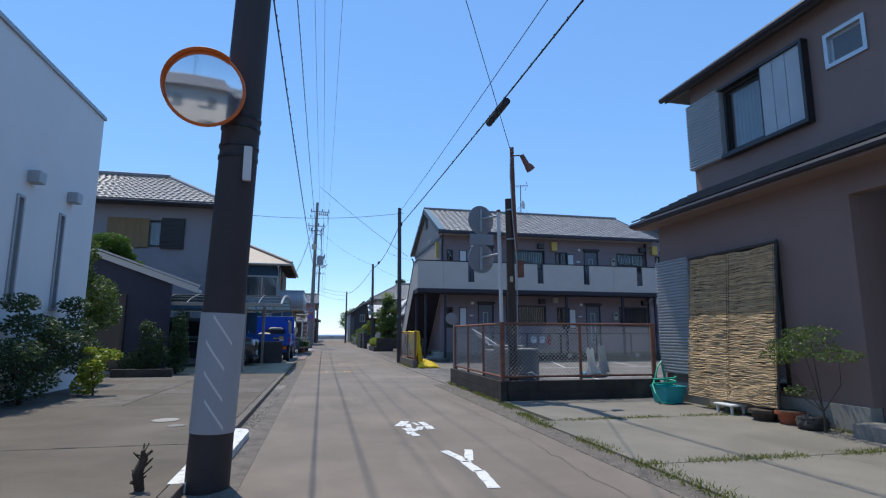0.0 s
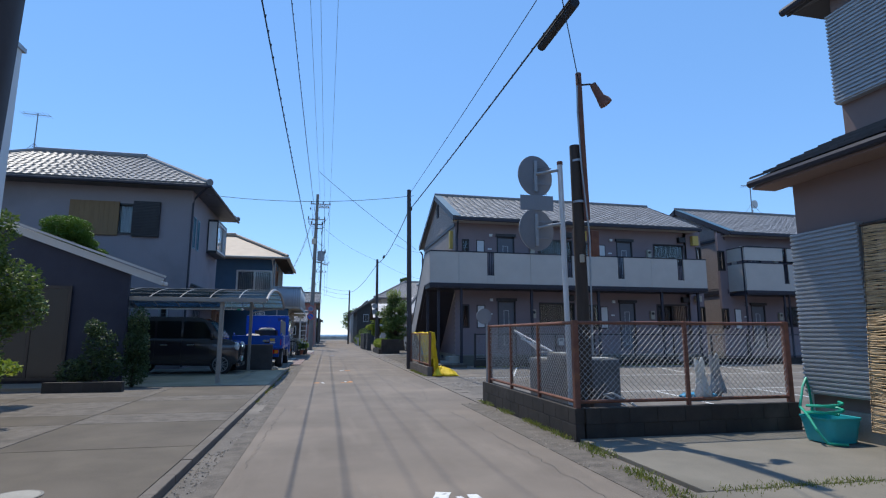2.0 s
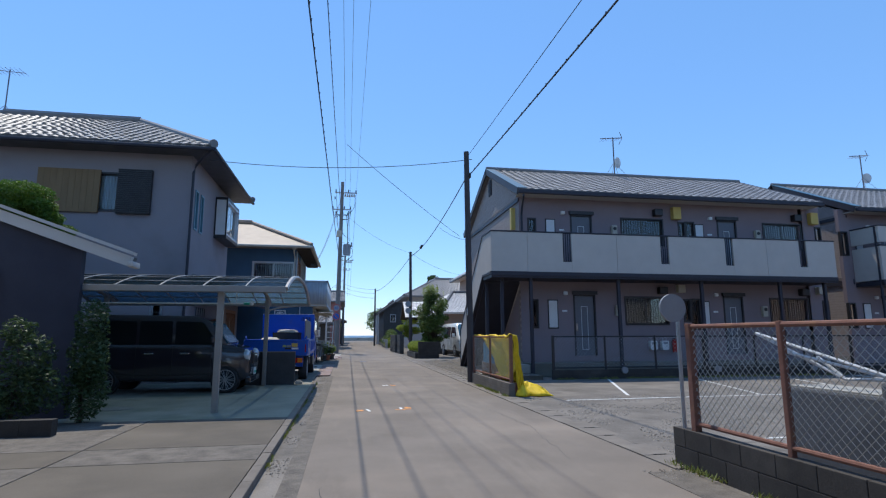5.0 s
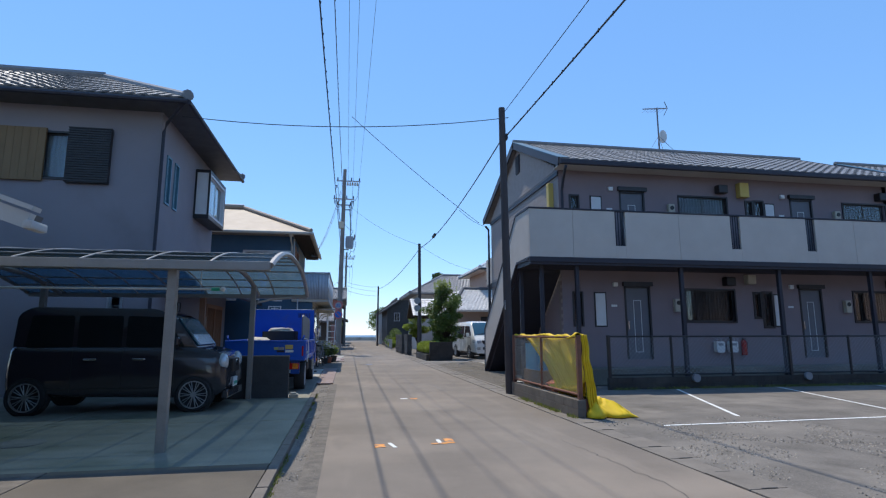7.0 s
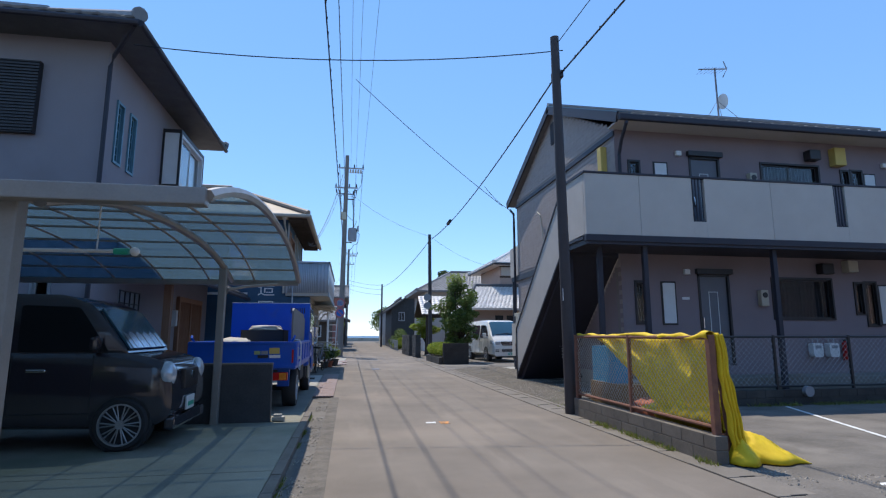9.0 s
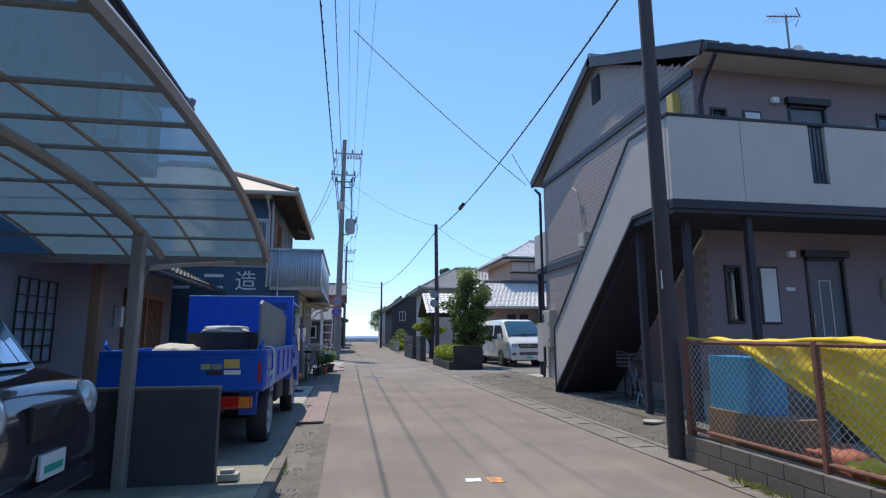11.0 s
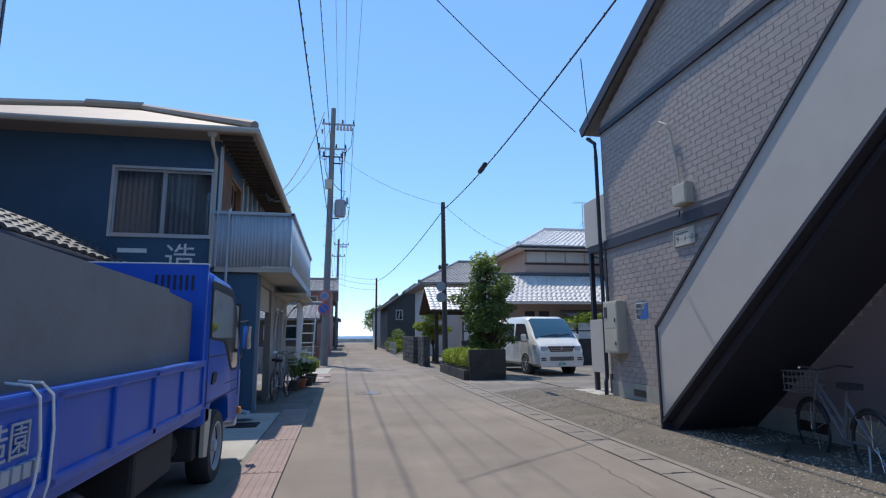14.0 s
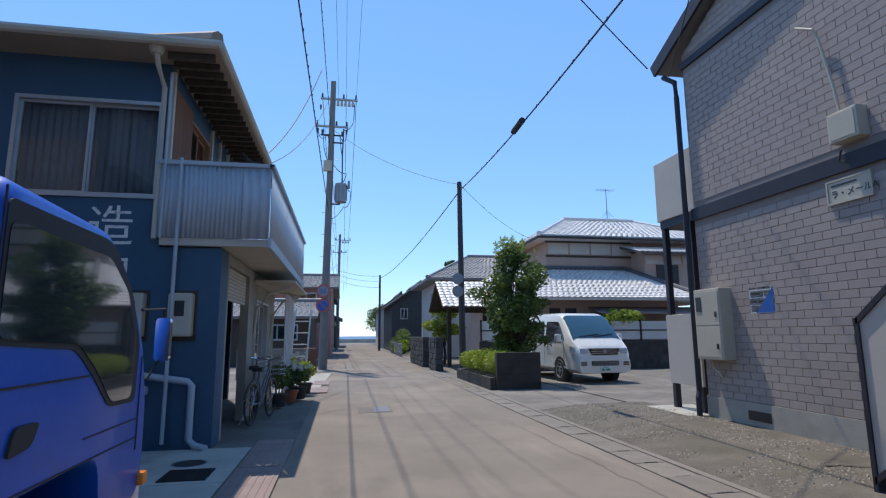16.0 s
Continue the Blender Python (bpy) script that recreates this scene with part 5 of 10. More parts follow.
for p, q in ((B, C), (A, D), (D, C)):
    tube(bm, [Vector(p) + Vector((0, 0, 0.08)), Vector(q) + Vector((0, 0, 0.1))], 0.13, 8)
part("ridge_tiles", bm, TILE_DARK, lr)
up_roof = hip_roof(hw, 9.45, 19.8, 50.9, 58.7, 6.35, 8.0, 3.0, TILE_SILVER, TILE_SILVER, du=0.3, dv=0.3)
bm = BM()
tube(bm, [(9.45, 50.85, 6.25), (19.8, 50.85, 6.25)], 0.07, 8)
tube(bm, [(9.4, 50.9, 6.25), (9.4, 58.7, 6.25)], 0.07, 8)
part("gutter", bm, DARK_METAL, up_roof)
bm = BM()
slab(bm, (14.3, 49.9, 5.45), (19.8, 49.9, 5.45), (19.8, 51.9, 6.0), (14.3, 51.9, 6.0), 0.1)
pr = part("pent_roof", bm, TILE_DARK, hw)
bm = BM()
tile_roof(bm, (14.3, 49.9, 5.46), (19.8, 49.9, 5.46), (19.8, 51.9, 6.01), (14.3, 51.9, 6.01), 0.26, 0.27, 0.04, 0.03)
part("roof_tiles", bm, TILE_SILVER, pr, kind="stuff")
bm = BM()
slab(bm, (10.6, 46.95, 2.3), (15.9, 46.95, 2.3), (15.9, 48.18, 2.62), (10.6, 48.18, 2.62), 0.05)
part("awning", bm, RUST_PLATE, hw, "faded reddish-brown sheet awning")
bm = BM()
box(bm, 15.6, 16.8, 50.62, 50.7, 3.6, 4.9)
part("shutter", bm, DARK_METAL, hw)

# lean-to entrance of the grey house
bm = BM()
wall(bm, Face(-4.85, 30.0, "E"), 0.0, 2.7, 0, 2.9, (), 0.16)
wall(bm, Face(-8, 32.7, "N"), -3.0, 0, 0, 2.9, (), 0.16)
part("entrance_wall", bm, GREY_WALL, lh)
bm = BM()
slab(bm, (-3.7, 25.4, 2.55), (-3.7, 33.0, 2.55), (-4.85, 33.0, 3.15), (-4.85, 25.4, 3.15), 0.08)
slab(bm, (-4.85, 30.02, 3.15), (-4.85, 33.0, 3.15), (-8, 33.0, 4.2), (-8, 30.02, 4.2), 0.08)
ln = part("lean_to_roof", bm, TILE_DARK, lh)
bm = BM()
tile_roof(bm, (-3.7, 25.4, 2.56), (-3.7, 33.0, 2.56), (-4.85, 33.0, 3.16), (-4.85, 25.4, 3.16))
part("roof_tiles", bm, TILE_DARK, ln, kind="stuff")
eaves_gutter(ln, [(-3.65, 25.4, 2.48), (-3.65, 33.05, 2.48)])
GE = Face(-4.85, 24.7, "E")
bm = BM()
for a, b, c, d in ((4.95, 7.15, 2.2, 2.32), (4.95, 5.05, 0.1, 2.2), (7.05, 7.15, 0.1, 2.2), (6.0, 6.1, 0.1, 2.2)):
    fbox(bm, GE, a, b, c, d, 0.0, 0.09)
dr = part("lattice_door", bm, WOOD_WARM, lh, "warm brown wooden lattice sliding door")
for k in range(24):
    bm = BM()
    fbox(bm, GE, 5.07 + k * 0.085, 5.1 + k * 0.085, 0.12, 2.2, 0.02, 0.06)
    part("slat", bm, WOOD_WARM, dr)
bm = BM()
fbox(bm, GE, 5.0, 7.1, 0.1, 2.2, 0.005, 0.018)
part("door_backing", bm, WOOD_DARK, dr)
bm = BM()
fbox(bm, GE, 4.55, 4.7, 1.55, 1.95, 0, 0.14, 0.02)
part("wall_lamp", bm, WHITE_PLASTIC, lh)
bm = BM()
fbox(bm, GE, 1.3, 2.32, 1.0, 2.2, 0.005, 0.012)
gw = part("grid_window", bm, CURTAIN, lh, "frosted window behind a dark bar grid")
for k in range(5):
    bm = BM()
    fbox(bm, GE, 1.3 + k * 0.25, 1.32 + k * 0.25, 1.0, 2.2, 0.03, 0.05)
    part("upright_bar", bm, DARK_METAL, gw)
for k in range(6):
    bm = BM()
    fbox(bm, GE, 1.28, 2.34, 1.0 + k * 0.235, 1.02 + k * 0.235, 0.032, 0.048)
    part("level_bar", bm, DARK_METAL, gw)
bm = BM()
box(bm, -4.3, -4.15, 26.9, 27.05, 0.05, 2.6, 0.01)
part("timber_post", bm, WOOD_WARM, lh)

# ---- farther houses ----
def gabled(name, x0, x1, y0, y1, eave, ridge, wall_mat, roof_mat, label, axis="y", ov=0.5, holes=(), tiles=None, frame_mat=None):
    ob = thing(name, ((x0 + x1) / 2, (y0 + y1) / 2, 0), label, "house")
    FS, FW, FE = Face(x0, y0, "S"), Face(x0, y1, "W"), Face(x1, y0, "E")
    hs = [h[1:] for h in holes if h[0] == "S"]
    hw_ = [h[1:] for h in holes if h[0] == "W"]
    he = [h[1:] for h in holes if h[0] == "E"]
    bm = BM()
    wall(bm, FS, 0, x1 - x0, 0, eave, hs, 0.14)
    wall(bm, FW, 0, y1 - y0 - 0.14, 0, eave, hw_, 0.14)
    wall(bm, FE, 0.14, y1 - y0, 0, eave, he, 0.14)
    wall(bm, Face(x1 - 0.14, y1, "N"), 0, x1 - x0 - 0.28, 0, eave, (), 0.14)
    if axis == "y":
        xm = (x0 + x1) / 2
        for y in (y0, y1 - 0.14):
            prism(bm, [(x0, eave), (x1, eave), (xm, ridge - 0.15)], "y", y, y + 0.14)
    else:
        ym = (y0 + y1) / 2
        for x in (x0, x1 - 0.14):
            prism(bm, [(y0, eave), (y1, eave), (ym, ridge - 0.15)], "x", x, x + 0.14)
    part("wall", bm, wall_mat, ob)
    for h, Fc in [(h, {"S": FS, "W": FW, "E": FE}[h[0]]) for h in holes]:
        window(Fc, *h[1:], ob, frame_mat or ALU, 2)
    bm, tl = BM(), BM()
    k = (ridge - eave) / ((x1 - x0) / 2 if axis == "y" else (y1 - y0) / 2)
    z = eave - ov * k + 0.05
    if axis == "y":
        xm = (x0 + x1) / 2
        quads = [((x0 - ov, y1 + ov, z), (x0 - ov, y0 - ov, z), (xm, y0 - ov, ridge), (xm, y1 + ov, ridge)), ((x1 + ov, y0 - ov, z), (x1 + ov, y1 + ov, z), (xm, y1 + ov, ridge), (xm, y0 - ov, ridge))]
        rd = [(xm, y0 - ov, ridge + 0.08), (xm, y1 + ov, ridge + 0.08)]
    else:
        ym = (y0 + y1) / 2
        quads = [((x0 - ov, y0 - ov, z), (x1 + ov, y0 - ov, z), (x1 + ov, ym, ridge), (x0 - ov, ym, ridge)), ((x1 + ov, y1 + ov, z), (x0 - ov, y1 + ov, z), (x0 - ov, ym, ridge), (x1 + ov, ym, ridge))]
        rd = [(x0 - ov, ym, ridge + 0.08), (x1 + ov, ym, ridge + 0.08)]
    for q in quads:
        slab(bm, *q, 0.1)
        tile_roof(tl, *q, 0.3, 0.3)
    rf = part("roof", bm, roof_mat, ob)
    part("roof_tiles", tl, tiles or roof_mat, rf, kind="stuff")
    bm = BM()
    tube(bm, rd, 0.13, 8)
    part("ridge_tiles", bm, tiles or roof_mat, rf)
    return ob


ph = thing("plaster_house", (10, 64, 0), "pale plaster two-storey house with a hipped grey tiled roof", "house")
bm = BM()
wall(bm, Face(5.95, 60.5, "S"), 0, 8, 0, 5.1, ((0.7, 1.9, 3.2, 4.4),), 0.14)
wall(bm, Face(5.95, 68, "W"), 0, 7.36, 0, 5.1, ((4.6, 5.7, 3.2, 4.4),), 0.14)
wall(bm, Face(13.95, 60.64, "E"), 0, 7.36, 0, 5.1, (), 0.14)
part("wall", bm, PLASTER, ph)
window(Face(5.95, 60.5, "S"), 0.7, 1.9, 3.2, 4.4, ph, ALU, 2)
window(Face(5.95, 68, "W"), 4.6, 5.7, 3.2, 4.4, ph, ALU, 2)
hip_roof(ph, 5.15, 14.7, 59.7, 68.8, 5.05, 7.1, 3.7, TILE_GREY, TILE_GREY, du=0.3, dv=0.3)
gabled("dark_wooden_house", 4.3, 9.6, 76, 86, 4.4, 6.3, STONE_DARK, TILE_DARK, "dark weathered timber house with gabled roof", "y", 0.5, (("S", 0.8, 1.5, 2.9, 3.9), ("S", 3.2, 4.3, 2.9, 3.9)))
gabled("dark_wooden_house", 4.2, 9, 90, 99, 4.6, 6.4, PLASTER, TILE_DARK, "grey two-storey house farther down the street", "y", 0.4, (("S", 0.5, 1.4, 2.9, 3.9),))
gabled("dark_wooden_house", 5.2, 10, 103, 113, 3.6, 5.4, STONE_DARK, TILE_DARK, "low dark house near the end of the street", "y", 0.4)
gabled("pink_house", -7.5, -0.95, 63, 72, 4.7, 5.9, PINK_WALL, TILE_GREY, "faded pink two-storey house with grey corrugated tile roof", "x", 0.5, (("S", 4.2, 5.6, 3.3, 4.3), ("E", 1, 2.2, 3.3, 4.3)))
gabled("wooden_shed", -6.5, -1.75, 53.5, 60.5, 2.4, 3.3, WOOD_DARK, TILE_GREY, "dark weathered wooden shed with a metal roof", "x", 0.4, (("S", 2.2, 4.2, 1.2, 2.0),))
gabled("far_house", -8, -1.1, 78, 88, 5.0, 6.6, GREY_WALL, TILE_DARK, "dark two-storey house farther down the street", "y", 0.4)
gabled("far_house", -9, -0.6, 94, 108, 3.6, 5.2, WOOD_DARK, TILE_GREY, "low dark house near the sea", "y", 0.4)
gabled("rear_house", -5.0, 2.4, -14.0, -7.0, 5.6, 7.4, PLASTER, TILE_GREY, "pale two-storey house with grey tiled roof behind the crossing", "x", 0.6, (("N", 1, 2, 3, 4),)[:0])
# three added houses, never in view: they keep bright sky out of window reflections
gabled("unseen_house", 27, 37, 1, 11, 5.6, 7.6, MAUVE_WALL, TILE_DARK, "unseen beige two-storey house added to darken the flats' window reflections", "x", 0.6)
gabled("unseen_house", 38, 48, 11, 22, 5.6, 7.6, PLASTER, TILE_DARK, "unseen pale two-storey house added to darken the flats' window reflections", "y", 0.6)
gabled("unseen_house", 15, 25, -8, 2, 5.6, 7.6, PLASTER, TILE_GREY, "unseen pale two-storey house added beyond the brown house", "x", 0.6)
gabled("rear_house", 4.6, 12, -18, -10, 5.6, 7.4, GREY_WALL, TILE_GREY, "grey two-storey house with tiled roof behind the crossing", "x", 0.6)
RN_ = Face(2.4, -7.0, "N")
for u in (1.0, 4.2):
    for v in (0.9, 3.4):
        window(RN_, u, u + 1.7, v, v + 1.1, bpy.data.objects["rear_house"], ALU, 2, w=0.06)

# ---- poles and wires ----
def pole(name, x, y, r0, r1, height, material, label, lean=(0, 0), seg=16):
    ob = thing(name, (x, y, 0), label, "utility pole")
    bm = BM()
    n = 8
    tube(bm, [(x + lean[0] * k / n, y + lean[1] * k / n, -0.05 + (height + 0.05) * k / n) for k in range(n + 1)], [r0 + (r1 - r0) * k / n for k in range(n + 1)], seg)
    return ob, part("shaft", bm, material, ob, smooth=True)


def band(parent, x, y, z0, z1, r, material, name, label="", seg=20, lean=0.0):
    bm = BM()
    cyl(bm, (x, y, z0), (x + lean, y, z1), r, r, seg)
    return part(name, bm, material, parent, label, smooth=True)


mp, _ = pole("mirror_pole", -0.85, 4.85, 0.172, 0.125, 12.2, POLE_DARK, "dark brown utility pole with grey wrap and round traffic mirror", (0.352, 0))
wrap = band(mp, -0.836, 4.85, 0.44, 1.387, 0.1745, BAND, "wrap", "pale grey protective wrap", 28, 0.03)
for z, a0 in ((0.46, 4.45), (0.68, 4.3), (0.92, 4.25), (1.12, 4.5)):
    bm = BM()
    pr = None
    for k in range(9):
        a = a0 + k * 0.11
        c = Vector((-0.85 + 0.029 * (z + 0.1) + 0.177 * math.cos(a), 4.85 + 0.177 * math.sin(a), z + 0.24 - k * 0.028))
        d = Vector((0, 0, 0.014))
        q = (bm.verts.new(c - d), bm.verts.new(c + d))
        if pr:
            bm.faces.new((pr[0], q[0], q[1], pr[1]))
        pr = q
    part("wrap_stripe", bm, WHITE_PLASTIC, wrap)
for z in (2.72, 2.82, 2.99, 3.08):
    if z > 2:
        band(mp, -0.85 + 0.029 * z, 4.85, z, z + 0.025, 0.168, DARK_METAL, "strap")
bm = BM()
box(bm, -0.70, -0.635, 4.66, 4.70, 2.5, 2.8, 0.006)
part("pole_plate", bm, WHITE_PLASTIC, mp)
# the mirror
mx = thing("traffic_mirror", (-1.02, 4.55, 3.22), "round convex traffic mirror with an orange rim and hood", "traffic mirror")
aim = look((-1.02, 4.55, 3.23), (0.35, -4.0, 2.25))
bm = BM()
R, n = 0.30, 14
rings = []
for i in range(n + 1):
    r = R * i / n
    z = 0.026 - r * r * 0.2
    rings.append([bm.verts.new((r * math.cos(2 * math.pi * k / 40), r * math.sin(2 * math.pi * k / 40), -z)) for k in range(40)] if i else [bm.verts.new((0, 0, -z))])
for k in range(40):
    bm.faces.new((rings[0][0], rings[1][k], rings[1][(k + 1) % 40]))
    for i in range(1, n):
        bm.faces.new((rings[i][k], rings[i + 1][k], rings[i + 1][(k + 1) % 40], rings[i][(k + 1) % 40]))
bm.transform(aim)
part("mirror_face", bm, MIRROR, mx, smooth="all")
bm = BM()
tube(bm, [(R * 1.02 * math.cos(2 * math.pi * k / 40), R * 1.02 * math.sin(2 * math.pi * k / 40), 0.0) for k in range(41)], 0.016, 6)
bm.transform(aim)
part("rim", bm, ORANGE, mx, smooth=True)
bm = BM()
cyl(bm, (0, 0, 0.02), (0, 0, 0.07), R * 0.98, R * 0.6, 32)
bm.transform(aim)
part("mirror_back", bm, ORANGE, mx, smooth=True)
bm = BM()
for k in range(20):
    a, b = radians(-25 + k * 7.5), radians(-25 + (k + 1) * 7.5)
    v = [bm.verts.new(q) for q in ((R * 1.03 * math.cos(a), R * 1.03 * math.sin(a), 0.0), (R * 1.03 * math.cos(b), R * 1.03 * math.sin(b), 0.0),
                                   (R * 1.08 * math.cos(b), R * 1.08 * math.sin(b), -0.07), (R * 1.08 * math.cos(a), R * 1.08 * math.sin(a), -0.07))]
    bm.faces.new(v)
bmesh.ops.remove_doubles(bm, verts=bm.verts, dist=0.0005)
bm.transform(aim)
hood = part("hood", bm, ORANGE, mx, smooth="all")
mod = hood.modifiers.new("thickness", "SOLIDIFY")
mod.thickness = 0.006
bm = BM()
tube(bm, [(-0.78, 4.8, 3.0), (-0.95, 4.68, 3.06), (-1.0, 4.62, 3.18)], 0.022, 8)
part("bracket", bm, GALV, mx)

p2, _ = pole("utility_pole", 3.31, 23.58, 0.102, 0.078, 6.8, POLE_DARK, "slim dark brown utility pole by the flats", (-0.1, -0.1))
for z in (1.9, 2.7, 3.2, 5.0):
    bm = BM()
    box(bm, 3.20, 3.30, 23.49, 23.515, z, z + 0.22, 0.006)
    part("pole_plate", bm, WHITE_PLASTIC, p2)
bm = BM()
box(bm, 3.17, 3.34, 23.42, 23.62, 6.0, 6.14, 0.01)
part("bracket", bm, DARK_METAL, p2)
p3, _ = pole("utility_pole", 3.98, 44.2, 0.12, 0.085, 6.9, POLE_DARK, "slim dark brown utility pole by the planter", (-0.06, 0))
p4, _ = pole("utility_pole", -0.95, 50.0, 0.19, 0.12, 13.2, POLE_CONC, "tall grey-brown utility pole with crossarms and transformer", (0.15, 0))
p5, _ = pole("utility_pole", -0.75, 84.0, 0.17, 0.12, 12.2, POLE_CONC, "tall grey utility pole farther down the street", (0.1, 0))
p6, _ = pole("utility_pole", 3.3, 78.0, 0.12, 0.09, 7.2, POLE_DARK, "slim dark pole by the wooden houses")


def crossarms(ob, x, y, h):
    for z, a, b in ((h, -0.55, 1.15), (h - 1.35, -0.75, 0.75)):
        bm = BM()
        box(bm, x + a, x + b, y - 0.05, y + 0.05, z - 0.04, z + 0.04, 0.008)
        arm = part("crossarm", bm, GALV, ob)
        for u in (a + 0.08, (a + b) / 2 + 0.2, b - 0.08):
            bm = BM()
            cyl(bm, (x + u, y, z + 0.04), (x + u, y, z + 0.26), 0.05, 0.035, 8)
            part("insulator", bm, DARK_METAL, arm)
    bm = BM()
    tube(bm, [(x + 0.1, y, h + 0.3), (x + 0.1, y, h + 0.9)], 0.02, 6)
    part("top_rod", bm, GALV, ob)
    bm = BM()
    for k in range(5):
        cyl(bm, (x + 0.25 + k * 0.17, y - 0.1, h - 0.35), (x + 0.25 + k * 0.17, y - 0.1, h - 0.12), 0.07, 0.05, 8)
    part("fuse_row", bm, CREAM, ob)


crossarms(p4, -0.82, 50.0, 12.35)
crossarms(p5, -0.65, 84.0, 11.6)
bm = BM()
cyl(bm, (-0.35, 49.95, 7.4), (-0.35, 49.95, 8.25), 0.26, seg=18)
for k in range(6):
    a = k * math.pi / 3
    box(bm, -0.35 + 0.27 * math.cos(a) - 0.02, -0.35 + 0.27 * math.cos(a) + 0.02, 49.95 + 0.27 * math.sin(a) - 0.02, 49.95 + 0.27 * math.sin(a) + 0.02, 7.5, 8.15)
part("transformer", bm, SIGN_BACK, p4, "grey pole transformer", smooth=True)
bm = BM()
box(bm, -1.15, -0.78, 49.75, 49.95, 8.8, 9.3, 0.04)
part("junction_box", bm, BEIGE_BOX, p4)
bm = BM()
tube(bm, [(-0.3, 50, 8.3), (-0.32, 50, 9.6), (-0.28, 50, 10.9)], 0.035, 6)
part("riser", bm, DARK_METAL, p4)
for k in range(18):
    z, s = 2.4 + k * 0.5, -1 if k % 2 else 1
    bm = BM()
    tube(bm, [(-0.92 + 0.011 * z, 50, z), (-0.92 + 0.011 * z + s * 0.3, 49.95, z), (-0.92 + 0.011 * z + s * 0.3, 49.95, z + 0.03)], 0.012, 5)
    part("step_bolt", bm, GALV, p4)
for z, a, b in ((10.55, -0.5, 0.5), (10.2, -0.15, 0.55), (7.3, -0.1, 0.45)):
    bm = BM()
    box(bm, -0.82 + a, -0.82 + b, 49.9, 49.97, z - 0.03, z + 0.03, 0.006)
    part("bracket", bm, DARK_METAL, p4)
for pts in ([(-1.5, 50, 11.0), (-1.3, 49.9, 10.4), (-1.0, 49.9, 10.6), (-0.85, 49.9, 10.1)], [(-0.1, 50, 11.0), (-0.2, 49.85, 10.3), (-0.45, 49.85, 10.5), (-0.3, 49.9, 9.4)], [(-1.2, 50, 10.9), (-1.15, 49.9, 9.9), (-0.9, 49.85, 9.2)],
            [(0.2, 50, 12.2), (0.15, 49.9, 11.2), (-0.25, 49.9, 10.8)], [(-0.1, 49.9, 8.2), (0.1, 49.9, 7.9), (0.05, 49.9, 7.4), (-0.2, 49.9, 7.2), (-0.75, 49.9, 6.6)], [(-0.35, 49.9, 8.3), (-0.1, 49.8, 8.7), (-0.7, 49.85, 9.1)]):
    bm = BM()
    P = [Vector(p) for p in pts]
    line = []
    for a, b in zip(P, P[1:]):
        line += [a.lerp(b, j / 5) - Vector((0, 0, 0.12 * math.sin(math.pi * j / 5))) for j in range(5)]
    tube(bm, line + [P[-1]], 0.016, 5)
    part("jumper_cable", bm, CABLE, p4)
for x, z in ((-1.45, 10.85), (-1.25, 10.8), (-0.35, 10.75), (-0.15, 10.85), (-1.35, 12.0)):
    bm = BM()
    cyl(bm, (x, 49.95, z), (x, 49.95, z - 0.22), 0.05, 0.03, 8)
    part("insulator", bm, DARK_METAL, p4)
bm = BM()
cyl(bm, (0.0, 49.9, 8.05), (0.0, 49.9, 8.4), 0.07, 0.05, 10)
part("bushing", bm, SIGN_BACK, p4)


def disc_sign(parent, c, r, facing, rings, name="sign_disc", tilt=0.0):
    """A round sign of concentric coloured discs. rings: (radius, material)."""
    c = Vector(c)
    bm = BM()
    cyl(bm, c, c + facing * 0.02, r, seg=32)
    ob = part(name, bm, rings[0], parent, smooth=True)
    for k, (rr, m) in enumerate(rings[1:]):
        bm = BM()
        cyl(bm, c + facing * 0.02, c + facing * (0.0245 + 0.004 * k), rr, seg=32)
        part("sign_face", bm, m, ob)
    return ob


TOWARDS = Vector((0, -1, 0))
ts = thing("traffic_sign", (-0.95, 49.78, 2.6), "two round traffic signs strapped to the pole, faded 30 and no-parking", "traffic sign")
disc_sign(ts, (-1.0, 49.78, 3.35), 0.3, TOWARDS, (SIGN_RED, (0.22, SIGN_BACK)))
FS = Face(-1.0, 49.78, "S")
text("speed_number", "30", FS, -0.17, 3.24, 0.3, SIGN_BLUE, ts, 0.031)
s2 = disc_sign(ts, (-1.0, 49.78, 2.72), 0.3, TOWARDS, (SIGN_RED, (0.22, SIGN_BLUE)))
bm = BM()
tmp = BM()
box(tmp, -0.21, 0.21, -0.033, -0.028, -0.03, 0.03)
tmp.transform(Matrix.Translation((-1.0, 49.78, 2.72)) @ Matrix.Rotation(radians(45), 4, "Y"))
merge(bm, tmp)
part("slash", bm, SIGN_RED, s2)


def cable(pts, r, label, material=None, group="overhead wires", seg=5, splice=None, lash=False):
    bm = BM()
    tube(bm, pts, r, seg)
    if lash:
        P = [Vector(p) for p in pts]
        for a, b in zip(P, P[1:]):
            m = max(1, int((b - a).length / 0.45))
            for k in range(m):
                c = a.lerp(b, (k + 0.5) / m)
                cyl(bm, c - Vector((0, 0, 0.02)), c + Vector((0.012, 0, 0.05)), 0.012, seg=4)
    x = tagged(part("overhead_wire", bm, material or CABLE), label, "wire", group)
    if splice:
        bm = BM()
        cyl(bm, splice[0], splice[1], 0.07, 0.07, 10)
        part("splice_sleeve", bm, BLACK, x)
    return x


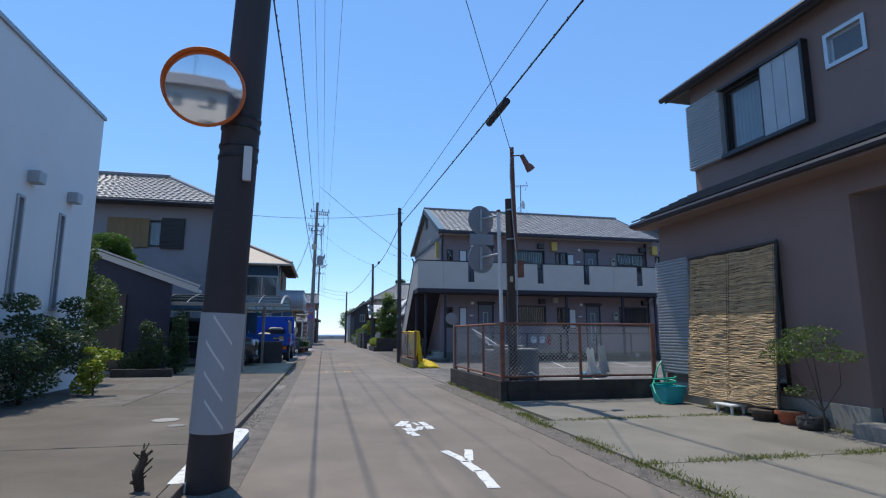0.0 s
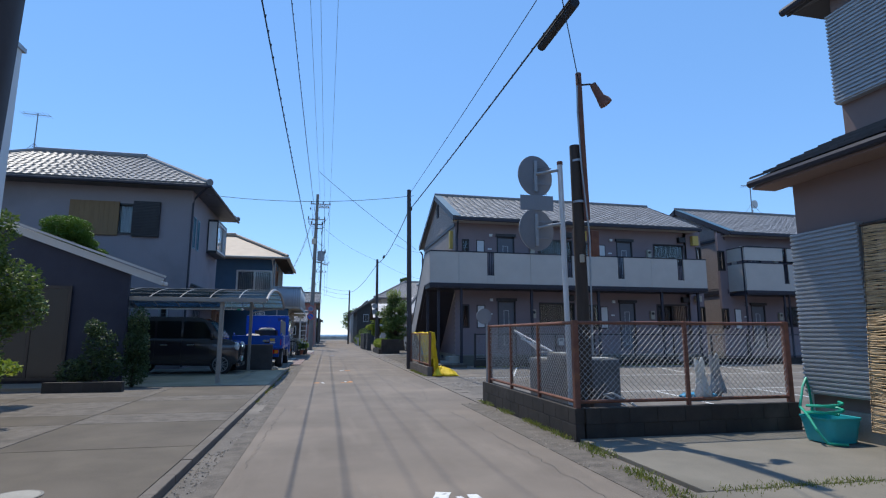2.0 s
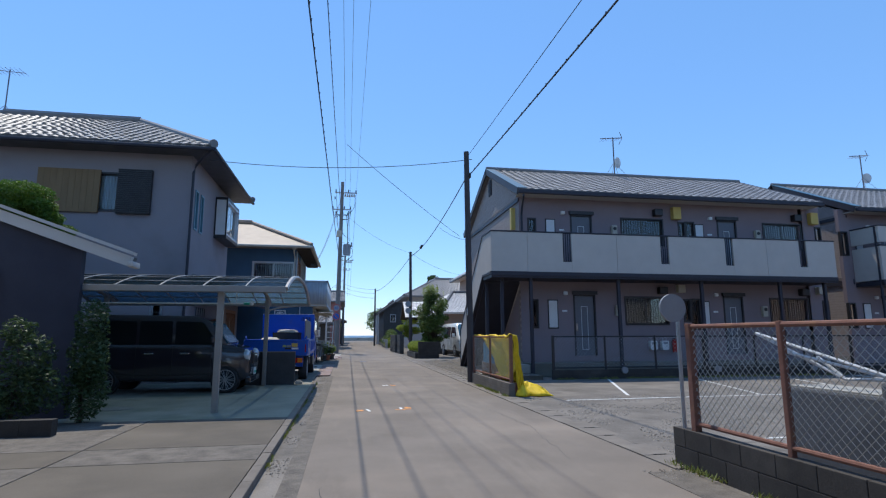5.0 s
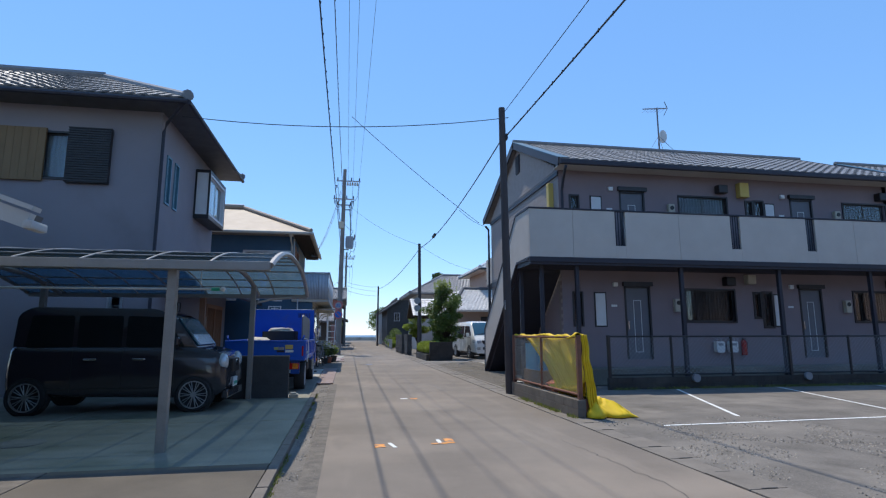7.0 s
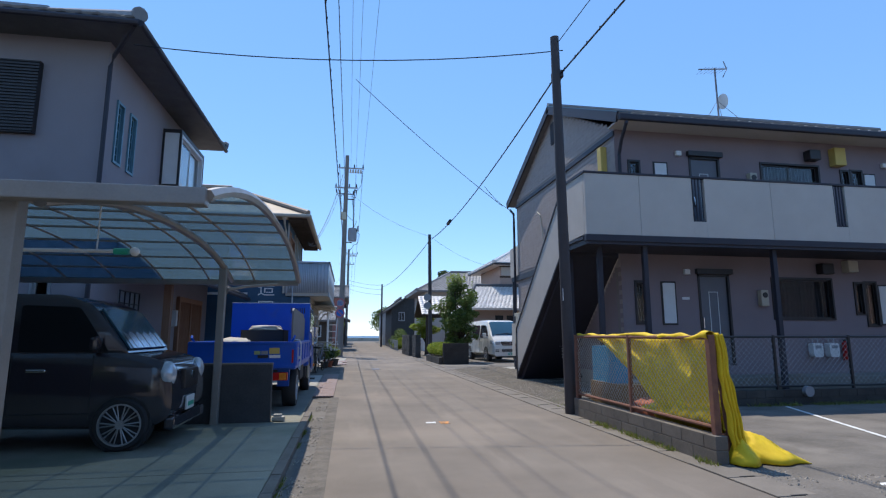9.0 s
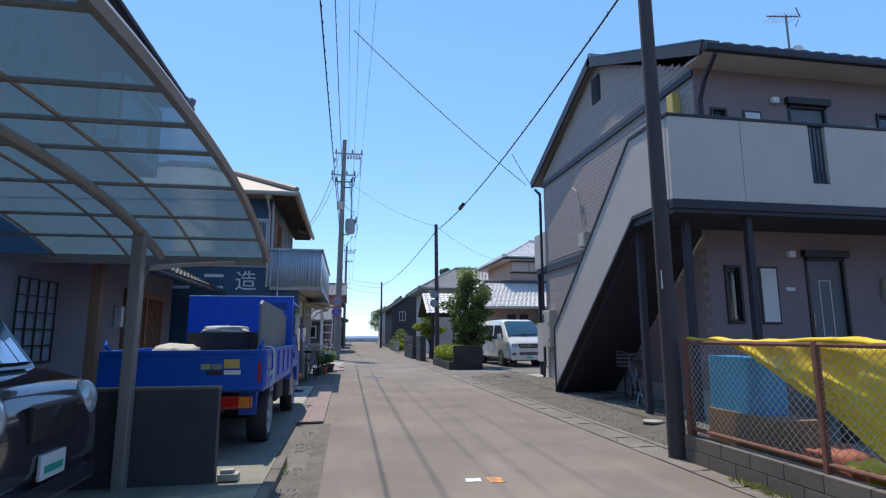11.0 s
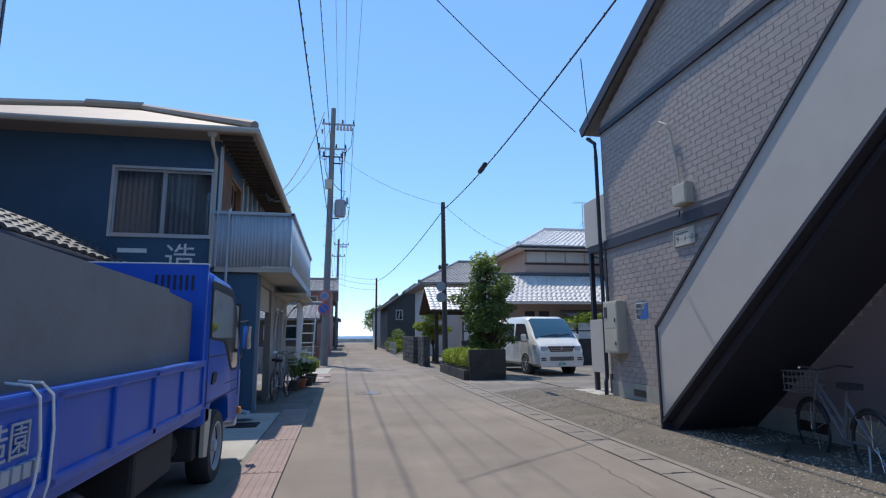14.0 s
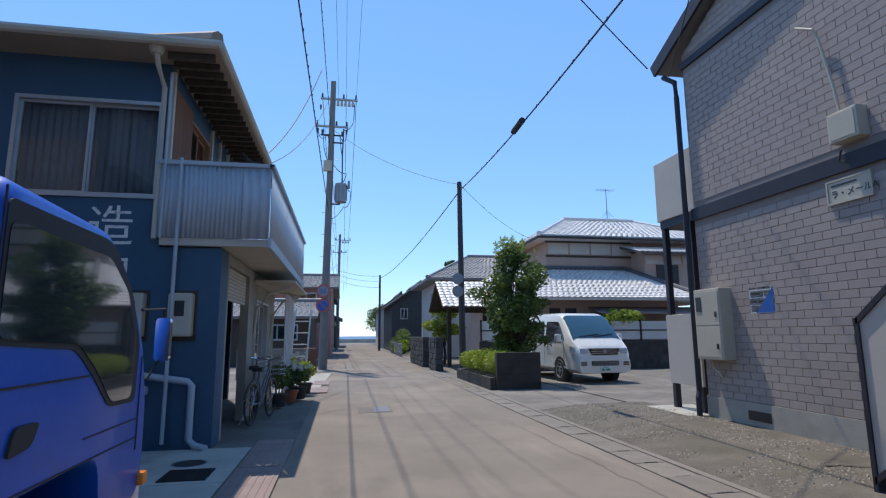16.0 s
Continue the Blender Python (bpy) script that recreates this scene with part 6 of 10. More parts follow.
L0, L4 = -0.3, -0.85
back = -22
cable(sag((-0.95, back, 7.2), (-0.9, 50, 7.1), 0.75, 26), 0.013, "thick black lashed telephone cable hung along the street", lash=True)
cable(sag((-0.9, back, 10.2), (-0.9, 50, 11.1), 1.1, 26), 0.012, "black twisted low-voltage cable hung along the street", lash=True)
cable(sag((-0.55, back, 11.4), (-0.55, 50, 12.4), 0.9, 20), 0.0065, "thin black high-voltage wire along the street")
cable(sag((-0.35, back, 12.0), (-0.2, 50, 12.6), 0.9, 20), 0.0065, "thin black high-voltage wire along the street")
cable(sag((0.25, back, 12.0), (0.27, 50, 12.6), 0.9, 20), 0.0065, "thin black high-voltage wire along the street")
for x, z in ((-1.3, 12.6), (-0.2, 12.6), (0.27, 12.6), (-0.9, 11.1), (-0.9, 7.1)):
    cable(sag((x, 50, z), (x * 0.9, 84, z - 0.9), 0.9, 10), 0.014, "thin black wire between the far street poles")
    cable(sag((x * 0.9, 84, z - 0.9), (x * 0.9, 134, z - 2.5), 0.9, 8), 0.014, "thin black wire between the far street poles")
cable(sag((3.4, back, 6.1), (3.3, 23.55, 6.08), 0.35, 24), 0.016, "thick black lashed cable above the pavement edge", lash=True, splice=((3.42, 9.6, 5.79), (3.42, 10.8, 5.79)))
cable(sag((3.35, back, 6.9), (3.27, 23.55, 6.7), 0.35, 20), 0.008, "thin black wire above the pavement edge")
cable(sag((3.25, 23.6, 6.08), (3.95, 44.2, 6.6), 0.4, 16), 0.016, "thick black lashed cable above the pavement edge", lash=True, splice=((3.62, 36.3, 6.02), (3.65, 37.0, 6.03)))
cable(sag((3.95, 44.2, 6.6), (3.3, 78, 6.9), 0.5, 14), 0.02, "thick black cable between the slim poles")
cable(sag((3.4, 23.55, 6.6), (-4.3, 24.3, 6.4), 0.25, 12), 0.010, "thin black wire crossing the street to the grey house")
cable(sag((-0.4, 32.1, 9.9), (5.2, 33.95, 6.15), 0.12, 10), 0.011, "black service wire running down to the flats")
cable(sag((3.5, 30.0, 5.75), (5.5, 33.8, 5.95), 0.1, 8), 0.008, "thin service wire to the gable")
cable(sag((3.7, 10.1, 4.8), (-0.5, 4.75, 10.8), 0.05, 8), 0.007, "thin wire from the lamp mast to the street pole")
cable(sag((-0.85, 50, 10.9), (3.95, 44.2, 6.8), 0.4, 10), 0.008, "thin wire crossing between the poles")
cable(sag((3.95, 44.2, 6.8), (9.3, 51.2, 6.12), 0.3, 10), 0.008, "thin service wire to the tiled house")
cable(sag((-0.9, 41, 9.2), (-1.9, 37.2, 5.15), 0.35, 10), 0.013, "black service wire down to the workshop")
cable(sag((-0.9, 47, 10.9), (-1.95, 37.6, 5.1), 0.5, 10), 0.010, "black service wire down to the workshop")
for z in (7.1, 6.6, 6.0):
    cable(sag((-0.7, 84, z + 1.2), (3.3, 78, z), 0.2, 8), 0.014, "thin wire crossing the far end of the street")
cable(sag((-0.7, 84, 9.0), (-4.55, 82, 6.55), 0.3, 8), 0.014, "thin service wire to a far roof")
bm = BM()
for dx, dz in ((0, 0), (0.12, -0.1), (-0.1, -0.06)):
    tube(bm, sag((-1.95 + dx, 37.3, 5.15 + dz), (-2.1, 36.2, 4.95), 0.12, 6), 0.02, 6)
solid("cable_clamp", bm, BLACK, "black cable clamps under the workshop eaves", "cable clamp")

# ---- fence round the parking yard ----
def block_wall(name, x0, x1, y0, y1, h, material, label, along):
    ob = thing(name, ((x0 + x1) / 2, (y0 + y1) / 2, 0), label, "low wall")
    a, b = (y0, y1) if along == "y" else (x0, x1)
    rows, n = max(1, round(h / 0.19)), max(1, round((b - a) / 0.4))
    for r in range(rows):
        off = 0.5 * (r % 2)
        cuts = [a] + [a + (b - a) * (k + off) / n for k in range(1 - (r % 2), n + 1) if a + 0.03 < a + (b - a) * (k + off) / n < b - 0.03] + [b]
        for p, q in zip(cuts, cuts[1:]):
            bm = BM()
            z0, z1 = -0.04 if r == 0 else h * r / rows + 0.003, h * (r + 1) / rows - 0.003
            if along == "y":
                box(bm, x0, x1, p + 0.003, q - 0.003, z0, z1, 0.006)
            else:
                box(bm, p + 0.003, q - 0.003, y0, y1, z0, z1, 0.006)
            part("block", bm, material, ob)
    core = BM()
    box(core, x0 + 0.008, x1 - 0.008, y0 + 0.008, y1 - 0.008, -0.03, h - 0.01)
    part("mortar_core", core, material, ob)
    return ob


block_wall("block_wall", 3.22, 3.34, 9.62, 13.62, 0.38, BLOCK_DARK, "low dark weathered concrete-block wall under the wire fence", "y")
block_wall("block_wall", 3.36, 6.48, 9.62, 9.74, 0.38, BLOCK_DARK, "low dark weathered concrete-block wall under the wire fence", "x")


def chain_link(ob, p0, p1, z0, z1, material, pitch=0.07, r=0.003):
    """Diamond wire mesh between two posts."""
    p0, p1 = Vector(p0), Vector(p1)
    L, H = (p1 - p0).length, z1 - z0
    d = (p1 - p0).normalized()
    bm = BM()
    for s in (1, -1):
        k = -H if s == 1 else 0.0
        while k < (L if s == 1 else L + H):
            # line u = k + s * v, cut to the panel
            v0, v1 = 0.0, H
            if s == 1:
                v0, v1 = max(0, -k), min(H, L - k)
            else:
                v0, v1 = max(0, k - L), min(H, k)
            if v1 - v0 > 0.02:
                a, b = p0 + d * (k + s * v0), p0 + d * (k + s * v1)
                w = d.cross(Vector((0, 0, 1))) * (0.003 * s)
                tube(bm, [Vector((a.x, a.y, z0 + v0)) + w, Vector((b.x, b.y, z0 + v1)) + w], r, 3)
            k += pitch
    return part("wire_mesh", bm, material, ob, "galvanised diamond wire mesh")


def rail_fence(name, pts, z0, z1, label, posts, rail_mat, mesh_mat, r=0.022, pitch=0.075):
    ob = thing(name, (*pts[0], 0), label, "fence")
    for (a, b), n in zip(zip(pts, pts[1:]), posts):
        a3, b3 = Vector((*a, 0)), Vector((*b, 0))
        for k in range(0 if a == pts[0] else 1, n + 1):
            c = a3.lerp(b3, k / n)
            bm = BM()
            rr = 0.036 if k in (0, n) else 0.024
            box(bm, c.x - rr, c.x + rr, c.y - rr, c.y + rr, z0 - 0.06, z1 + 0.03, 0.008)
            part("post", bm, rail_mat, ob)
        for z in (z0 + 0.05, z1):
            bm = BM()
            tube(bm, [(a3.x, a3.y, z), (b3.x, b3.y, z)], r, 8)
            part("rail", bm, rail_mat, ob)
        chain_link(ob, a3, b3, z0 + 0.06, z1 - 0.01, mesh_mat, pitch)
    return ob


rail_fence("chain_link_fence", [(3.28, 13.3), (3.28, 9.69), (6.4, 9.69)], 0.4, 1.42, "rusty red-brown framed wire-mesh fence on the low block wall", (3, 2), RUST, WIRE_BRIGHT)
ss = thing("sign_post", (3.38, 10.35, 0), "white steel post with two round signs seen from behind", "traffic sign")
bm = BM()
tube(bm, [(3.52, 10.35, 0.0), (3.46, 10.35, 3.72)], 0.038, 14)
part("post", bm, WHITE_PAINT, ss, smooth=True)
bm = BM()
cyl(bm, (3.46, 10.35, 3.70), (3.46, 10.35, 3.75), 0.042, seg=14)
part("cap", bm, RUST, ss)
back_dir = Vector((0.27, -0.96, 0)).normalized()
for z in (3.53, 2.74):
    c = Vector((3.10, 10.42, z))
    bm = BM()
    cyl(bm, c, c + back_dir * 0.015, 0.3, seg=36)
    d = part("sign_disc", bm, SIGN_BACK, ss, "grey back of a round sign", smooth=True)
    bm = BM()
    cyl(bm, c - back_dir * 0.012, c - back_dir * 0.001, 0.295, seg=36)
    part("sign_face", bm, WHITE_PAINT, d)
    bm = BM()
    box(bm, 3.07, 3.12, 10.37, 10.40, z - 0.24, z + 0.22, 0.006)
    part("rail", bm, GALV, d)
    for q in (-0.12, 0.12):
        bm = BM()
        box(bm, 2.86, 3.34, 10.385, 10.40, z + q - 0.008, z + q + 0.008)
        part("stiffener", bm, SIGN_BACK, d)
    bm = BM()
    tube(bm, [(3.10, 10.37, z + 0.02), (3.48, 10.35, z + 0.10)], 0.022, 8)
    part("arm", bm, GALV, ss)
bm = BM()
box(bm, 2.86, 3.36, 10.39, 10.40, 3.02, 3.24, 0.06)
part("plate", bm, SIGN_BACK, ss, "grey back of a small oblong plate")
wp = thing("wooden_pole", (3.66, 10.2, 0), "weathered dark wooden pole with a steel lamp mast clamped to it", "pole")
bm = BM()
tube(bm, [(3.68, 10.2, -0.05), (3.66, 10.2, 1.8), (3.63, 10.2, 3.95)], [0.092, 0.085, 0.075], 12)
part("shaft", bm, WOOD_DARK, wp, smooth=True)
bm = BM()
tube(bm, [(3.74, 10.12, 2.85), (3.70, 10.1, 4.0), (3.68, 10.1, 5.02)], 0.042, 12)
mast = part("lamp_mast", bm, RUST, wp, "rust-stained steel mast", smooth=True)
bm = BM()
tube(bm, [(3.69, 10.1, 4.84), (3.84, 10.08, 4.86), (3.9, 10.06, 4.84)], 0.014, 8)
part("lamp_arm", bm, DARK_METAL, mast)
bm = BM()
tube(bm, [(3.88, 10.06, 4.86), (3.93, 10.05, 4.76), (3.98, 10.04, 4.66), (4.03, 10.03, 4.60), (4.06, 10.02, 4.55)], [0.045, 0.055, 0.06, 0.09, 0.095], 12)
part("lamp_head", bm, RUST, mast, "rust-red tilted spotlight head", smooth=True)
for z in (3.1, 3.7):
    bm = BM()
    cyl(bm, (3.66, 10.18, z), (3.66, 10.18, z + 0.03), 0.095, seg=12)
    part("clamp", bm, GALV, wp)
bm = BM()
tube(bm, [(3.72, 10.08, 1.0), (3.74, 10.07, 2.6), (3.66, 10.07, 3.6), (3.62, 10.05, 4.4), (3.63, 10.05, 4.8)], 0.012, 6)
part("conduit", bm, GALV, wp)
bm = BM()
box(bm, 3.78, 3.9, 10.1, 10.22, 2.35, 2.7, 0.01)
part("switch_box", bm, RUST, wp)
bm = BM()
box(bm, 3.6, 3.66, 10.08, 10.12, 2.25, 2.36, 0.01)
part("small_box", bm, BEIGE_BOX, wp)
# round mirror or sign back at the yard entrance
es = thing("entrance_mirror", (3.3, 13.45, 0), "small round grey-backed mirror on a thin post", "mirror")
bm = BM()
tube(bm, [(3.28, 13.5, 0.3), (3.28, 13.5, 1.55)], 0.02, 8)
part("post", bm, GALV, es)
bm = BM()
cyl(bm, (3.22, 13.5, 1.62), (3.22, 13.47, 1.62), 0.15, seg=24)
part("mirror_back", bm, SIGN_BACK, es)

# ---- rubbish cage with the yellow net ----
block_wall("block_wall", 3.30, 3.44, 19.85, 23.42, 0.29, BLOCK_BROWN, "low brown-grey concrete-block wall of the rubbish point", "y")
rail_fence("rubbish_fence", [(3.36, 23.36), (3.39, 19.95)], 0.31, 1.29, "rusty framed wire-mesh fence of the rubbish point", (2,), RUST, WIRE_BRIGHT)
bm = BM()
hexa(bm, [Vector(p) for p in ((3.53, 19.95, 0.29), (3.585, 19.95, 0.29), (3.585, 20.0, 0.29), (3.53, 20.0, 0.29), (3.45, 19.96, 1.22), (3.505, 19.96, 1.22), (3.505, 20.01, 1.22), (3.45, 20.01, 1.22))])
box(bm, 3.44, 3.60, 19.94, 20.02, 0.0, 0.29)
tmp_ob = solid("loose_post", bm, RUST, "loose rusty brown post leaning at the fence end", "post")


def cloth(name, fn, nu, nv, material, label, category, th=0.012, two=False):
    """A draped sheet given by fn(u, v)."""
    bm = BM()
    g = [[bm.verts.new(fn(i / nu, j / nv)) for j in range(nv + 1)] for i in range(nu + 1)]
    for i in range(nu):
        for j in range(nv):
            bm.faces.new((g[i][j], g[i + 1][j], g[i + 1][j + 1], g[i][j + 1]))
    ob = solid(name, bm, material, label, category, smooth="all")
    m = ob.modifiers.new("thickness", "SOLIDIFY")
    m.thickness = th
    return ob


def nz(a, b, c=0.0):
    return noise.noise(Vector((a, b, c)))


def net_side(u, v):
    # hangs from the top rail behind the mesh; its far edge is drawn down and aside
    far = 22.9 - 1.9 * v ** 0.8
    y = 20.0 + (far - 20.0) * u
    top = 1.31 + 0.02 * nz(u * 9, 1) - 0.04 * math.sin(math.pi * u)
    z = top - (top - 0.32) * v
    return (3.47 + 0.05 * nz(u * 9, v * 3) + 0.05 * v + 0.02 * math.sin(u * 30), y + 0.04 * nz(u * 7, v * 4, 2), z)


NET_MESH = bpy.data.materials.new("fine_yellow_netting")
NET_MESH.use_nodes = True
nn, nl = NET_MESH.node_tree.nodes, NET_MESH.node_tree.links
tcn, wv = nn.new("ShaderNodeTexCoord"), nn.new("ShaderNodeTexChecker")
wv.inputs["Scale"].default_value = 160
nl.new(tcn.outputs["Object"], wv.inputs[0])
trn, msh = nn.new("ShaderNodeBsdfTransparent"), nn.new("ShaderNodeMixShader")
nn["Principled BSDF"].inputs["Base Color"].default_value = (0.95, 0.74, 0.03, 1)
nn["Principled BSDF"].inputs["Roughness"].default_value = 0.7
rr = nn.new("ShaderNodeMapRange")
rr.inputs[3].default_value, rr.inputs[4].default_value = 0.42, 0.78
nl.new(wv.outputs["Fac"], rr.inputs[0])
nl.new(rr.outputs[0], msh.inputs[0])
nl.new(trn.outputs[0], msh.inputs[1])
nl.new(nn["Principled BSDF"].outputs[0], msh.inputs[2])
nl.new(msh.outputs[0], nn["Material Output"].inputs[0])
side_net = cloth("yellow_net", net_side, 60, 24, NET_MESH, "bright yellow crow net hung over the rubbish fence", "net", 0.006)
for name_, along, r0 in (("gathered_edge", [net_side(1.0, k / 30) for k in range(31)], 0.035), ("gathered_hem", [net_side(1 - k / 30, 0.985) for k in range(31)], 0.045)):
    bm = BM()
    pr = None
    for k, p in enumerate(along):
        r = r0 * (0.75 + 0.7 * nz(k * 0.37, r0 * 90))
        cr = Vector(p) + Vector((-0.01, 0, 0.02))
        q = [bm.verts.new(cr + Vector((0.5 * r * math.cos(a), r * math.sin(a) * 0.9, r * math.sin(a + 0.5)))) for a in (j * math.pi / 4 for j in range(8))]
        if pr:
            for j in range(8):
                bm.faces.new((pr[j], pr[(j + 1) % 8], q[(j + 1) % 8], q[j]))
        pr = q
    part(name_, bm, NET_YELLOW, side_net, "bright bunched net edge", smooth="all")


def net_mound(u, v):
    # slack of the net lying bunched on the wall behind the fence
    y = 20.05 + 1.55 * u
    h = (0.10 + 0.20 * (1 - u)) * math.sin(math.pi * min(1.0, 0.04 + v * 0.96)) ** 0.7 * (0.9 + 0.5 * nz(u * 9, v * 3, 4))
    return (3.44 + 0.30 * v + 0.02 * nz(u * 12, v * 4, 8), y, 0.31 + max(h, 0.0) - 0.28 * max(0.0, v - 0.6) / 0.4)


cloth("yellow_net", net_mound, 44, 18, NET_YELLOW, "bright yellow slack of the net bunched behind the fence", "net", 0.008)


def net_roll(u, v):
    a = 2 * math.pi * v
    r = 0.036 + 0.024 * nz(u * 17, v * 4) + 0.03 * math.exp(-30 * u)
    return (3.40 + r * math.cos(a), 19.93 + 3.42 * u, 1.305 + 0.035 * nz(u * 13, 0.3) + 0.8 * r * math.sin(a))


cloth("yellow_net_roll", net_roll, 50, 10, NET_YELLOW, "rolled yellow net lying along the fence rail", "net", 0.004)


def net_fall(u, v):
    # hangs over the fence's end, gathered, and flares towards the ground
    wide = 0.11 + 0.05 * v ** 1.5
    fold = 0.022 * math.sin(u * 22 + 3 * v) * (0.4 + v)
    return (3.43 + wide * u + 0.09 * v + 0.03 * nz(v * 5, 3.3), 19.93 - 0.04 * v + fold + 0.03 * nz(u * 9, v * 5), 1.33 - 1.28 * v + 0.03 * (1 - v) * nz(u * 6, 1))


cloth("yellow_net", net_fall, 48, 40, NET_YELLOW, "bright yellow net hanging gathered over the end of the fence", "net", 0.008)


def heap(u, v):
    # a creased mound spread out on the asphalt
    x, y = 3.48 + 0.80 * u, 19.72 + 0.8 * v
    edge = max(0.0, 1 - abs(2 * u - 1.0) ** 3.0) * max(0.0, 1 - abs(2 * v - 1) ** 2.6)
    crease = 0.85 + 0.45 * nz(u * 2.6 + 1.2 * v, v * 2.4 - u, 2) + 0.12 * abs(nz(u * 7, v * 8, 5)) + 0.05 * nz(u * 18, v * 18, 3)
    h = 0.30 * edge ** 0.55 * (1.08 - 0.62 * u) * crease
    return (x + 0.08 * nz(v * 3, u * 3, 7), y + 0.10 * nz(u * 4, v * 2, 9), 0.02 + h)


cloth("yellow_net", heap, 56, 48, NET_YELLOW, "bright yellow net slumped in a creased heap on the asphalt", "net", 0.008)


def bag(name, c, s, material, label, seed, category="rubbish bag"):
    bm = BM()
    bmesh.ops.create_icosphere(bm, subdivisions=4, radius=1.0)
    for v in bm.verts:
        k = 1 + 0.16 * nz(v.co.x * 2 + seed, v.co.y * 2, v.co.z * 2) + 0.07 * nz(v.co.x * 6, v.co.y * 6 + seed, v.co.z * 6)
        sq = 1 / max(abs(v.co.x), abs(v.co.y), abs(v.co.z)) ** 0.45
        v.co = Vector((c[0] + v.co.x * s[0] * k * sq, c[1] + v.co.y * s[1] * k * sq, max(c[2] + v.co.z * s[2] * k * sq, c[2] - s[2])))
    return solid(name, bm, material, label, category, smooth="all")


bm = BM()
prism(bm, rounded([(3.62, 22.6), (3.95, 22.6), (3.95, 23.4), (3.62, 23.4)], 0.08), "z", 0.58, 1.14)
solid("blue_bin", bm, TARP_BLUE, "blue plastic collection box behind the wire fence", "bin")
bm = BM()
prism(bm, rounded([(3.58, 22.3), (4.0, 22.3), (4.0, 23.4), (3.58, 23.4)], 0.05), "z", 0.0, 0.58)
solid("wooden_box", bm, WOOD_ORANGE, "orange-brown box under the blue bin", "box")
bag("rubbish_bag", (3.76, 21.9, 0.22), (0.18, 0.3, 0.22), TERRACOTTA, "red-brown sack behind the fence", 3.0)

# fence in front of the flats
block_wall("block_wall", 5.9, 22.0, 23.9, 24.02, 0.29, BLOCK_DARK, "low dark kerb wall in front of the flats", "x")
ff = rail_fence("yard_fence", [(5.95, 23.96), (11.0, 23.96), (16.5, 23.96), (21.9, 23.96)], 0.3, 1.28, "grey wire-mesh fence between the parking yard and the flats", (3, 3, 3), DARK_METAL, GALV, pitch=0.11)
for x in (8.2, 11.4, 14.9):
    bm = BM()
    cyl(bm, (x, 23.9, 0.26), (x, 23.82, 0.26), 0.1, seg=20)
    solid("wheel_stop_reflector", bm, SIGN_BACK, "grey round cap at the foot of the fence", "reflector")

# ---- vehicles ----
def loft(bm, profile, stations, mi=0):
    """The side outline (x, z) drawn across y; each station is (y, inset, lift): the outline shrinks by inset towards its middle."""
    xs, zs = [p[0] for p in profile], [p[1] for p in profile]
    cx, cz = (min(xs) + max(xs)) / 2, (min(zs) + max(zs)) / 2
    hx, hz = (max(xs) - min(xs)) / 2, (max(zs) - min(zs)) / 2
    rows = []
    for y, ins in stations:
        rows.append([bm.verts.new((cx + (x - cx) * (1 - ins / hx), y, cz + (z - cz) * (1 - ins / hz))) for x, z in profile])
    n = len(profile)
    for a, b in zip(rows, rows[1:]):
        for i in range(n):
            bm.faces.new((a[i], a[(i + 1) % n], b[(i + 1) % n], b[i])).material_index = mi
    bm.faces.new(rows[0][::-1])
    bm.faces.new(rows[-1])
    return bm


def sided(w, soft=0.05):
    h = w / 2
    return [(-h, soft * 1.6), (-h + 0.02, soft * 0.7), (-h + 0.06, 0.0), (h - 0.06, 0.0), (h - 0.02, soft * 0.7), (h, soft * 1.6)]


def wheel(parent, x, y, r, w, spokes, rim_mat, side, steel=False, rim=0.62):
    bm = BM()
    prof = [(r * rim, -w / 2), (r * 0.93, -w / 2), (r, -w * 0.32), (r, w * 0.32), (r * 0.93, w / 2), (r * rim, w / 2)]
    n = 28
    rings = [[bm.verts.new((x + rr * math.cos(2 * math.pi * k / n), y + ww, r + rr * math.sin(2 * math.pi * k / n))) for rr, ww in prof] for k in range(n)]
    for k in range(n):
        a, b = rings[k], rings[(k + 1) % n]
        for i in range(len(prof)):
            j = (i + 1) % len(prof)
            bm.faces.new((a[i], b[i], b[j], a[j]))
    wh = part("wheel", bm, BLACK, parent, local=True, smooth=True)
    bm = BM()
    o = y + side * w * 0.42
    bmesh_ring(bm, x, o, r, r * (rim - 0.02), r * (rim + 0.04), side * 0.02, n)
    cyl(bm, (x, o - side * 0.02, r), (x, o + side * 0.015, r), r * 0.16, seg=14)
    if steel:
        cyl(bm, (x, o - side * 0.05, r), (x, o - side * 0.03, r), r * 0.6, seg=24)
    else:
        for i in range(spokes):
            a = 2 * math.pi * i / spokes
            for da in (-0.07, 0.07):
                p, q = a + da * 0.6, a + da * 1.6
                tube(bm, [(x + r * 0.12 * math.cos(p), o, r + r * 0.12 * math.sin(p)), (x + r * rim * math.cos(q), o - side * 0.005, r + r * rim * math.sin(q))], 0.008, 4)
    part("rim", bm, rim_mat, wh, local=True, smooth=True)
    bm = BM()
    cyl(bm, (x, o - side * 0.09, r), (x, o - side * 0.06, r), r * 0.6, seg=24)
    part("brake_drum", bm, BLACK, wh, local=True)
    return wh


def bmesh_ring(bm, x, y, z, r0, r1, d, n):
    a = [[bm.verts.new((x + rr * math.cos(2 * math.pi * k / n), yy, z + rr * math.sin(2 * math.pi * k / n))) for rr, yy in ((r0, y - d), (r1, y - d), (r1, y + d), (r0, y + d))] for k in range(n)]
    for k in range(n):
        p, q = a[k], a[(k + 1) % n]
        for i in range(4):
            bm.faces.new((p[i], q[i], q[(i + 1) % 4], p[(i + 1) % 4]))


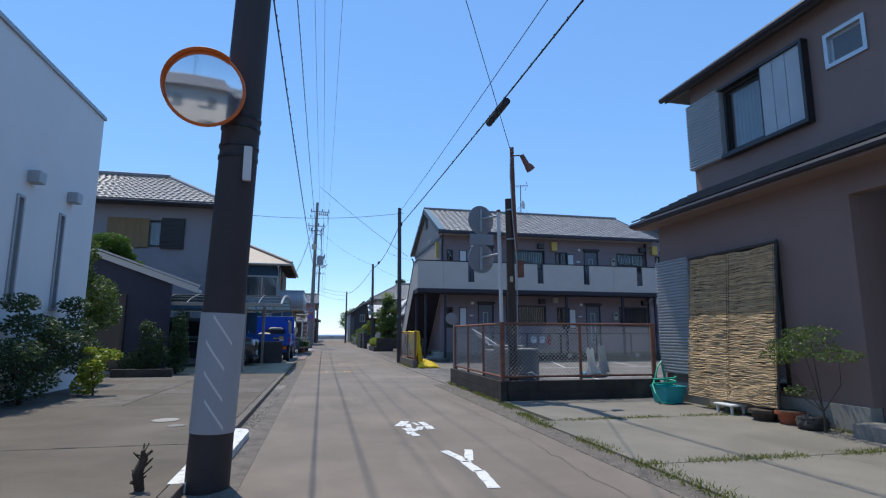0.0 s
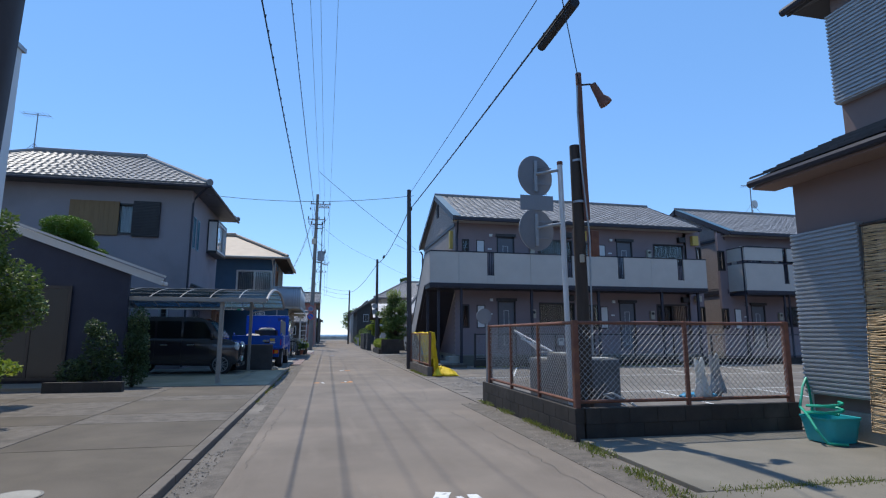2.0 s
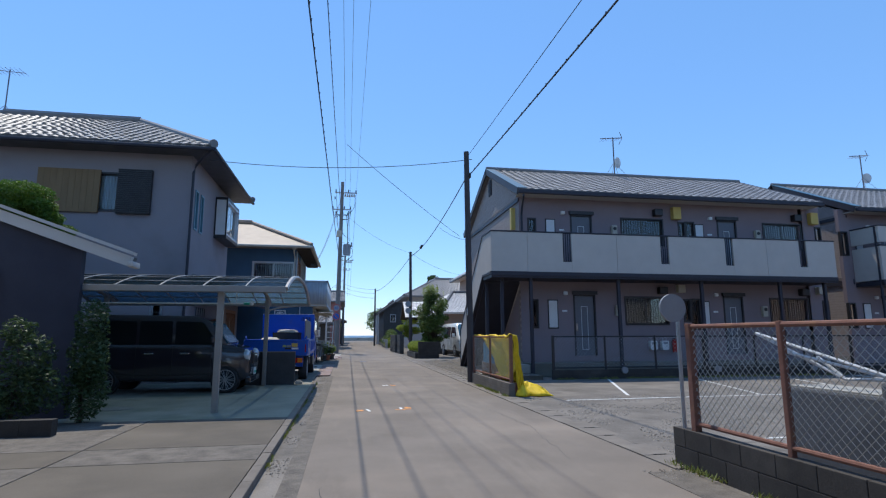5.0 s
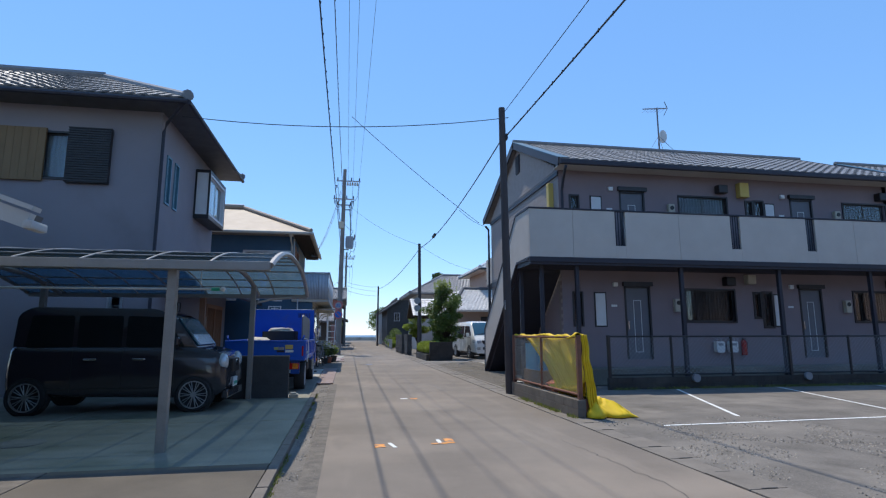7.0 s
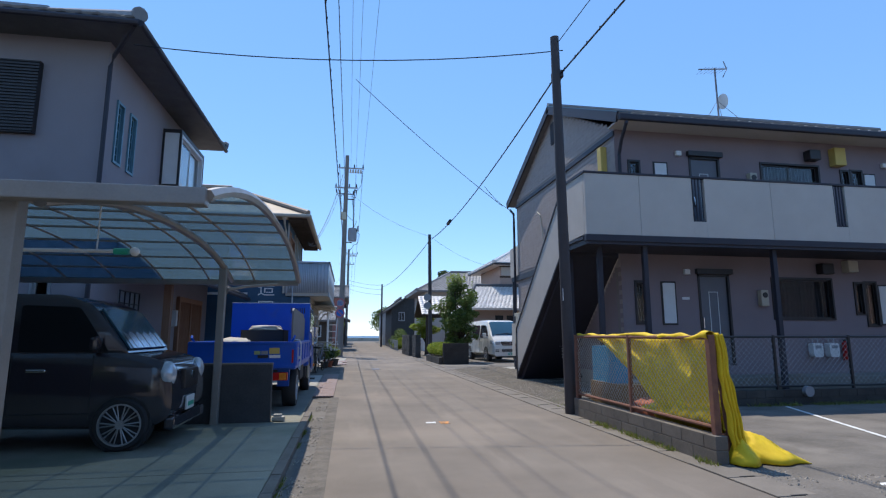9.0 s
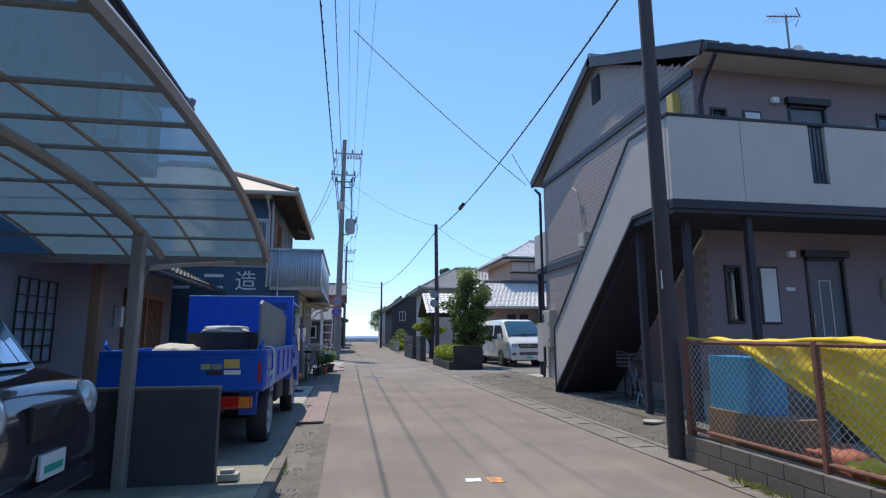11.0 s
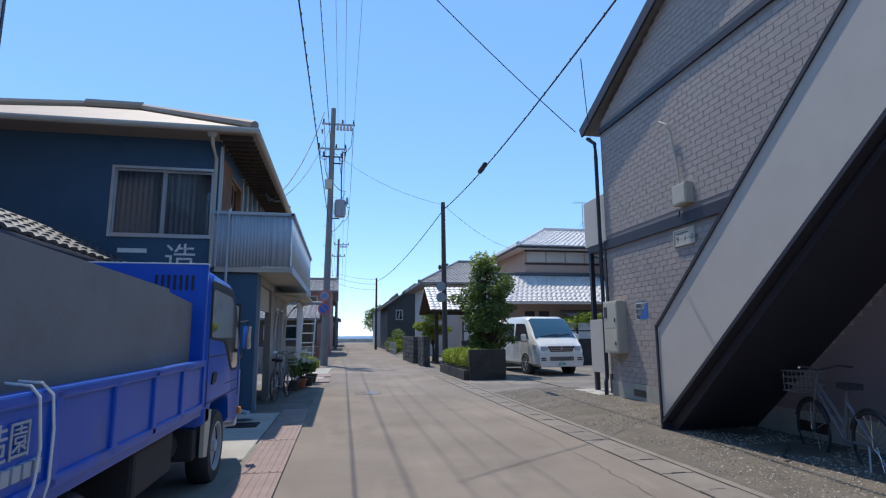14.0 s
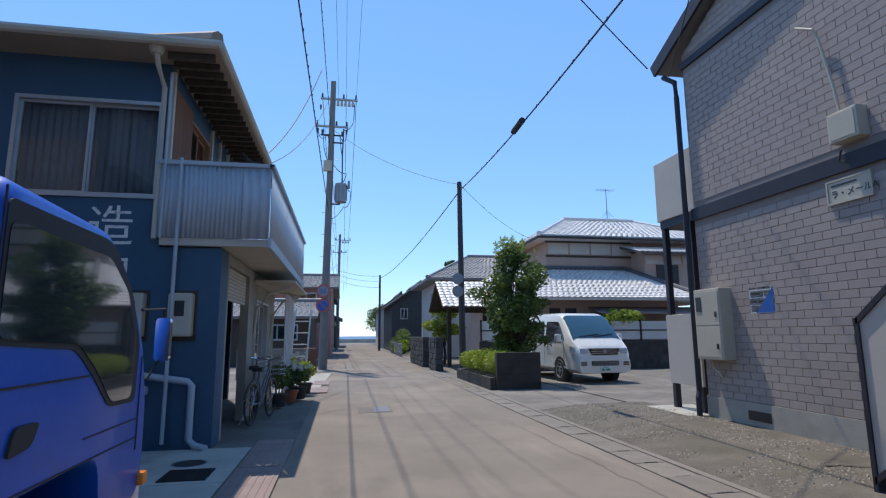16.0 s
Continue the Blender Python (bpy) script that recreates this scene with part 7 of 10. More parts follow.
def plate(bm, pts, y, t):
    """A thin polygon (x, z) on a side plane."""
    prism(bm, pts, "y", y, y + t)
    return bm


# black kei wagon, nose to the street
car = thing("kei_car", (-4.1, 22.12, 0.06), "shiny black boxy kei wagon with alloy wheels parked under the carport", "car")
body = rounded([(-1.68, 0.3), (1.45, 0.22), (1.69, 0.34), (1.70, 0.62), (1.66, 0.86), (1.56, 0.98), (1.15, 1.08), (-1.66, 1.10), (-1.70, 0.7)], 0.1, 3)
bm = BM()
loft(bm, body, sided(1.475))
cb = part("body", bm, CAR_BLACK, car, local=True, smooth=True)
bm = BM()
gh = rounded([(-1.64, 1.04), (1.24, 1.02), (0.80, 1.60), (0.5, 1.72), (-1.4, 1.74), (-1.6, 1.62)], 0.09, 3)
loft(bm, gh, [(-0.70, 0.06), (-0.685, 0.0), (-0.62, -0.0), (0.62, 0.0), (0.685, 0.0), (0.70, 0.06)])
part("roof_cabin", bm, CAR_BLACK, car, local=True, smooth=True)
for s in (-1, 1):
    for pts in ([(-1.45, 1.08), (-0.75, 1.08), (-0.75, 1.6), (-1.38, 1.6)], [(-0.68, 1.08), (0.0, 1.08), (0.0, 1.6), (-0.68, 1.6)], [(0.07, 1.08), (1.0, 1.08), (0.66, 1.58), (0.07, 1.6)]):
        bm = BM()
        plate(bm, rounded(pts, 0.04), s * 0.703 - 0.003, 0.006)
        part("side_window", bm, DARK_GLASS, car, local=True)
    bm = BM()
    for x in (-0.72, 0.04, 0.86):
        box(bm, x - 0.004, x + 0.004, s * 0.738 - 0.003, s * 0.738 + 0.003, 0.35, 1.05)
    box(bm, -1.6, 1.0, s * 0.738 - 0.004, s * 0.738 + 0.004, 0.40, 0.415)
    part("door_seams", bm, BLACK, cb, local=True)
    for x in (-0.55, 0.2):
        bm = BM()
        box(bm, x, x + 0.2, s * 0.755 - 0.015, s * 0.755 + 0.015, 0.86, 0.895, 0.012)
        part("door_handle", bm, CHROME, cb, local=True)
    bm = BM()
    box(bm, 0.86, 0.95, s * 0.82 - 0.08, s * 0.82 + 0.08, 1.10, 1.25, 0.04)
    box(bm, 0.86, 0.92, s * 0.74 - 0.04, s * 0.74 + 0.04, 1.07, 1.12)
    part("door_mirror", bm, CAR_BLACK, car, local=True)
    for x in (-1.34, 1.2):
        wheel(car, x, s * 0.70, 0.285, 0.16, 10, GALV, s, rim=0.76)
        bm = BM()
        cyl(bm, (x, s * 0.60, 0.285), (x, s * 0.741, 0.285), 0.315, seg=28)
        part("wheel_arch", bm, BLACK, cb, local=True)
    bm = BM()
    bmesh.ops.create_uvsphere(bm, u_segments=16, v_segments=10, radius=1.0)
    bm.transform(Matrix.Translation((1.58, s * 0.60, 0.81)) @ Matrix.Diagonal((0.10, 0.13, 0.15, 1)))
    hl = part("headlight", bm, CHROME, car, "oval chrome headlight", local=True, smooth="all")
    bm = BM()
    bmesh.ops.create_uvsphere(bm, u_segments=16, v_segments=10, radius=1.0)
    bm.transform(Matrix.Translation((1.605, s * 0.61, 0.81)) @ Matrix.Diagonal((0.105, 0.135, 0.16, 1)))
    part("lens", bm, HEADLAMP, hl, local=True, smooth="all")
bm = BM()
c = [(1.185, -0.63, 1.10), (1.185, 0.63, 1.10), (0.835, 0.6, 1.56), (0.835, -0.6, 1.56)]
n = Vector((0.58, 0, 0.44)).normalized()
hexa(bm, [Vector(p) for p in c] + [Vector(p) + n * 0.022 for p in c])
part("windscreen", bm, SKY_TINT_GLASS, car, local=True)
bm = BM()
for i in range(10):
    ya, yb = -0.55 + i * 0.11, -0.44 + i * 0.11
    ha, hb_ = (0.35, 0.42) if i % 2 else (0.42, 0.35)
    lo_a, lo_b = Vector((1.185, ya, 1.10)), Vector((1.185, yb, 1.10))
    up_ = Vector((-0.35, 0, 0.46))
    q = [lo_a + n * 0.024, lo_b + n * 0.024, lo_b + up_ * hb_ + n * 0.024, lo_a + up_ * ha + n * 0.024]
    hexa(bm, q + [p + n * (0.004 + 0.004 * (i % 2)) for p in q])
part("screen_cover", bm, CHROME, car, "crinkled silver sunshade in the windscreen", local=True)
bm = BM()
box(bm, 1.66, 1.72, -0.3, 0.3, 0.62, 0.86, 0.02)
gr_ = part("grille", bm, DARK_METAL, car, local=True)
bm = BM()
cyl(bm, (1.715, 0, 0.78), (1.735, 0, 0.78), 0.05, seg=16)
part("badge", bm, CHROME, gr_, local=True)
bm = BM()
box(bm, 1.70, 1.725, -0.165, 0.165, 0.36, 0.525, 0.008)
lp = part("number_plate", bm, WHITE_PLASTIC, car, local=True)
bm = BM()
box(bm, 1.725, 1.729, -0.12, 0.12, 0.40, 0.45)
part("plate_bar", bm, GREEN_HOSE, lp, local=True)
bm = BM()
box(bm, 1.62, 1.73, -0.66, 0.66, 0.2, 0.34, 0.03)
part("bumper_lip", bm, CAR_BLACK, car, local=True)

# blue tipper truck
tk = thing("flatbed_truck", (-2.19, 24.4, 0.0), "small blue flatbed truck loaded with grey boards and sacks", "truck", rz=90)
W2 = 0.86
bm = BM()
for s in (-1, 1):
    box(bm, 0.1, 4.5, s * 0.36 - 0.05, s * 0.36 + 0.05, 0.5, 0.68, 0.01)
for x in (0.4, 1.2, 2.2, 3.2):
    box(bm, x, x + 0.08, -0.4, 0.4, 0.52, 0.64)
box(bm, 1.9, 2.7, -0.8, -0.45, 0.42, 0.72, 0.03)
cyl(bm, (1.05, -0.65, 0.36), (1.05, 0.65, 0.36), 0.05, seg=8)
box(bm, 3.3, 3.5, -0.8, 0.8, 0.35, 0.62, 0.03)
cyl(bm, (2.9, -0.55, 0.5), (3.25, -0.55, 0.5), 0.14, seg=14)
part("chassis", bm, BLACK, tk, local=True)
bm = BM()
box(bm, 0.02, 3.25, -W2, W2, 0.74, 0.84, 0.01)
bed = part("bed_floor", bm, TRUCK_BLUE, tk, local=True)


def gate(x0, x1, y, parent, name):
    """A side gate with pressed panels."""
    bm = BM()
    t = 0.03
    box(bm, x0, x1, y - 0.012, y + 0.012, 0.80, 1.2)
    for z in (0.80, 1.16):
        box(bm, x0, x1, y - t, y + t, z, z + 0.055, 0.012)
    n = max(2, round((x1 - x0) / 0.62))
    for k in range(n + 1):
        x = x0 + (x1 - x0 - 0.07) * k / n
        box(bm, x, x + 0.07, y - t, y + t, 0.80, 1.2, 0.01)
    return part(name, bm, TRUCK_BLUE, parent, local=True)


gt = gate(0.04, 3.22, -W2, tk, "side_gate")
gate(0.04, 3.22, W2, tk, "side_gate")
bm = BM()
box(bm, -0.03, 0.02, -W2 - 0.02, W2 + 0.02, 0.76, 1.21, 0.015)
tg = part("tailgate", bm, TRUCK_BLUE, tk, local=True)
bm = BM()
box(bm, -0.045, -0.03, -W2, W2, 1.17, 1.215, 0.006)
box(bm, -0.045, -0.03, -W2, W2, 0.77, 0.82, 0.006)
part("gate_rib", bm, TRUCK_BLUE, tg, local=True)
for y, z, w, h, m, nm in ((-0.52, 1.06, 0.17, 0.10, YELLOW_BOX, "sticker"), (-0.36, 1.03, 0.11, 0.06, SIGN_BACK, "sticker"), (-0.24, 1.03, 0.10, 0.06, LEAF_STICKER, "sticker"), (-0.53, 0.965, 0.18, 0.05, WHITE_PLASTIC, "badge_bar"), (-0.335, 0.965, 0.17, 0.05, BLACK, "badge_bar")):
    bm = BM()
    box(bm, -0.038, -0.031, y - w / 2, y + w / 2, z - h / 2, z + h / 2)
    part(nm, bm, m, tg, local=True)
bm = BM()
box(bm, -0.05, -0.03, -W2 + 0.02, -W2 + 0.05, 0.86, 1.08)
part("reflector_strip", bm, RED_LIGHT, tg, local=True)
for s in (-1, 1):
    bm = BM()
    tube(bm, [(0.02, s * (W2 - 0.08), 1.2), (0.0, s * (W2 - 0.03), 1.27), (0.05, s * (W2 - 0.02), 1.31)], 0.02, 6)
    part("gate_hook", bm, TRUCK_BLUE, tk, local=True)
    bm = BM()
    box(bm, -0.02, 0.06, s * 0.58 - 0.17, s * 0.58 + 0.17, 0.56, 0.70, 0.02)
    tl = part("tail_light", bm, RED_LIGHT, tk, local=True)
    bm = BM()
    box(bm, -0.026, 0.0, s * 0.58 + s * 0.09 - 0.06, s * 0.58 + s * 0.09 + 0.06, 0.57, 0.69, 0.015)
    part("amber_lens", bm, AMBER, tl, local=True)
    bm = BM()
    prism(bm, [(0.5, 0.72), (0.72, 0.76), (0.66, 0.6), (0.6, 0.42), (0.52, 0.42)], "y", s * 0.62 - 0.1, s * 0.62 + 0.22 * (s > 0) + 0.1)
    part("mud_guard", bm, TRUCK_BLUE, tk, local=True)
    wheel(tk, 1.05, s * 0.70, 0.35, 0.24, 6, BAND, s, True)
    wheel(tk, 4.03, s * 0.74, 0.35, 0.2, 6, BAND, s, True)
bm = BM()
box(bm, -0.01, 0.03, -0.25, 0.25, 0.52, 0.6)
part("number_plate", bm, GREEN_HOSE, tk, local=True)
bm = BM()
box(bm, 3.2, 3.26, -W2, W2, 0.84, 2.05, 0.012)
hb = part("headboard", bm, TRUCK_BLUE, tk, local=True)
for k in range(7):
    bm = BM()
    box(bm, 3.19, 3.2, -0.75 + k * 0.05, -0.73 + k * 0.05, 1.82, 1.95)
    part("headboard_slot", bm, BLACK, hb, local=True)
bm = BM()
box(bm, 3.195, 3.265, -W2, W2, 2.048, 2.06, 0.004)
part("headboard_rim", bm, WHITE_PLASTIC, hb, local=True)
text("lettering", "造園", Face(-1.316, 24.62, "E"), 0.0, 0.99, 0.15, BAND, gt, 0.006)
for x0, x1 in ((0.02, 0.07), (0.12, 0.17), (0.19, 0.24), (0.26, 0.31), (0.33, 0.38)):
    bm = BM()
    box(bm, x0 + 0.2, x1 + 0.2, -W2 - 0.036, -W2 - 0.011, 0.90, 0.955)
    part("lettering_bar", bm, BAND, gt, local=True)
# cab
cab = rounded([(3.33, 0.62), (3.5, 0.62), (3.52, 0.78), (4.40, 0.80), (4.46, 0.5), (5.02, 0.42), (5.09, 0.6), (5.07, 1.02), (4.95, 1.38), (4.70, 1.70), (4.36, 1.98), (3.42, 2.02), (3.33, 1.92)], [0.03, 0.03, 0.15, 0.2, 0.05, 0.08, 0.08, 0.1, 0.1, 0.12, 0.1, 0.08, 0.06], 4)
bm = BM()
loft(bm, cab, sided(1.72, 0.035))
cabp = part("cab", bm, TRUCK_BLUE, tk, local=True, smooth=True)
for s in (-1, 1):
    y = s * 0.862
    bm = BM()
    plate(bm, rounded([(3.41, 1.39), (4.03, 1.36), (4.22, 1.24), (4.46, 1.05), (4.82, 1.04), (4.84, 1.38), (4.64, 1.70), (4.34, 1.92), (3.41, 1.93)], [0.06, 0.06, 0.1, 0.06, 0.05, 0.06, 0.1, 0.1, 0.04]), y - 0.004, 0.008)
    part("window_surround", bm, BLACK, cabp, local=True)
    bm = BM()
    plate(bm, rounded([(3.43, 1.41), (4.05, 1.385), (4.25, 1.26), (4.47, 1.075), (4.74, 1.07), (4.76, 1.40), (4.58, 1.67), (4.31, 1.83), (3.43, 1.85)], 0.05), y + s * 0.006 - 0.003, 0.006)
    part("door_window", bm, DOOR_GLASS, cabp, local=True)
    bm = BM()
    for a, b, c, d in ((3.39, 3.397, 0.8, 1.97), (4.9, 4.907, 0.75, 1.3), (3.39, 4.9, 0.82, 0.827), (3.45, 4.2, 1.225, 1.235), (4.2, 4.9, 0.93, 0.936)):
        box(bm, a, b, y - 0.003, y + 0.003, c, d)
    part("door_seams", bm, BLACK, cabp, local=True)
    bm = BM()
    prism(bm, rounded([(3.56, 0.97), (3.72, 0.99), (3.77, 1.08), (3.60, 1.08)], 0.03), "y", y - 0.012, y + 0.012)
    dh = part("door_handle", bm, BLACK, cabp, local=True)
    bm = BM()
    tube(bm, [(4.84, y, 1.58), (5.1, y + s * 0.05, 1.6), (5.12, y + s * 0.05, 1.3), (5.0, y, 1.15)], 0.01, 6)
    arm_ = part("mirror_arm", bm, BLACK, cabp, local=True)
    bm = BM()
    prism(bm, rounded([(y + s * 0.05 - 0.045, 1.26), (y + s * 0.05 + 0.045, 1.26), (y + s * 0.05 + 0.045, 1.54), (y + s * 0.05 - 0.045, 1.54)], 0.03), "x", 5.09, 5.14)
    part("door_mirror", bm, CHROME, cabp, local=True)
    bm = BM()
    box(bm, 4.98, 5.06, y - 0.035, y + 0.035, 0.52, 0.6, 0.02)
    part("side_indicator", bm, AMBER, cabp, local=True)
    bm = BM()
    prism(bm, [(3.42, 0.36), (3.56, 0.34), (3.66, 0.74), (3.42, 0.78)], "y", s * 0.84 - 0.02, s * 0.84 + 0.015)
    part("mud_flap", bm, BEIGE_BOX, cabp, local=True)
bm = BM()
box(bm, 5.0, 5.12, -0.84, 0.84, 0.38, 0.58, 0.03)
part("bumper", bm, WHITE_PAINT, tk, local=True)
bm = BM()
c = [(4.95, -0.74, 1.40), (4.95, 0.74, 1.40), (4.5, 0.7, 1.87), (4.5, -0.7, 1.87)]
n = Vector((0.75, 0, 0.65)).normalized()
hexa(bm, [Vector(p) + n * 0.0 for p in c] + [Vector(p) + n * 0.03 for p in c])
part("windscreen", bm, SKY_TINT_GLASS, tk, local=True)
# load: each a thing of its own
bm = BM()
prism(bm, [(24.5, 1.2), (26.75, 1.2), (26.75, 1.76), (24.62, 1.80), (24.5, 1.75)], "x", -1.42, -1.39)
solid("grey_board", bm, PANEL_GREY, "large grey plywood board standing along the truck bed", "board")
bm = BM()
prism(bm, [(26.4, 1.2), (27.55, 1.2), (27.55, 1.70), (26.4, 1.78)], "x", -1.46, -1.43)
solid("grey_board", bm, PANEL_GREY, "darker grey board standing along the truck bed", "board")
bm = BM()
prism(bm, rounded([(-2.4, 25.2), (-1.62, 25.2), (-1.62, 26.0), (-2.4, 26.0)], 0.05), "z", 0.84, 1.42)
solid("black_crate", bm, BLACK, "black box on the truck bed", "box")
bag("tan_sack", (-2.0, 25.55, 1.44), (0.3, 0.25, 0.07), CREAM, "tan folded sheet on top of the black box", 2.0, "sack")
bag("white_sack", (-2.42, 24.88, 1.06), (0.28, 0.27, 0.22), CREAM, "cream-white sack on the truck bed", 5.0, "sack")
bm = BM()
tube(bm, [(-1.40, 24.86, 1.25), (-1.31, 24.88, 1.235), (-1.285, 24.9, 1.19), (-1.28, 24.93, 1.0), (-1.285, 24.92, 0.86), (-1.30, 24.86, 0.72), (-1.29, 24.98, 0.70), (-1.28, 25.02, 0.85), (-1.28, 25.02, 1.05), (-1.285, 25.0, 1.19), (-1.31, 24.96, 1.24), (-1.40, 24.95, 1.25)], 0.006, 6)
solid("rope", bm, WHITE_PLASTIC, "white rope hanging over the side gate of the truck", "rope")

# bodies drawn over cross-sections that lean in above the belt line
def section(st):
    """Half a cross-section: (half width, height) from the sill to the roof's flat."""
    x, z0, zb, z1, w0, wb, w1 = st
    return [(w0 - 0.12, z0), (w0, z0 + 0.1), (wb, zb - 0.25 * (zb - z0)), (wb, zb), (w1 + 0.22 * (wb - w1), zb + 0.76 * (z1 - zb)), (w1 - 0.03, z1 - 0.06), (w1 - 0.16, z1)]


def shell(bm, stations):
    rows = []
    for st in stations:
        h = section(st)
        rows.append([bm.verts.new((st[0], w, z)) for w, z in h] + [bm.verts.new((st[0], -w, z)) for w, z in h[::-1]])
    n = len(rows[0])
    for p, q in zip(rows, rows[1:]):
        for i in range(n):
            bm.faces.new((p[i], p[(i + 1) % n], q[(i + 1) % n], q[i]))
    bm.faces.new(rows[0][::-1])
    bm.faces.new(rows[-1])
    return bm


def between(stations, x):
    for p, q in zip(stations, stations[1:]):
        if p[0] <= x <= q[0]:
            t = (x - p[0]) / (q[0] - p[0])
            return tuple(u + (v - u) * t for u, v in zip(p, q))
    return stations[0] if x < stations[0][0] else stations[-1]


def flank(stations, x, z):
    """Half width of the body at x and height z."""
    h = section(between(stations, x))
    for (wa, za), (wb, zb) in zip(h, h[1:]):
        if za <= z <= zb:
            return wa + (wb - wa) * (z - za) / max(zb - za, 1e-6)
    return h[-1][0] if z > h[-1][1] else h[0][0]


def side_pane(name, stations, pts, side, material, parent, off=0.004, t=0.006):
    """A pane or panel lying on the body's flank; its outline is given as (x, z)."""
    bm = BM()
    rim = []
    for p, q in zip(pts, pts[1:] + pts[:1]):
        rim += [(p[0] + (q[0] - p[0]) * k / 4, p[1] + (q[1] - p[1]) * k / 4) for k in range(4)]
    lo_, hi_ = ([bm.verts.new((x, side * (flank(stations, x, z) + o), z)) for x, z in rim] for o in (off, off + t))
    n = len(rim)
    bm.faces.new(lo_[::-1])
    bm.faces.new(hi_)
    for i in range(n):
        bm.faces.new((lo_[i], lo_[(i + 1) % n], hi_[(i + 1) % n], hi_[i]))
    return part(name, bm, material, parent, local=True)


def front_pane(name, stations, xa, xb, n, material, parent, lift=0.008, edge=0.045):
    """A windscreen over the sloping front of the body, wrapped a little round its corners."""
    bm = BM()
    rows = []
    for k in range(n + 1):
        st = between(stations, xa + (xb - xa) * k / n)
        x, z1, w = st[0], st[3], st[6]
        line = [(w - edge, z1 - 0.05), (w - 0.16, z1), (-w + 0.16, z1), (-w + edge, z1 - 0.05)]
        rows.append([[bm.verts.new((x + o, y, z + o)) for y, z in line] for o in (lift - 0.004, lift + 0.004)])
    for p, q in zip(rows, rows[1:]):
        for i in range(3):
            bm.faces.new((p[1][i], p[1][i + 1], q[1][i + 1], q[1][i]))
            bm.faces.new((p[0][i], q[0][i], q[0][i + 1], p[0][i + 1]))
    return part(name, bm, material, parent, local=True, smooth=True)


# white van
van = thing("white_van", (7.2, 43.0, 0.0), "white one-box van with tinted windows parked in the yard", "van", rz=-86)
VS = [(-2.35, 0.45, 1.0, 1.78, 0.76, 0.79, 0.66), (-2.27, 0.34, 1.05, 1.9, 0.82, 0.835, 0.70), (-1.95, 0.3, 1.08, 1.98, 0.845, 0.85, 0.73), (-0.5, 0.28, 1.08, 2.0, 0.845, 0.85, 0.735), (0.95, 0.28, 1.08, 1.98, 0.845, 0.85, 0.735),
      (1.2, 0.28, 1.08, 1.94, 0.845, 0.85, 0.73), (1.36, 0.28, 1.08, 1.86, 0.845, 0.85, 0.73), (1.7, 0.28, 1.07, 1.56, 0.845, 0.85, 0.755), (1.98, 0.28, 1.05, 1.26, 0.84, 0.845, 0.785), (2.1, 0.28, 1.0, 1.15, 0.835, 0.835, 0.77),
      (2.24, 0.28, 0.9, 1.05, 0.82, 0.82, 0.75), (2.33, 0.28, 0.8, 0.95, 0.79, 0.79, 0.72), (2.38, 0.3, 0.66, 0.82, 0.73, 0.74, 0.68)]
bm = BM()
shell(bm, VS)
vbody = part("body", bm, VAN_WHITE, van, local=True, smooth=True)
for s in (-1, 1):
    for pts in ([(-2.12, 1.14), (-0.98, 1.14), (-0.98, 1.72), (-2.1, 1.72)], [(-0.9, 1.14), (0.26, 1.14), (0.26, 1.74), (-0.9, 1.74)], [(0.42, 1.13), (1.5, 1.12), (1.66, 1.2), (1.2, 1.72), (0.42, 1.74)]):
        side_pane("side_window", VS, rounded(pts, 0.06, 2), s, DARK_GLASS, van)
    for x in (0.34, 1.62):
        side_pane("door_seam", VS, [(x, 0.42), (x + 0.012, 0.42), (x + 0.012, 1.08), (x, 1.08)], s, BLACK, vbody, 0.001, 0.003)
    side_pane("door_seam", VS, [(-0.94, 0.45), (-0.93, 0.45), (-0.93, 1.1), (-0.94, 1.1)], s, BLACK, vbody, 0.001, 0.003)
    side_pane("sill_moulding", VS, [(-1.9, 0.40), (1.75, 0.40), (1.75, 0.45), (-1.9, 0.45)], s, VAN_WHITE, vbody, 0.004, 0.012)
    bm = BM()
    box(bm, 0.46, 0.62, s * 0.86 - 0.015, s * 0.86 + 0.015, 0.97, 1.02, 0.012)
    part("door_handle", bm, VAN_WHITE, vbody, local=True)
    bm = BM()
    box(bm, 1.5, 1.62, s * 0.99 - 0.09, s * 0.99 + 0.09, 1.13, 1.36, 0.05)
    box(bm, 1.53, 1.58, s * 0.87 - 0.06, s * 0.87 + 0.06, 1.14, 1.2, 0.01)
    part("door_mirror", bm, VAN_WHITE, van, local=True)
    for x in (-1.37, 1.35):
        bm = BM()
        cyl(bm, (x, s * 0.66, 0.335), (x, s * 0.853, 0.335), 0.385, seg=32)
        part("wheel_arch", bm, BLACK, vbody, local=True)
        wheel(van, x, s * 0.775, 0.325, 0.19, 6, GALV, s)
    side_pane("headlight", VS, rounded([(2.0, 0.86), (2.3, 0.82), (2.32, 0.88), (2.22, 1.0), (2.0, 1.02)], 0.03, 2), s, HEADLAMP, van, 0.004, 0.012)
    bm = BM()
    box(bm, 2.26, 2.385, s * 0.60 - 0.12, s * 0.60 + 0.12, 0.80, 0.97, 0.04)
    part("headlight", bm, HEADLAMP, van, local=True)
    for z in (0.50, 0.56):
        bm = BM()
        box(bm, 2.395, 2.425, s * 0.65 - 0.09, s * 0.65 + 0.09, z, z + 0.035, 0.01)
        part("fog_recess", bm, BLACK, van, local=True)
front_pane("windscreen", VS, 1.3, 1.99, 8, SKY_TINT_GLASS, van)
bm = BM()
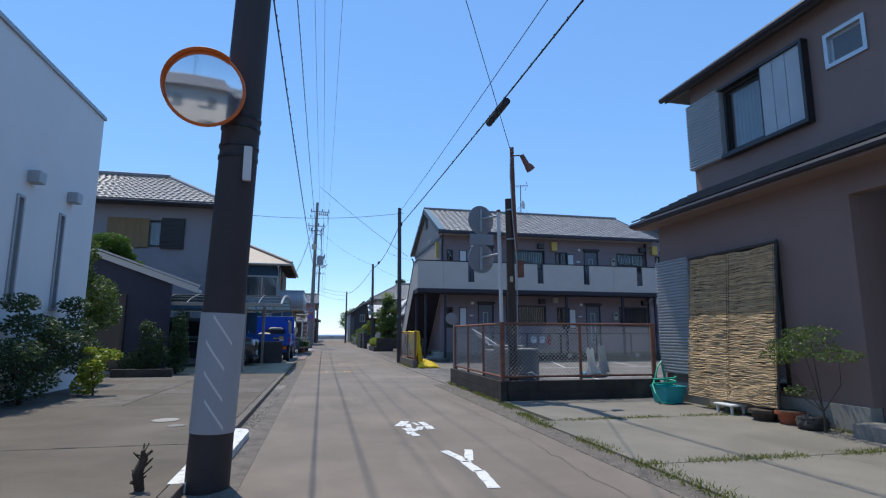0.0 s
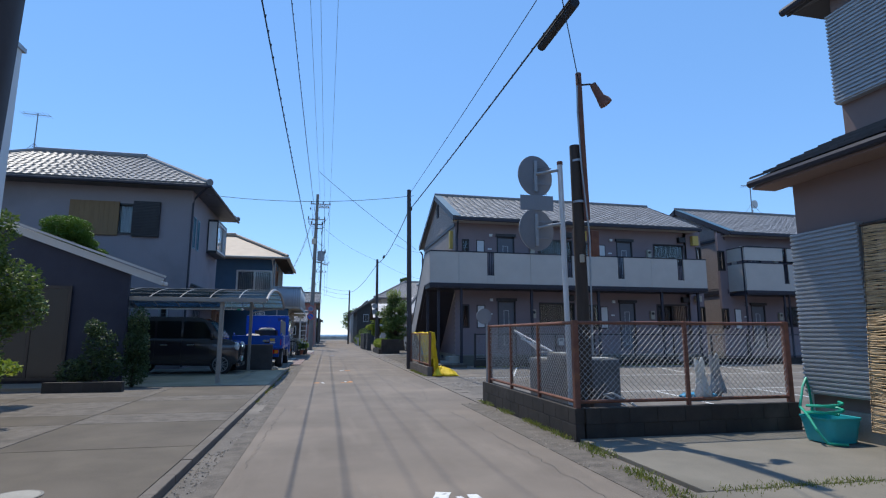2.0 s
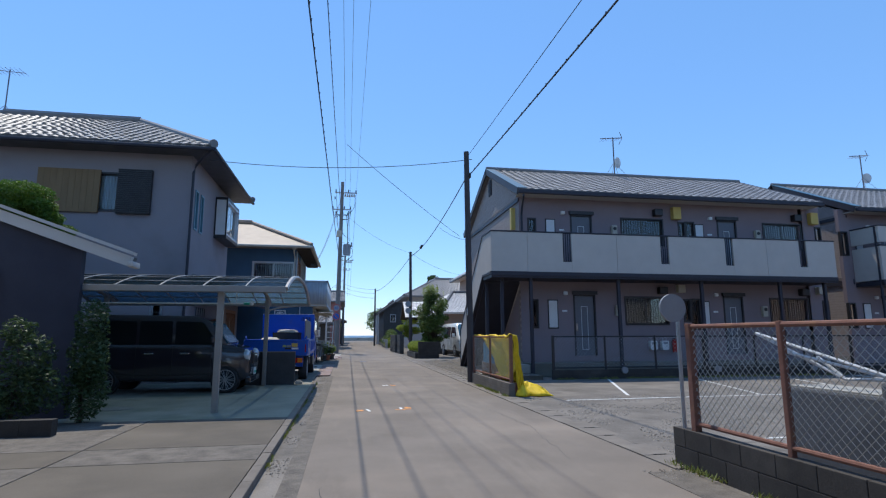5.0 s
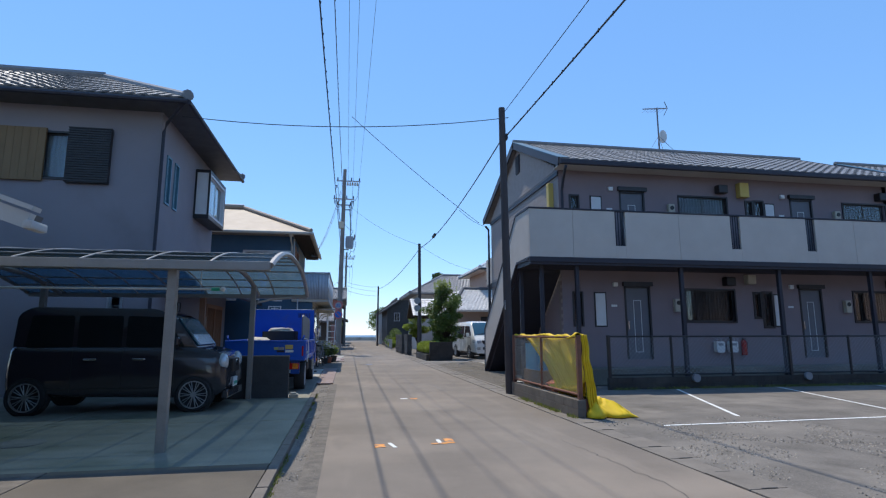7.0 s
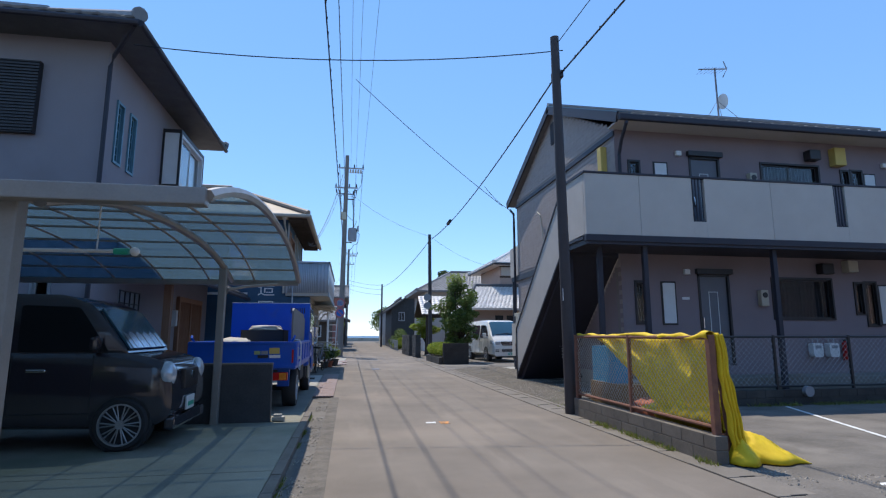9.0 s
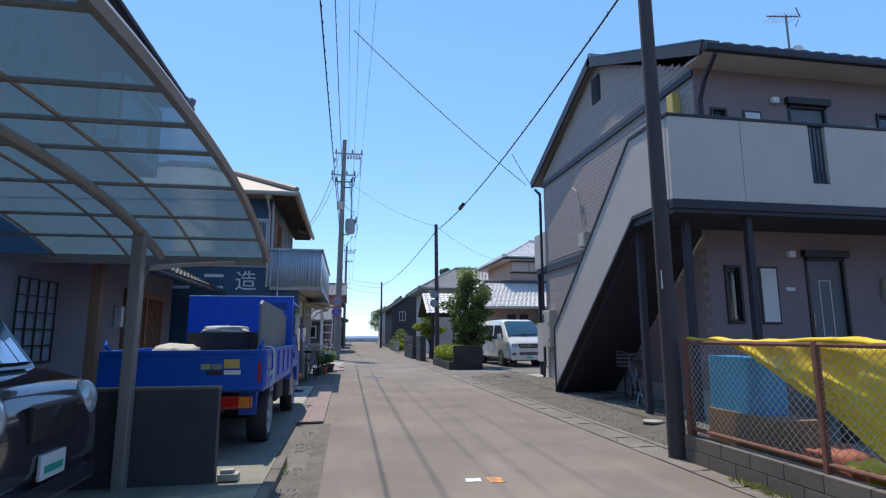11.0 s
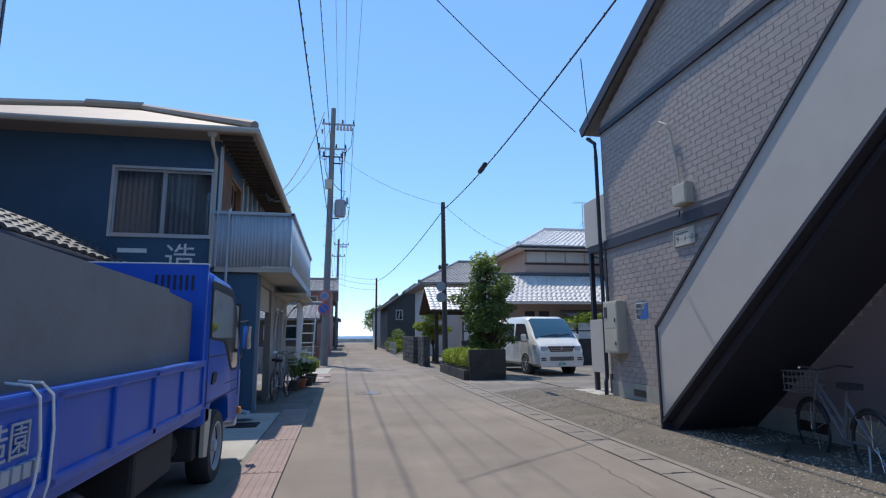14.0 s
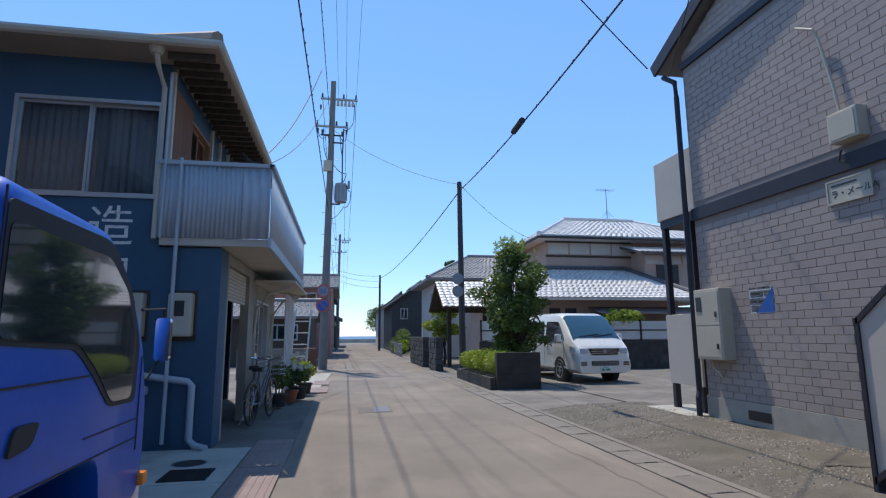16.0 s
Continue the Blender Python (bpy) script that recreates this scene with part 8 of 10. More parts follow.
for y0_, y1_ in ((-0.55, 0.1), (-0.1, 0.55)):
    tube(bm, [(1.99, y0_, 1.28), (1.93, y1_, 1.36)], 0.012, 5)
part("wipers", bm, BLACK, van, local=True)
bm = BM()
prism(bm, rounded([(-0.74, 0.30), (0.74, 0.30), (0.79, 0.46), (0.77, 0.68), (-0.77, 0.68), (-0.79, 0.46)], 0.06), "x", 2.25, 2.405)
part("bumper", bm, VAN_WHITE, van, local=True, smooth=True)
bm = BM()
prism(bm, rounded([(-0.40, 0.78), (0.40, 0.78), (0.47, 0.96), (-0.47, 0.96)], 0.03), "x", 2.3, 2.392)
gr_v = part("grille", bm, BLACK, van, local=True)
for z in (0.82, 0.875, 0.93):
    bm = BM()
    box(bm, 2.39, 2.405, -0.41, 0.41, z, z + 0.016, 0.004)
    part("grille_bar", bm, CHROME, gr_v, local=True)
bm = BM()
cyl(bm, (2.39, 0, 0.885), (2.412, 0, 0.885), 0.05, seg=18)
part("badge", bm, CHROME, gr_v, local=True)
bm = BM()
prism(bm, rounded([(-0.42, 0.49), (0.42, 0.49), (0.42, 0.62), (-0.42, 0.62)], 0.03), "x", 2.39, 2.415)
part("air_intake", bm, BLACK, van, local=True)
for k in range(4):
    bm = BM()
    box(bm, 2.412, 2.42, -0.4, 0.4, 0.505 + k * 0.03, 0.515 + k * 0.03)
    part("intake_slat", bm, GALV, van, local=True)
bm = BM()
box(bm, 2.40, 2.425, -0.165, 0.165, 0.335, 0.475, 0.008)
np_ = part("number_plate", bm, WHITE_PLASTIC, van, local=True)
for y0_, y1_, z in ((-0.08, 0.08, 0.44), (-0.13, -0.04, 0.36), (0.0, 0.13, 0.36)):
    bm = BM()
    box(bm, 2.425, 2.429, y0_, y1_, z, z + (0.02 if z > 0.4 else 0.055))
    part("plate_bar", bm, GREEN_HOSE, np_, local=True)
van.matrix_basis = van.matrix_basis @ Matrix.Scale(1.05, 4)

# ---- carport ----
cp = thing("carport", (-2.3, 21, 0), "aluminium carport with an arched blue-smoked translucent roof", "carport")
Y0, Y1, ZE, ZT = 17.95, 23.95, 2.2, 2.61
def arch(t):
    """The roof's curve: flat in the middle, falling at both eaves."""
    return Y0 + (Y1 - Y0) * t, ZE - 0.06 * (1 - t) + (ZT - ZE) * (1 - abs(2 * t - 1) ** 2.5)


NA = 24
XL, XR = -6.9, -1.28
for k in range(8):
    xa, xb = XL + (XR - XL) * k / 8 + 0.003, XL + (XR - XL) * (k + 1) / 8 - 0.003
    bm = BM()
    pr = None
    for i in range(NA + 1):
        y, z = arch(i / NA)
        q = [bm.verts.new((xa, y, z)), bm.verts.new((xb, y, z)), bm.verts.new((xa, y, z + 0.006)), bm.verts.new((xb, y, z + 0.006))]
        if pr:
            bm.faces.new((pr[0], q[0], q[1], pr[1]))
            bm.faces.new((pr[2], pr[3], q[3], q[2]))
            bm.faces.new((pr[0], pr[2], q[2], q[0]))
            bm.faces.new((pr[1], q[1], q[3], pr[3]))
        pr = q
    part("roof_panel", bm, POLYCARB, cp, smooth=True)
for k in range(9):
    x = XL + (XR - XL) * k / 8
    bm = BM()
    tube(bm, [(x, *arch(i / NA)) for i in range(NA + 1)], 0.016 if k not in (0, 8) else 0.04, 6)
    part("roof_rib", bm, BRONZE, cp, smooth=True)
for i in (0, 2, 4, 7, 10, 12, 14, 17, 20, 22, 24):
    y, z = arch(i / 24)
    bm = BM()
    h = 0.065 if i in (0, 24) else 0.02
    box(bm, XL, XR, y - h * 0.8, y + h * 0.8, z - h, z + h * 0.6, 0.008)
    part("purlin", bm, BRONZE, cp)
for x in (-2.3, -6.2):
    bm = BM()
    pts = [(x, *arch(i / NA)) for i in range(1, NA)]
    tube(bm, [(p[0], p[1], p[2] - 0.09) for p in pts], 0.045, 8)
    part("main_arch", bm, BRONZE, cp, smooth=True)
    for px, y, zt in ((x - 0.08, 18.1, 2.16), (x, 23.11, 2.36)):
        bm = BM()
        box(bm, px - 0.05, px + 0.05, y - 0.055, y + 0.055, 0.03, zt, 0.012)
        part("post", bm, BRONZE, cp)
bm = BM()
tube(bm, [(-1.6, 23.85, 2.15), (-2.05, 23.55, 2.08), (-2.24, 23.2, 2.0), (-2.27, 23.17, 1.9), (-2.27, 23.145, 1.2), (-2.27, 23.145, 0.9)], 0.022, 8)
part("downpipe", bm, BRONZE, cp)
bm = BM()
tube(bm, [(-6.4, 19.1, 1.93), (-2.05, 18.9, 1.93)], 0.014, 8)
dp = solid("drying_pole", bm, WHITE_PLASTIC, "white laundry pole with green grip hung under the carport", "laundry pole")
bm = BM()
tube(bm, [(-2.14, 18.905, 1.93), (-2.04, 18.9, 1.93)], 0.024, 10)
part("grip", bm, GREEN_HOSE, dp)
bm = BM()
bmesh.ops.create_uvsphere(bm, u_segments=14, v_segments=8, radius=0.034)
bm.transform(Matrix.Translation((-2.0, 18.9, 1.93)))
part("end_ball", bm, WHITE_PLASTIC, dp, smooth="all")
for x in (-5.9, -2.3):
    bm = BM()
    tube(bm, [(x, 19.0, 1.93), (x, 19.0, arch((19.0 - Y0) / (Y1 - Y0))[1])], 0.006, 5)
    part("hanger", bm, WHITE_PLASTIC, dp)
bm = BM()
box(bm, -3.4, -1.54, 23.19, 23.30, 0.0, 0.90, 0.012)
sw = solid("screen_wall", bm, BLOCK_GREY, "dark smooth concrete screen wall with a pale worn top", "wall")
bm = BM()
box(bm, -3.41, -1.535, 23.185, 23.305, 0.885, 0.915, 0.012)
part("coping", bm, BLOCK_BROWN, sw, "pale worn top edge")
bm = BM()
box(bm, -1.52, -1.34, 23.2, 23.34, 0.07, 0.13, 0.01)
box(bm, -1.5, -1.38, 23.22, 23.31, 0.13, 0.165, 0.01)
solid("brick_stack", bm, CONCRETE_PALE, "small pile of pale offcuts by the block wall", "bricks")

# ---- plants ----
plant("shrub", (-4.75, 10.3, 0.05), [(-4.75, 10.3, 0.5, 0.5, 0.7, 0.4), (-4.6, 9.6, 0.95, 0.45, 0.5, 0.2), (-4.8, 11.2, 0.8, 0.4, 0.6, 0.3), (-4.75, 10.4, 1.35, 0.45, 0.5, 0.2), (-4.5, 10.9, 1.15, 0.35, 0.4, 0.16), (-4.7, 11.9, 1.3, 0.4, 0.5, 0.25), (-4.75, 12.4, 0.8, 0.4, 0.6, 0.4), (-4.85, 12.2, 1.75, 0.3, 0.35, 0.2), (-4.7, 9.9, 1.7, 0.3, 0.3, 0.16)], 0.04, 8200, LEAF_DARK, "dark green loose-headed shrub against the white house", "shrub", 0.03, 1)
plant("shrub", (-4.75, 8.4, 0.05), [(-4.7, 8.4, 0.5, 0.5, 0.8, 0.5), (-4.7, 8.0, 1.0, 0.45, 0.5, 0.4)], 0.035, 4200, LEAF_DARK, "dark green shrub against the white house", "shrub", 0.03, 2)
plant("shrub", (-4.7, 6.4, 0.05), [(-4.7, 6.4, 0.6, 0.5, 0.9, 0.55)], 0.035, 3200, LEAF_DARK, "dark green shrub against the white house", "shrub", 0.03, 3)
plant("broadleaf_tree", (-5.5, 14.2, 0.05), [(-5.5, 14.2, 1.5, 0.5, 0.5, 0.5), (-5.3, 14.3, 2.1, 0.55, 0.5, 0.5), (-5.7, 14.0, 2.6, 0.5, 0.5, 0.5), (-5.1, 14.4, 1.7, 0.4, 0.4, 0.4), (-5.55, 14.2, 3.15, 0.35, 0.35, 0.35)], 0.05, 5200, LEAF, "leafy green garden tree beside the white house", "tree", 0.05, 4)
plant("bright_shrub", (-4.15, 11.6, 0.05), [(-4.18, 11.6, 0.5, 0.24, 0.24, 0.24), (-3.98, 11.7, 0.82, 0.26, 0.2, 0.12), (-4.3, 11.55, 0.28, 0.2, 0.2, 0.2), (-4.1, 11.5, 0.68, 0.16, 0.2, 0.1), (-4.25, 11.6, 0.9, 0.12, 0.14, 0.08)], 0.05, 800, LEAF_BRIGHT, "bright yellow-green feathery shrub on the forecourt edge", "shrub", 0.02, 5)
plant("shrub", (-4.75, 16.8, 0.05), [(-4.75, 16.8, 0.55, 0.4, 0.36, 0.4), (-4.65, 16.85, 1.05, 0.34, 0.34, 0.36), (-5.1, 16.75, 0.45, 0.34, 0.36, 0.3), (-4.4, 16.8, 0.6, 0.25, 0.3, 0.35), (-4.8, 16.85, 1.4, 0.22, 0.25, 0.2)], 0.035, 4800, LEAF_DARK, "dark green hedge shrub by the low house", "shrub", 0.03, 6)
plant("tall_shrub", (-4.1, 17.3, 0.05), [(-4.05, 17.3, 0.5, 0.3, 0.34, 0.45), (-4.07, 17.35, 1.0, 0.28, 0.32, 0.45), (-4.08, 17.4, 1.5, 0.24, 0.26, 0.42), (-3.95, 17.2, 0.85, 0.2, 0.2, 0.35)], 0.035, 4600, LEAF_DARK, "tall narrow dark green shrub beside the carport", "shrub", 0.035, 7)
plant("shrub", (-5.9, 15.0, 0.05), [(-5.9, 15.0, 0.45, 0.3, 0.3, 0.4), (-6.0, 15.05, 0.85, 0.26, 0.3, 0.3)], 0.04, 1800, LEAF, "grey-green garden shrub by the low house", "shrub", 0.025, 61)
TOPIARY = leaf_mat("topiary_green", (0.06, 0.14, 0.015), (0.15, 0.24, 0.03))
plant("topiary_pine", (-7.9, 22.0, 0.0), [(-7.82, 22.0, 4.62, 0.72, 0.6, 0.3), (-7.42, 21.95, 4.32, 0.42, 0.4, 0.22), (-8.0, 21.8, 4.25, 0.5, 0.4, 0.22), (-7.2, 22.0, 4.05, 0.36, 0.3, 0.18), (-6.85, 22.05, 3.78, 0.28, 0.25, 0.15), (-8.5, 22.0, 4.1, 0.4, 0.4, 0.2), (-7.6, 22.0, 3.9, 0.5, 0.4, 0.25)], 0.03, 26000, TOPIARY, "cloud-pruned garden tree with rounded green pads", "tree", 0.07, 8)
rng = random.Random(9)
crown = []
for k in range(58):
    t = (k + 0.5) / 58
    z = 0.95 + 3.05 * t
    r = 0.62 + 0.5 * math.sin(math.pi * min(1.0, 0.12 + 1.05 * t)) - (0.3 if t > 0.86 else 0.0)
    a = k * 2.4 + rng.uniform(-0.4, 0.4)
    q = r * rng.uniform(0.35, 1.08)
    s = rng.uniform(0.2, 0.42) * (1.0 if t < 0.85 else 0.7)
    crown.append((4.95 + q * math.cos(a), 41.45 + q * math.sin(a), z + rng.uniform(-0.15, 0.15), s * rng.uniform(0.8, 1.3), s * rng.uniform(0.8, 1.3), s * rng.uniform(0.6, 1.0)))
plant("street_tree", (4.95, 41.5, 0.4), crown, 0.07, 11000, LEAF, "uneven-headed green broadleaf tree with gaps in its crown, in the planter", "tree", 0.06, 9)
rng = random.Random(19)
bm = BM()
for k in range(34):
    a, r = rng.uniform(0, 6.3), rng.uniform(0.05, 0.7)
    x, y, z = 5.0 + r * math.cos(a), 41.45 + r * math.sin(a), 4.1 - 0.55 * r * r
    leaves(bm, (x, y, z + 0.12), (0.06, 0.06, 0.3), 16, 0.05, rng)
part("young_shoots", bm, LEAF_BRIGHT, bpy.data.objects["street_tree"], "yellow-green young shoots", kind="stuff")
hd = plant("planter_hedge", (4.1, 41.6, 0.3), [(4.15, 40.4, 0.66, 0.42, 0.55, 0.32), (4.05, 41.3, 0.68, 0.42, 0.6, 0.34), (4.0, 42.3, 0.66, 0.4, 0.6, 0.32), (4.0, 43.2, 0.62, 0.36, 0.5, 0.3), (4.5, 40.9, 0.7, 0.4, 0.5, 0.3)], 0.035, 11000, LEAF_BRIGHT, "low clipped yellow-green hedge in the planter", "hedge", 0.02, 10)
plant("maple_sapling", (6.12, 5.75, 0.03), [(6.1, 5.95, 1.08, 0.36, 0.46, 0.15), (5.98, 5.7, 1.25, 0.26, 0.36, 0.1), (6.12, 6.3, 0.95, 0.28, 0.28, 0.12), (6.05, 5.4, 0.98, 0.26, 0.28, 0.09), (6.15, 6.1, 0.5, 0.16, 0.2, 0.08)], 0.024, 1700, LEAF, "thin-stemmed green maple sapling by the brown wall", "tree", 0.014, 11)
plant("garden_pine", (4.9, 52.6, 0.0), [(4.9, 52.6, 2.5, 0.7, 0.7, 0.35), (4.4, 52.4, 1.9, 0.7, 0.6, 0.3), (5.3, 52.8, 1.7, 0.7, 0.6, 0.3), (4.7, 52.6, 1.4, 0.5, 0.5, 0.3)], 0.07, 4000, LEAF_BRIGHT, "pruned bright green garden pine behind the stone wall", "tree", 0.07, 12)
for k, (x, y, s, m) in enumerate(((4.4, 69, 1.0, LEAF), (4.6, 71.5, 1.3, LEAF), (4.2, 66.5, 0.7, LEAF_BRIGHT), (5.0, 73.5, 1.2, LEAF))):
    plant("garden_shrub", (x, y, 0), [(x, y, 0.55 * s, 0.7 * s, 0.9 * s, 0.55 * s), (x + 0.3, y + 0.5, 1.1 * s, 0.5 * s, 0.6 * s, 0.5 * s)], 0.08, 1600, m, "green garden shrub by the street edge", "shrub", 0.04, 20 + k, "street shrubs")
for k, (x, y, h, r) in enumerate(((5.6, 116, 6.5, 2.2), (6.6, 122, 7.0, 2.4), (-2.4, 90, 3.4, 1.3), (-2.2, 112, 3.0, 1.4))):
    plant("roadside_tree", (x, y, 0), [(x, y, h * 0.55, r, r, h * 0.25), (x + 0.5, y, h * 0.8, r * 0.7, r * 0.7, h * 0.2), (x - 0.7, y, h * 0.75, r * 0.6, r * 0.6, h * 0.15)], 0.16, 2600, LEAF, "green roadside tree near the end of the street", "tree", 0.15, 30 + k, "far trees")
plant("pine_tree", (12.5, 88, 0), [(12.5, 88, 8.6, 1.5, 1.5, 0.8), (11.5, 88, 7.4, 1.4, 1.2, 0.7), (13.6, 88, 7.0, 1.4, 1.2, 0.7), (12.4, 88, 9.6, 0.9, 0.9, 0.6), (12, 88, 6.0, 1.5, 1.5, 0.7)], 0.16, 5000, LEAF_DARK, "dark pine standing behind the roofs", "tree", 0.2, 40)
plant("garden_shrub", (11.6, 47.0, 0), [(11.6, 47.0, 2.1, 1.0, 0.5, 0.4), (10.6, 47.0, 1.9, 0.7, 0.5, 0.3)], 0.08, 1600, LEAF_BRIGHT, "yellow-green shrub above the yard wall", "shrub", 0.04, 41)
# bulk of garden green beside the low house and the flower pots
def pot(x, y, z, r, h, material, label):
    bm = BM()
    cyl(bm, (x, y, z), (x, y, z + h), r * 0.72, r, 18)
    cyl(bm, (x, y, z + h - 0.04), (x, y, z + h), r * 1.08, r * 1.08, 18)
    ob = thing("flower_pot", (x, y, z), label, "flower pot")
    part("pot", bm, material, ob, smooth=True)
    bm = BM()
    cyl(bm, (x, y, z + h), (x, y, z + h + 0.006), r * 0.92, seg=18)
    part("soil", bm, SOIL, ob)
    return ob


pot(6.28, 6.42, 0.03, 0.17, 0.17, TERRACOTTA, "low brown terracotta pot by the house plinth")
pot(6.2, 6.78, 0.03, 0.19, 0.14, WOOD_DARK, "low dark brown pot by the house plinth")
for k, (x, y, s, m) in enumerate(((-1.35, 37.2, 0.9, LEAF), (-1.2, 37.9, 0.75, LEAF_DARK), (-1.05, 38.5, 0.7, LEAF), (-1.3, 38.9, 1.1, LEAF_BRIGHT), (-1.0, 39.6, 0.8, LEAF_BRIGHT))):
    pot(x, y, 0.03, 0.17, 0.25, TERRACOTTA if k % 2 else BLOCK_DARK, "flower pot standing by the workshop front")
    plant("potted_plant", (x, y, 0.28), [(x, y, 0.3 + 0.35 * s, 0.22, 0.22, 0.3 * s)], 0.05, 420, m, "leafy potted plant by the workshop front", "potted plant", 0.012, 50 + k, "potted plants")
bm = BM()
rng = random.Random(77)
for k in range(26):
    c = (-1.15 + rng.gauss(0, 0.14), 38.1 + rng.gauss(0, 0.3), 0.7 + rng.random() * 0.35)
    for j in range(6):
        a = j * math.pi / 3
        v = [bm.verts.new((c[0] + 0.05 * math.cos(a + d) * q, c[1] - 0.01, c[2] + 0.05 * math.sin(a + d) * q)) for d, q in ((0, 0.1), (-0.35, 0.8), (0, 1), (0.35, 0.8))]
        bm.faces.new(v)
fl = solid("white_flowers", bm, WHITE_PLASTIC, "white blossoms on the potted plants", "flowers", kind="stuff")


def grass_line(pts, n, h, seed, label, material=None, wide=0.06):
    rng = random.Random(seed)
    bm = BM()
    P = [Vector((*p, 0)) for p in pts]
    seg = [(b - a).length for a, b in zip(P, P[1:])]
    for _ in range(n):
        r = rng.random() * sum(seg)
        i = 0
        while r > seg[i]:
            r -= seg[i]
            i += 1
        q = P[i].lerp(P[i + 1], r / seg[i])
        if noise.noise(q * 1.7 + Vector((seed, 0, 0))) < -0.12:
            continue
        q = q + Vector((rng.gauss(0, wide), rng.gauss(0, wide), 0.0))
        a = rng.uniform(0, 6.3)
        d, s = Vector((math.cos(a), math.sin(a), 0)), h * rng.uniform(0.4, 1.3)
        tip = q + Vector((rng.gauss(0, 0.5) * s, rng.gauss(0, 0.5) * s, s))
        v = [bm.verts.new(x) for x in (q - d * 0.007, q + d * 0.007, tip)]
        bm.faces.new(v)
    for v in bm.verts:
        v.co.z += 0.015
    return solid("grass_tufts", bm, material or GRASS, label, "grass", kind="stuff")


grass_line([(3.0, 1.0), (3.02, 4.75), (3.0, 7.4), (3.2, 9.5)], 3000, 0.045, 1, "green weeds along the forecourt edge")
grass_line([(3.0, 4.75), (6.1, 4.75), (6.8, 4.9)], 2400, 0.045, 2, "green weeds in the forecourt joint")
grass_line([(3.2, 7.35), (6.4, 7.35)], 1700, 0.04, 3, "green weeds in the forecourt joint")
grass_line([(3.16, 9.6), (3.16, 13.6)], 900, 0.05, 4, "weeds at the foot of the fence wall", wide=0.035)
grass_line([(3.24, 19.8), (3.24, 23.2)], 900, 0.05, 5, "weeds at the foot of the rubbish-point wall", wide=0.03)
grass_line([(-1.0, 14), (-1.0, 24)], 1500, 0.04, 6, "thin weeds along the kerb", wide=0.02)
grass_line([(6.45, 4.9), (6.4, 9.2)], 1800, 0.06, 7, "weeds along the house plinth", wide=0.05)
grass_line([(3.6, 24.2), (5.0, 28.0), (4.6, 30.2)], 900, 0.04, 8, "sparse weeds on the rough verge", wide=0.2)
grass_line([(6.0, 23.8), (16, 23.8)], 2500, 0.06, 9, "weeds along the yard fence", wide=0.06)
grass_line([(-4.4, 17.2), (-1.2, 17.25)], 1600, 0.05, 10, "weeds in the slab joint before the carport", wide=0.04)

# ---- markings on the ground ----
def stroke(name, x, y, w, l, ang, material, z=0.004, label="", category="road marking"):
    bm = BM()
    rng = random.Random(int(x * 1000 + y * 77))
    n = 5
    pts = []
    for s in (-1, 1):
        row = [(s * w / 2 * rng.uniform(0.85, 1.05), l * (k / n - 0.5) * rng.uniform(0.94, 1.02)) for k in range(n + 1)]
        pts += row if s == -1 else row[::-1]
    prism(bm, pts, "z", 0, 0.003)
    bm.transform(pose(x, y, z - 0.002, 0, 0, ang))
    return bm


rm = thing("road_lettering", (1.25, 6.2, 0), "worn white painted road lettering", "road marking")
for x, y, w, l, a in ((1.13, 7.67, 0.13, 0.42, -20), (1.19, 7.5, 0.08, 0.27, -6), (1.19, 7.2, 0.08, 0.27, 8), (1.12, 7.18, 0.06, 0.24, 10), (1.14, 6.94, 0.11, 0.17, 5), (1.17, 6.79, 0.1, 0.12, 5),
                      (1.42, 7.6, 0.09, 0.32, 4), (1.44, 7.3, 0.11, 0.26, 0), (1.31, 7.61, 0.05, 0.23, 10), (1.30, 7.26, 0.10, 0.27, -15),
                      (1.37, 5.57, 0.1, 0.55, 12), (1.41, 5.13, 0.1, 0.42, 4), (1.52, 5.6, 0.09, 0.49, -14), (1.42, 4.66, 0.11, 0.58, -4)):
    part("stroke", stroke("s", x, y, w, l, a, WHITE_LINE), WHITE_LINE, rm)
om = thing("spray_marks", (0.6, 19, 0), "small orange and white survey marks sprayed on the asphalt", "road marking")
for x, y, w, l, a, m in ((1.05, 23.07, 0.16, 0.2, 0, ORANGE_LINE), (0.84, 23.1, 0.16, 0.12, 0, WHITE_LINE), (0.05, 18.28, 0.14, 0.2, 0, ORANGE_LINE), (0.2, 18.3, 0.05, 0.3, 10, WHITE_LINE), (0.93, 18.45, 0.12, 0.3, 0, ORANGE_LINE), (0.78, 18.3, 0.2, 0.08, 0, ORANGE_LINE), (0.8, 18.45, 0.05, 0.25, 0, WHITE_LINE)):
    part("mark", stroke("s", x, y, w, l, a, m), m, om)
pl = thing("bay_lines", (8, 19, 0), "worn white parking bay lines", "road marking")
for x0, y0, x1, y1 in ((3.9, 18.95, 30, 19.6), (5.92, 19.5, 7.6, 23.8), (8.9, 19.1, 10.4, 23.8), (12.0, 19.2, 13.3, 23.8), (15, 19.3, 16.2, 23.8), (4.6, 14.6, 30, 15.2), (7.0, 10.4, 7.6, 14.7), (9.8, 10.4, 10.2, 14.7), (12.6, 10.4, 13, 14.8)):
    L = math.hypot(x1 - x0, y1 - y0)
    part("line", stroke("s", (x0 + x1) / 2, (y0 + y1) / 2, 0.07, L, math.degrees(math.atan2(y1 - y0, x1 - x0)) - 90, WHITE_LINE, 0.012), WHITE_LINE, pl)
bm = BM()
prism(bm, [(-1.12, 4.75), (-0.84, 4.75), (-0.80, 7.05), (-0.84, 7.2), (-0.95, 7.27), (-1.08, 7.25), (-1.15, 7.12)], "z", -0.01, 0.075)
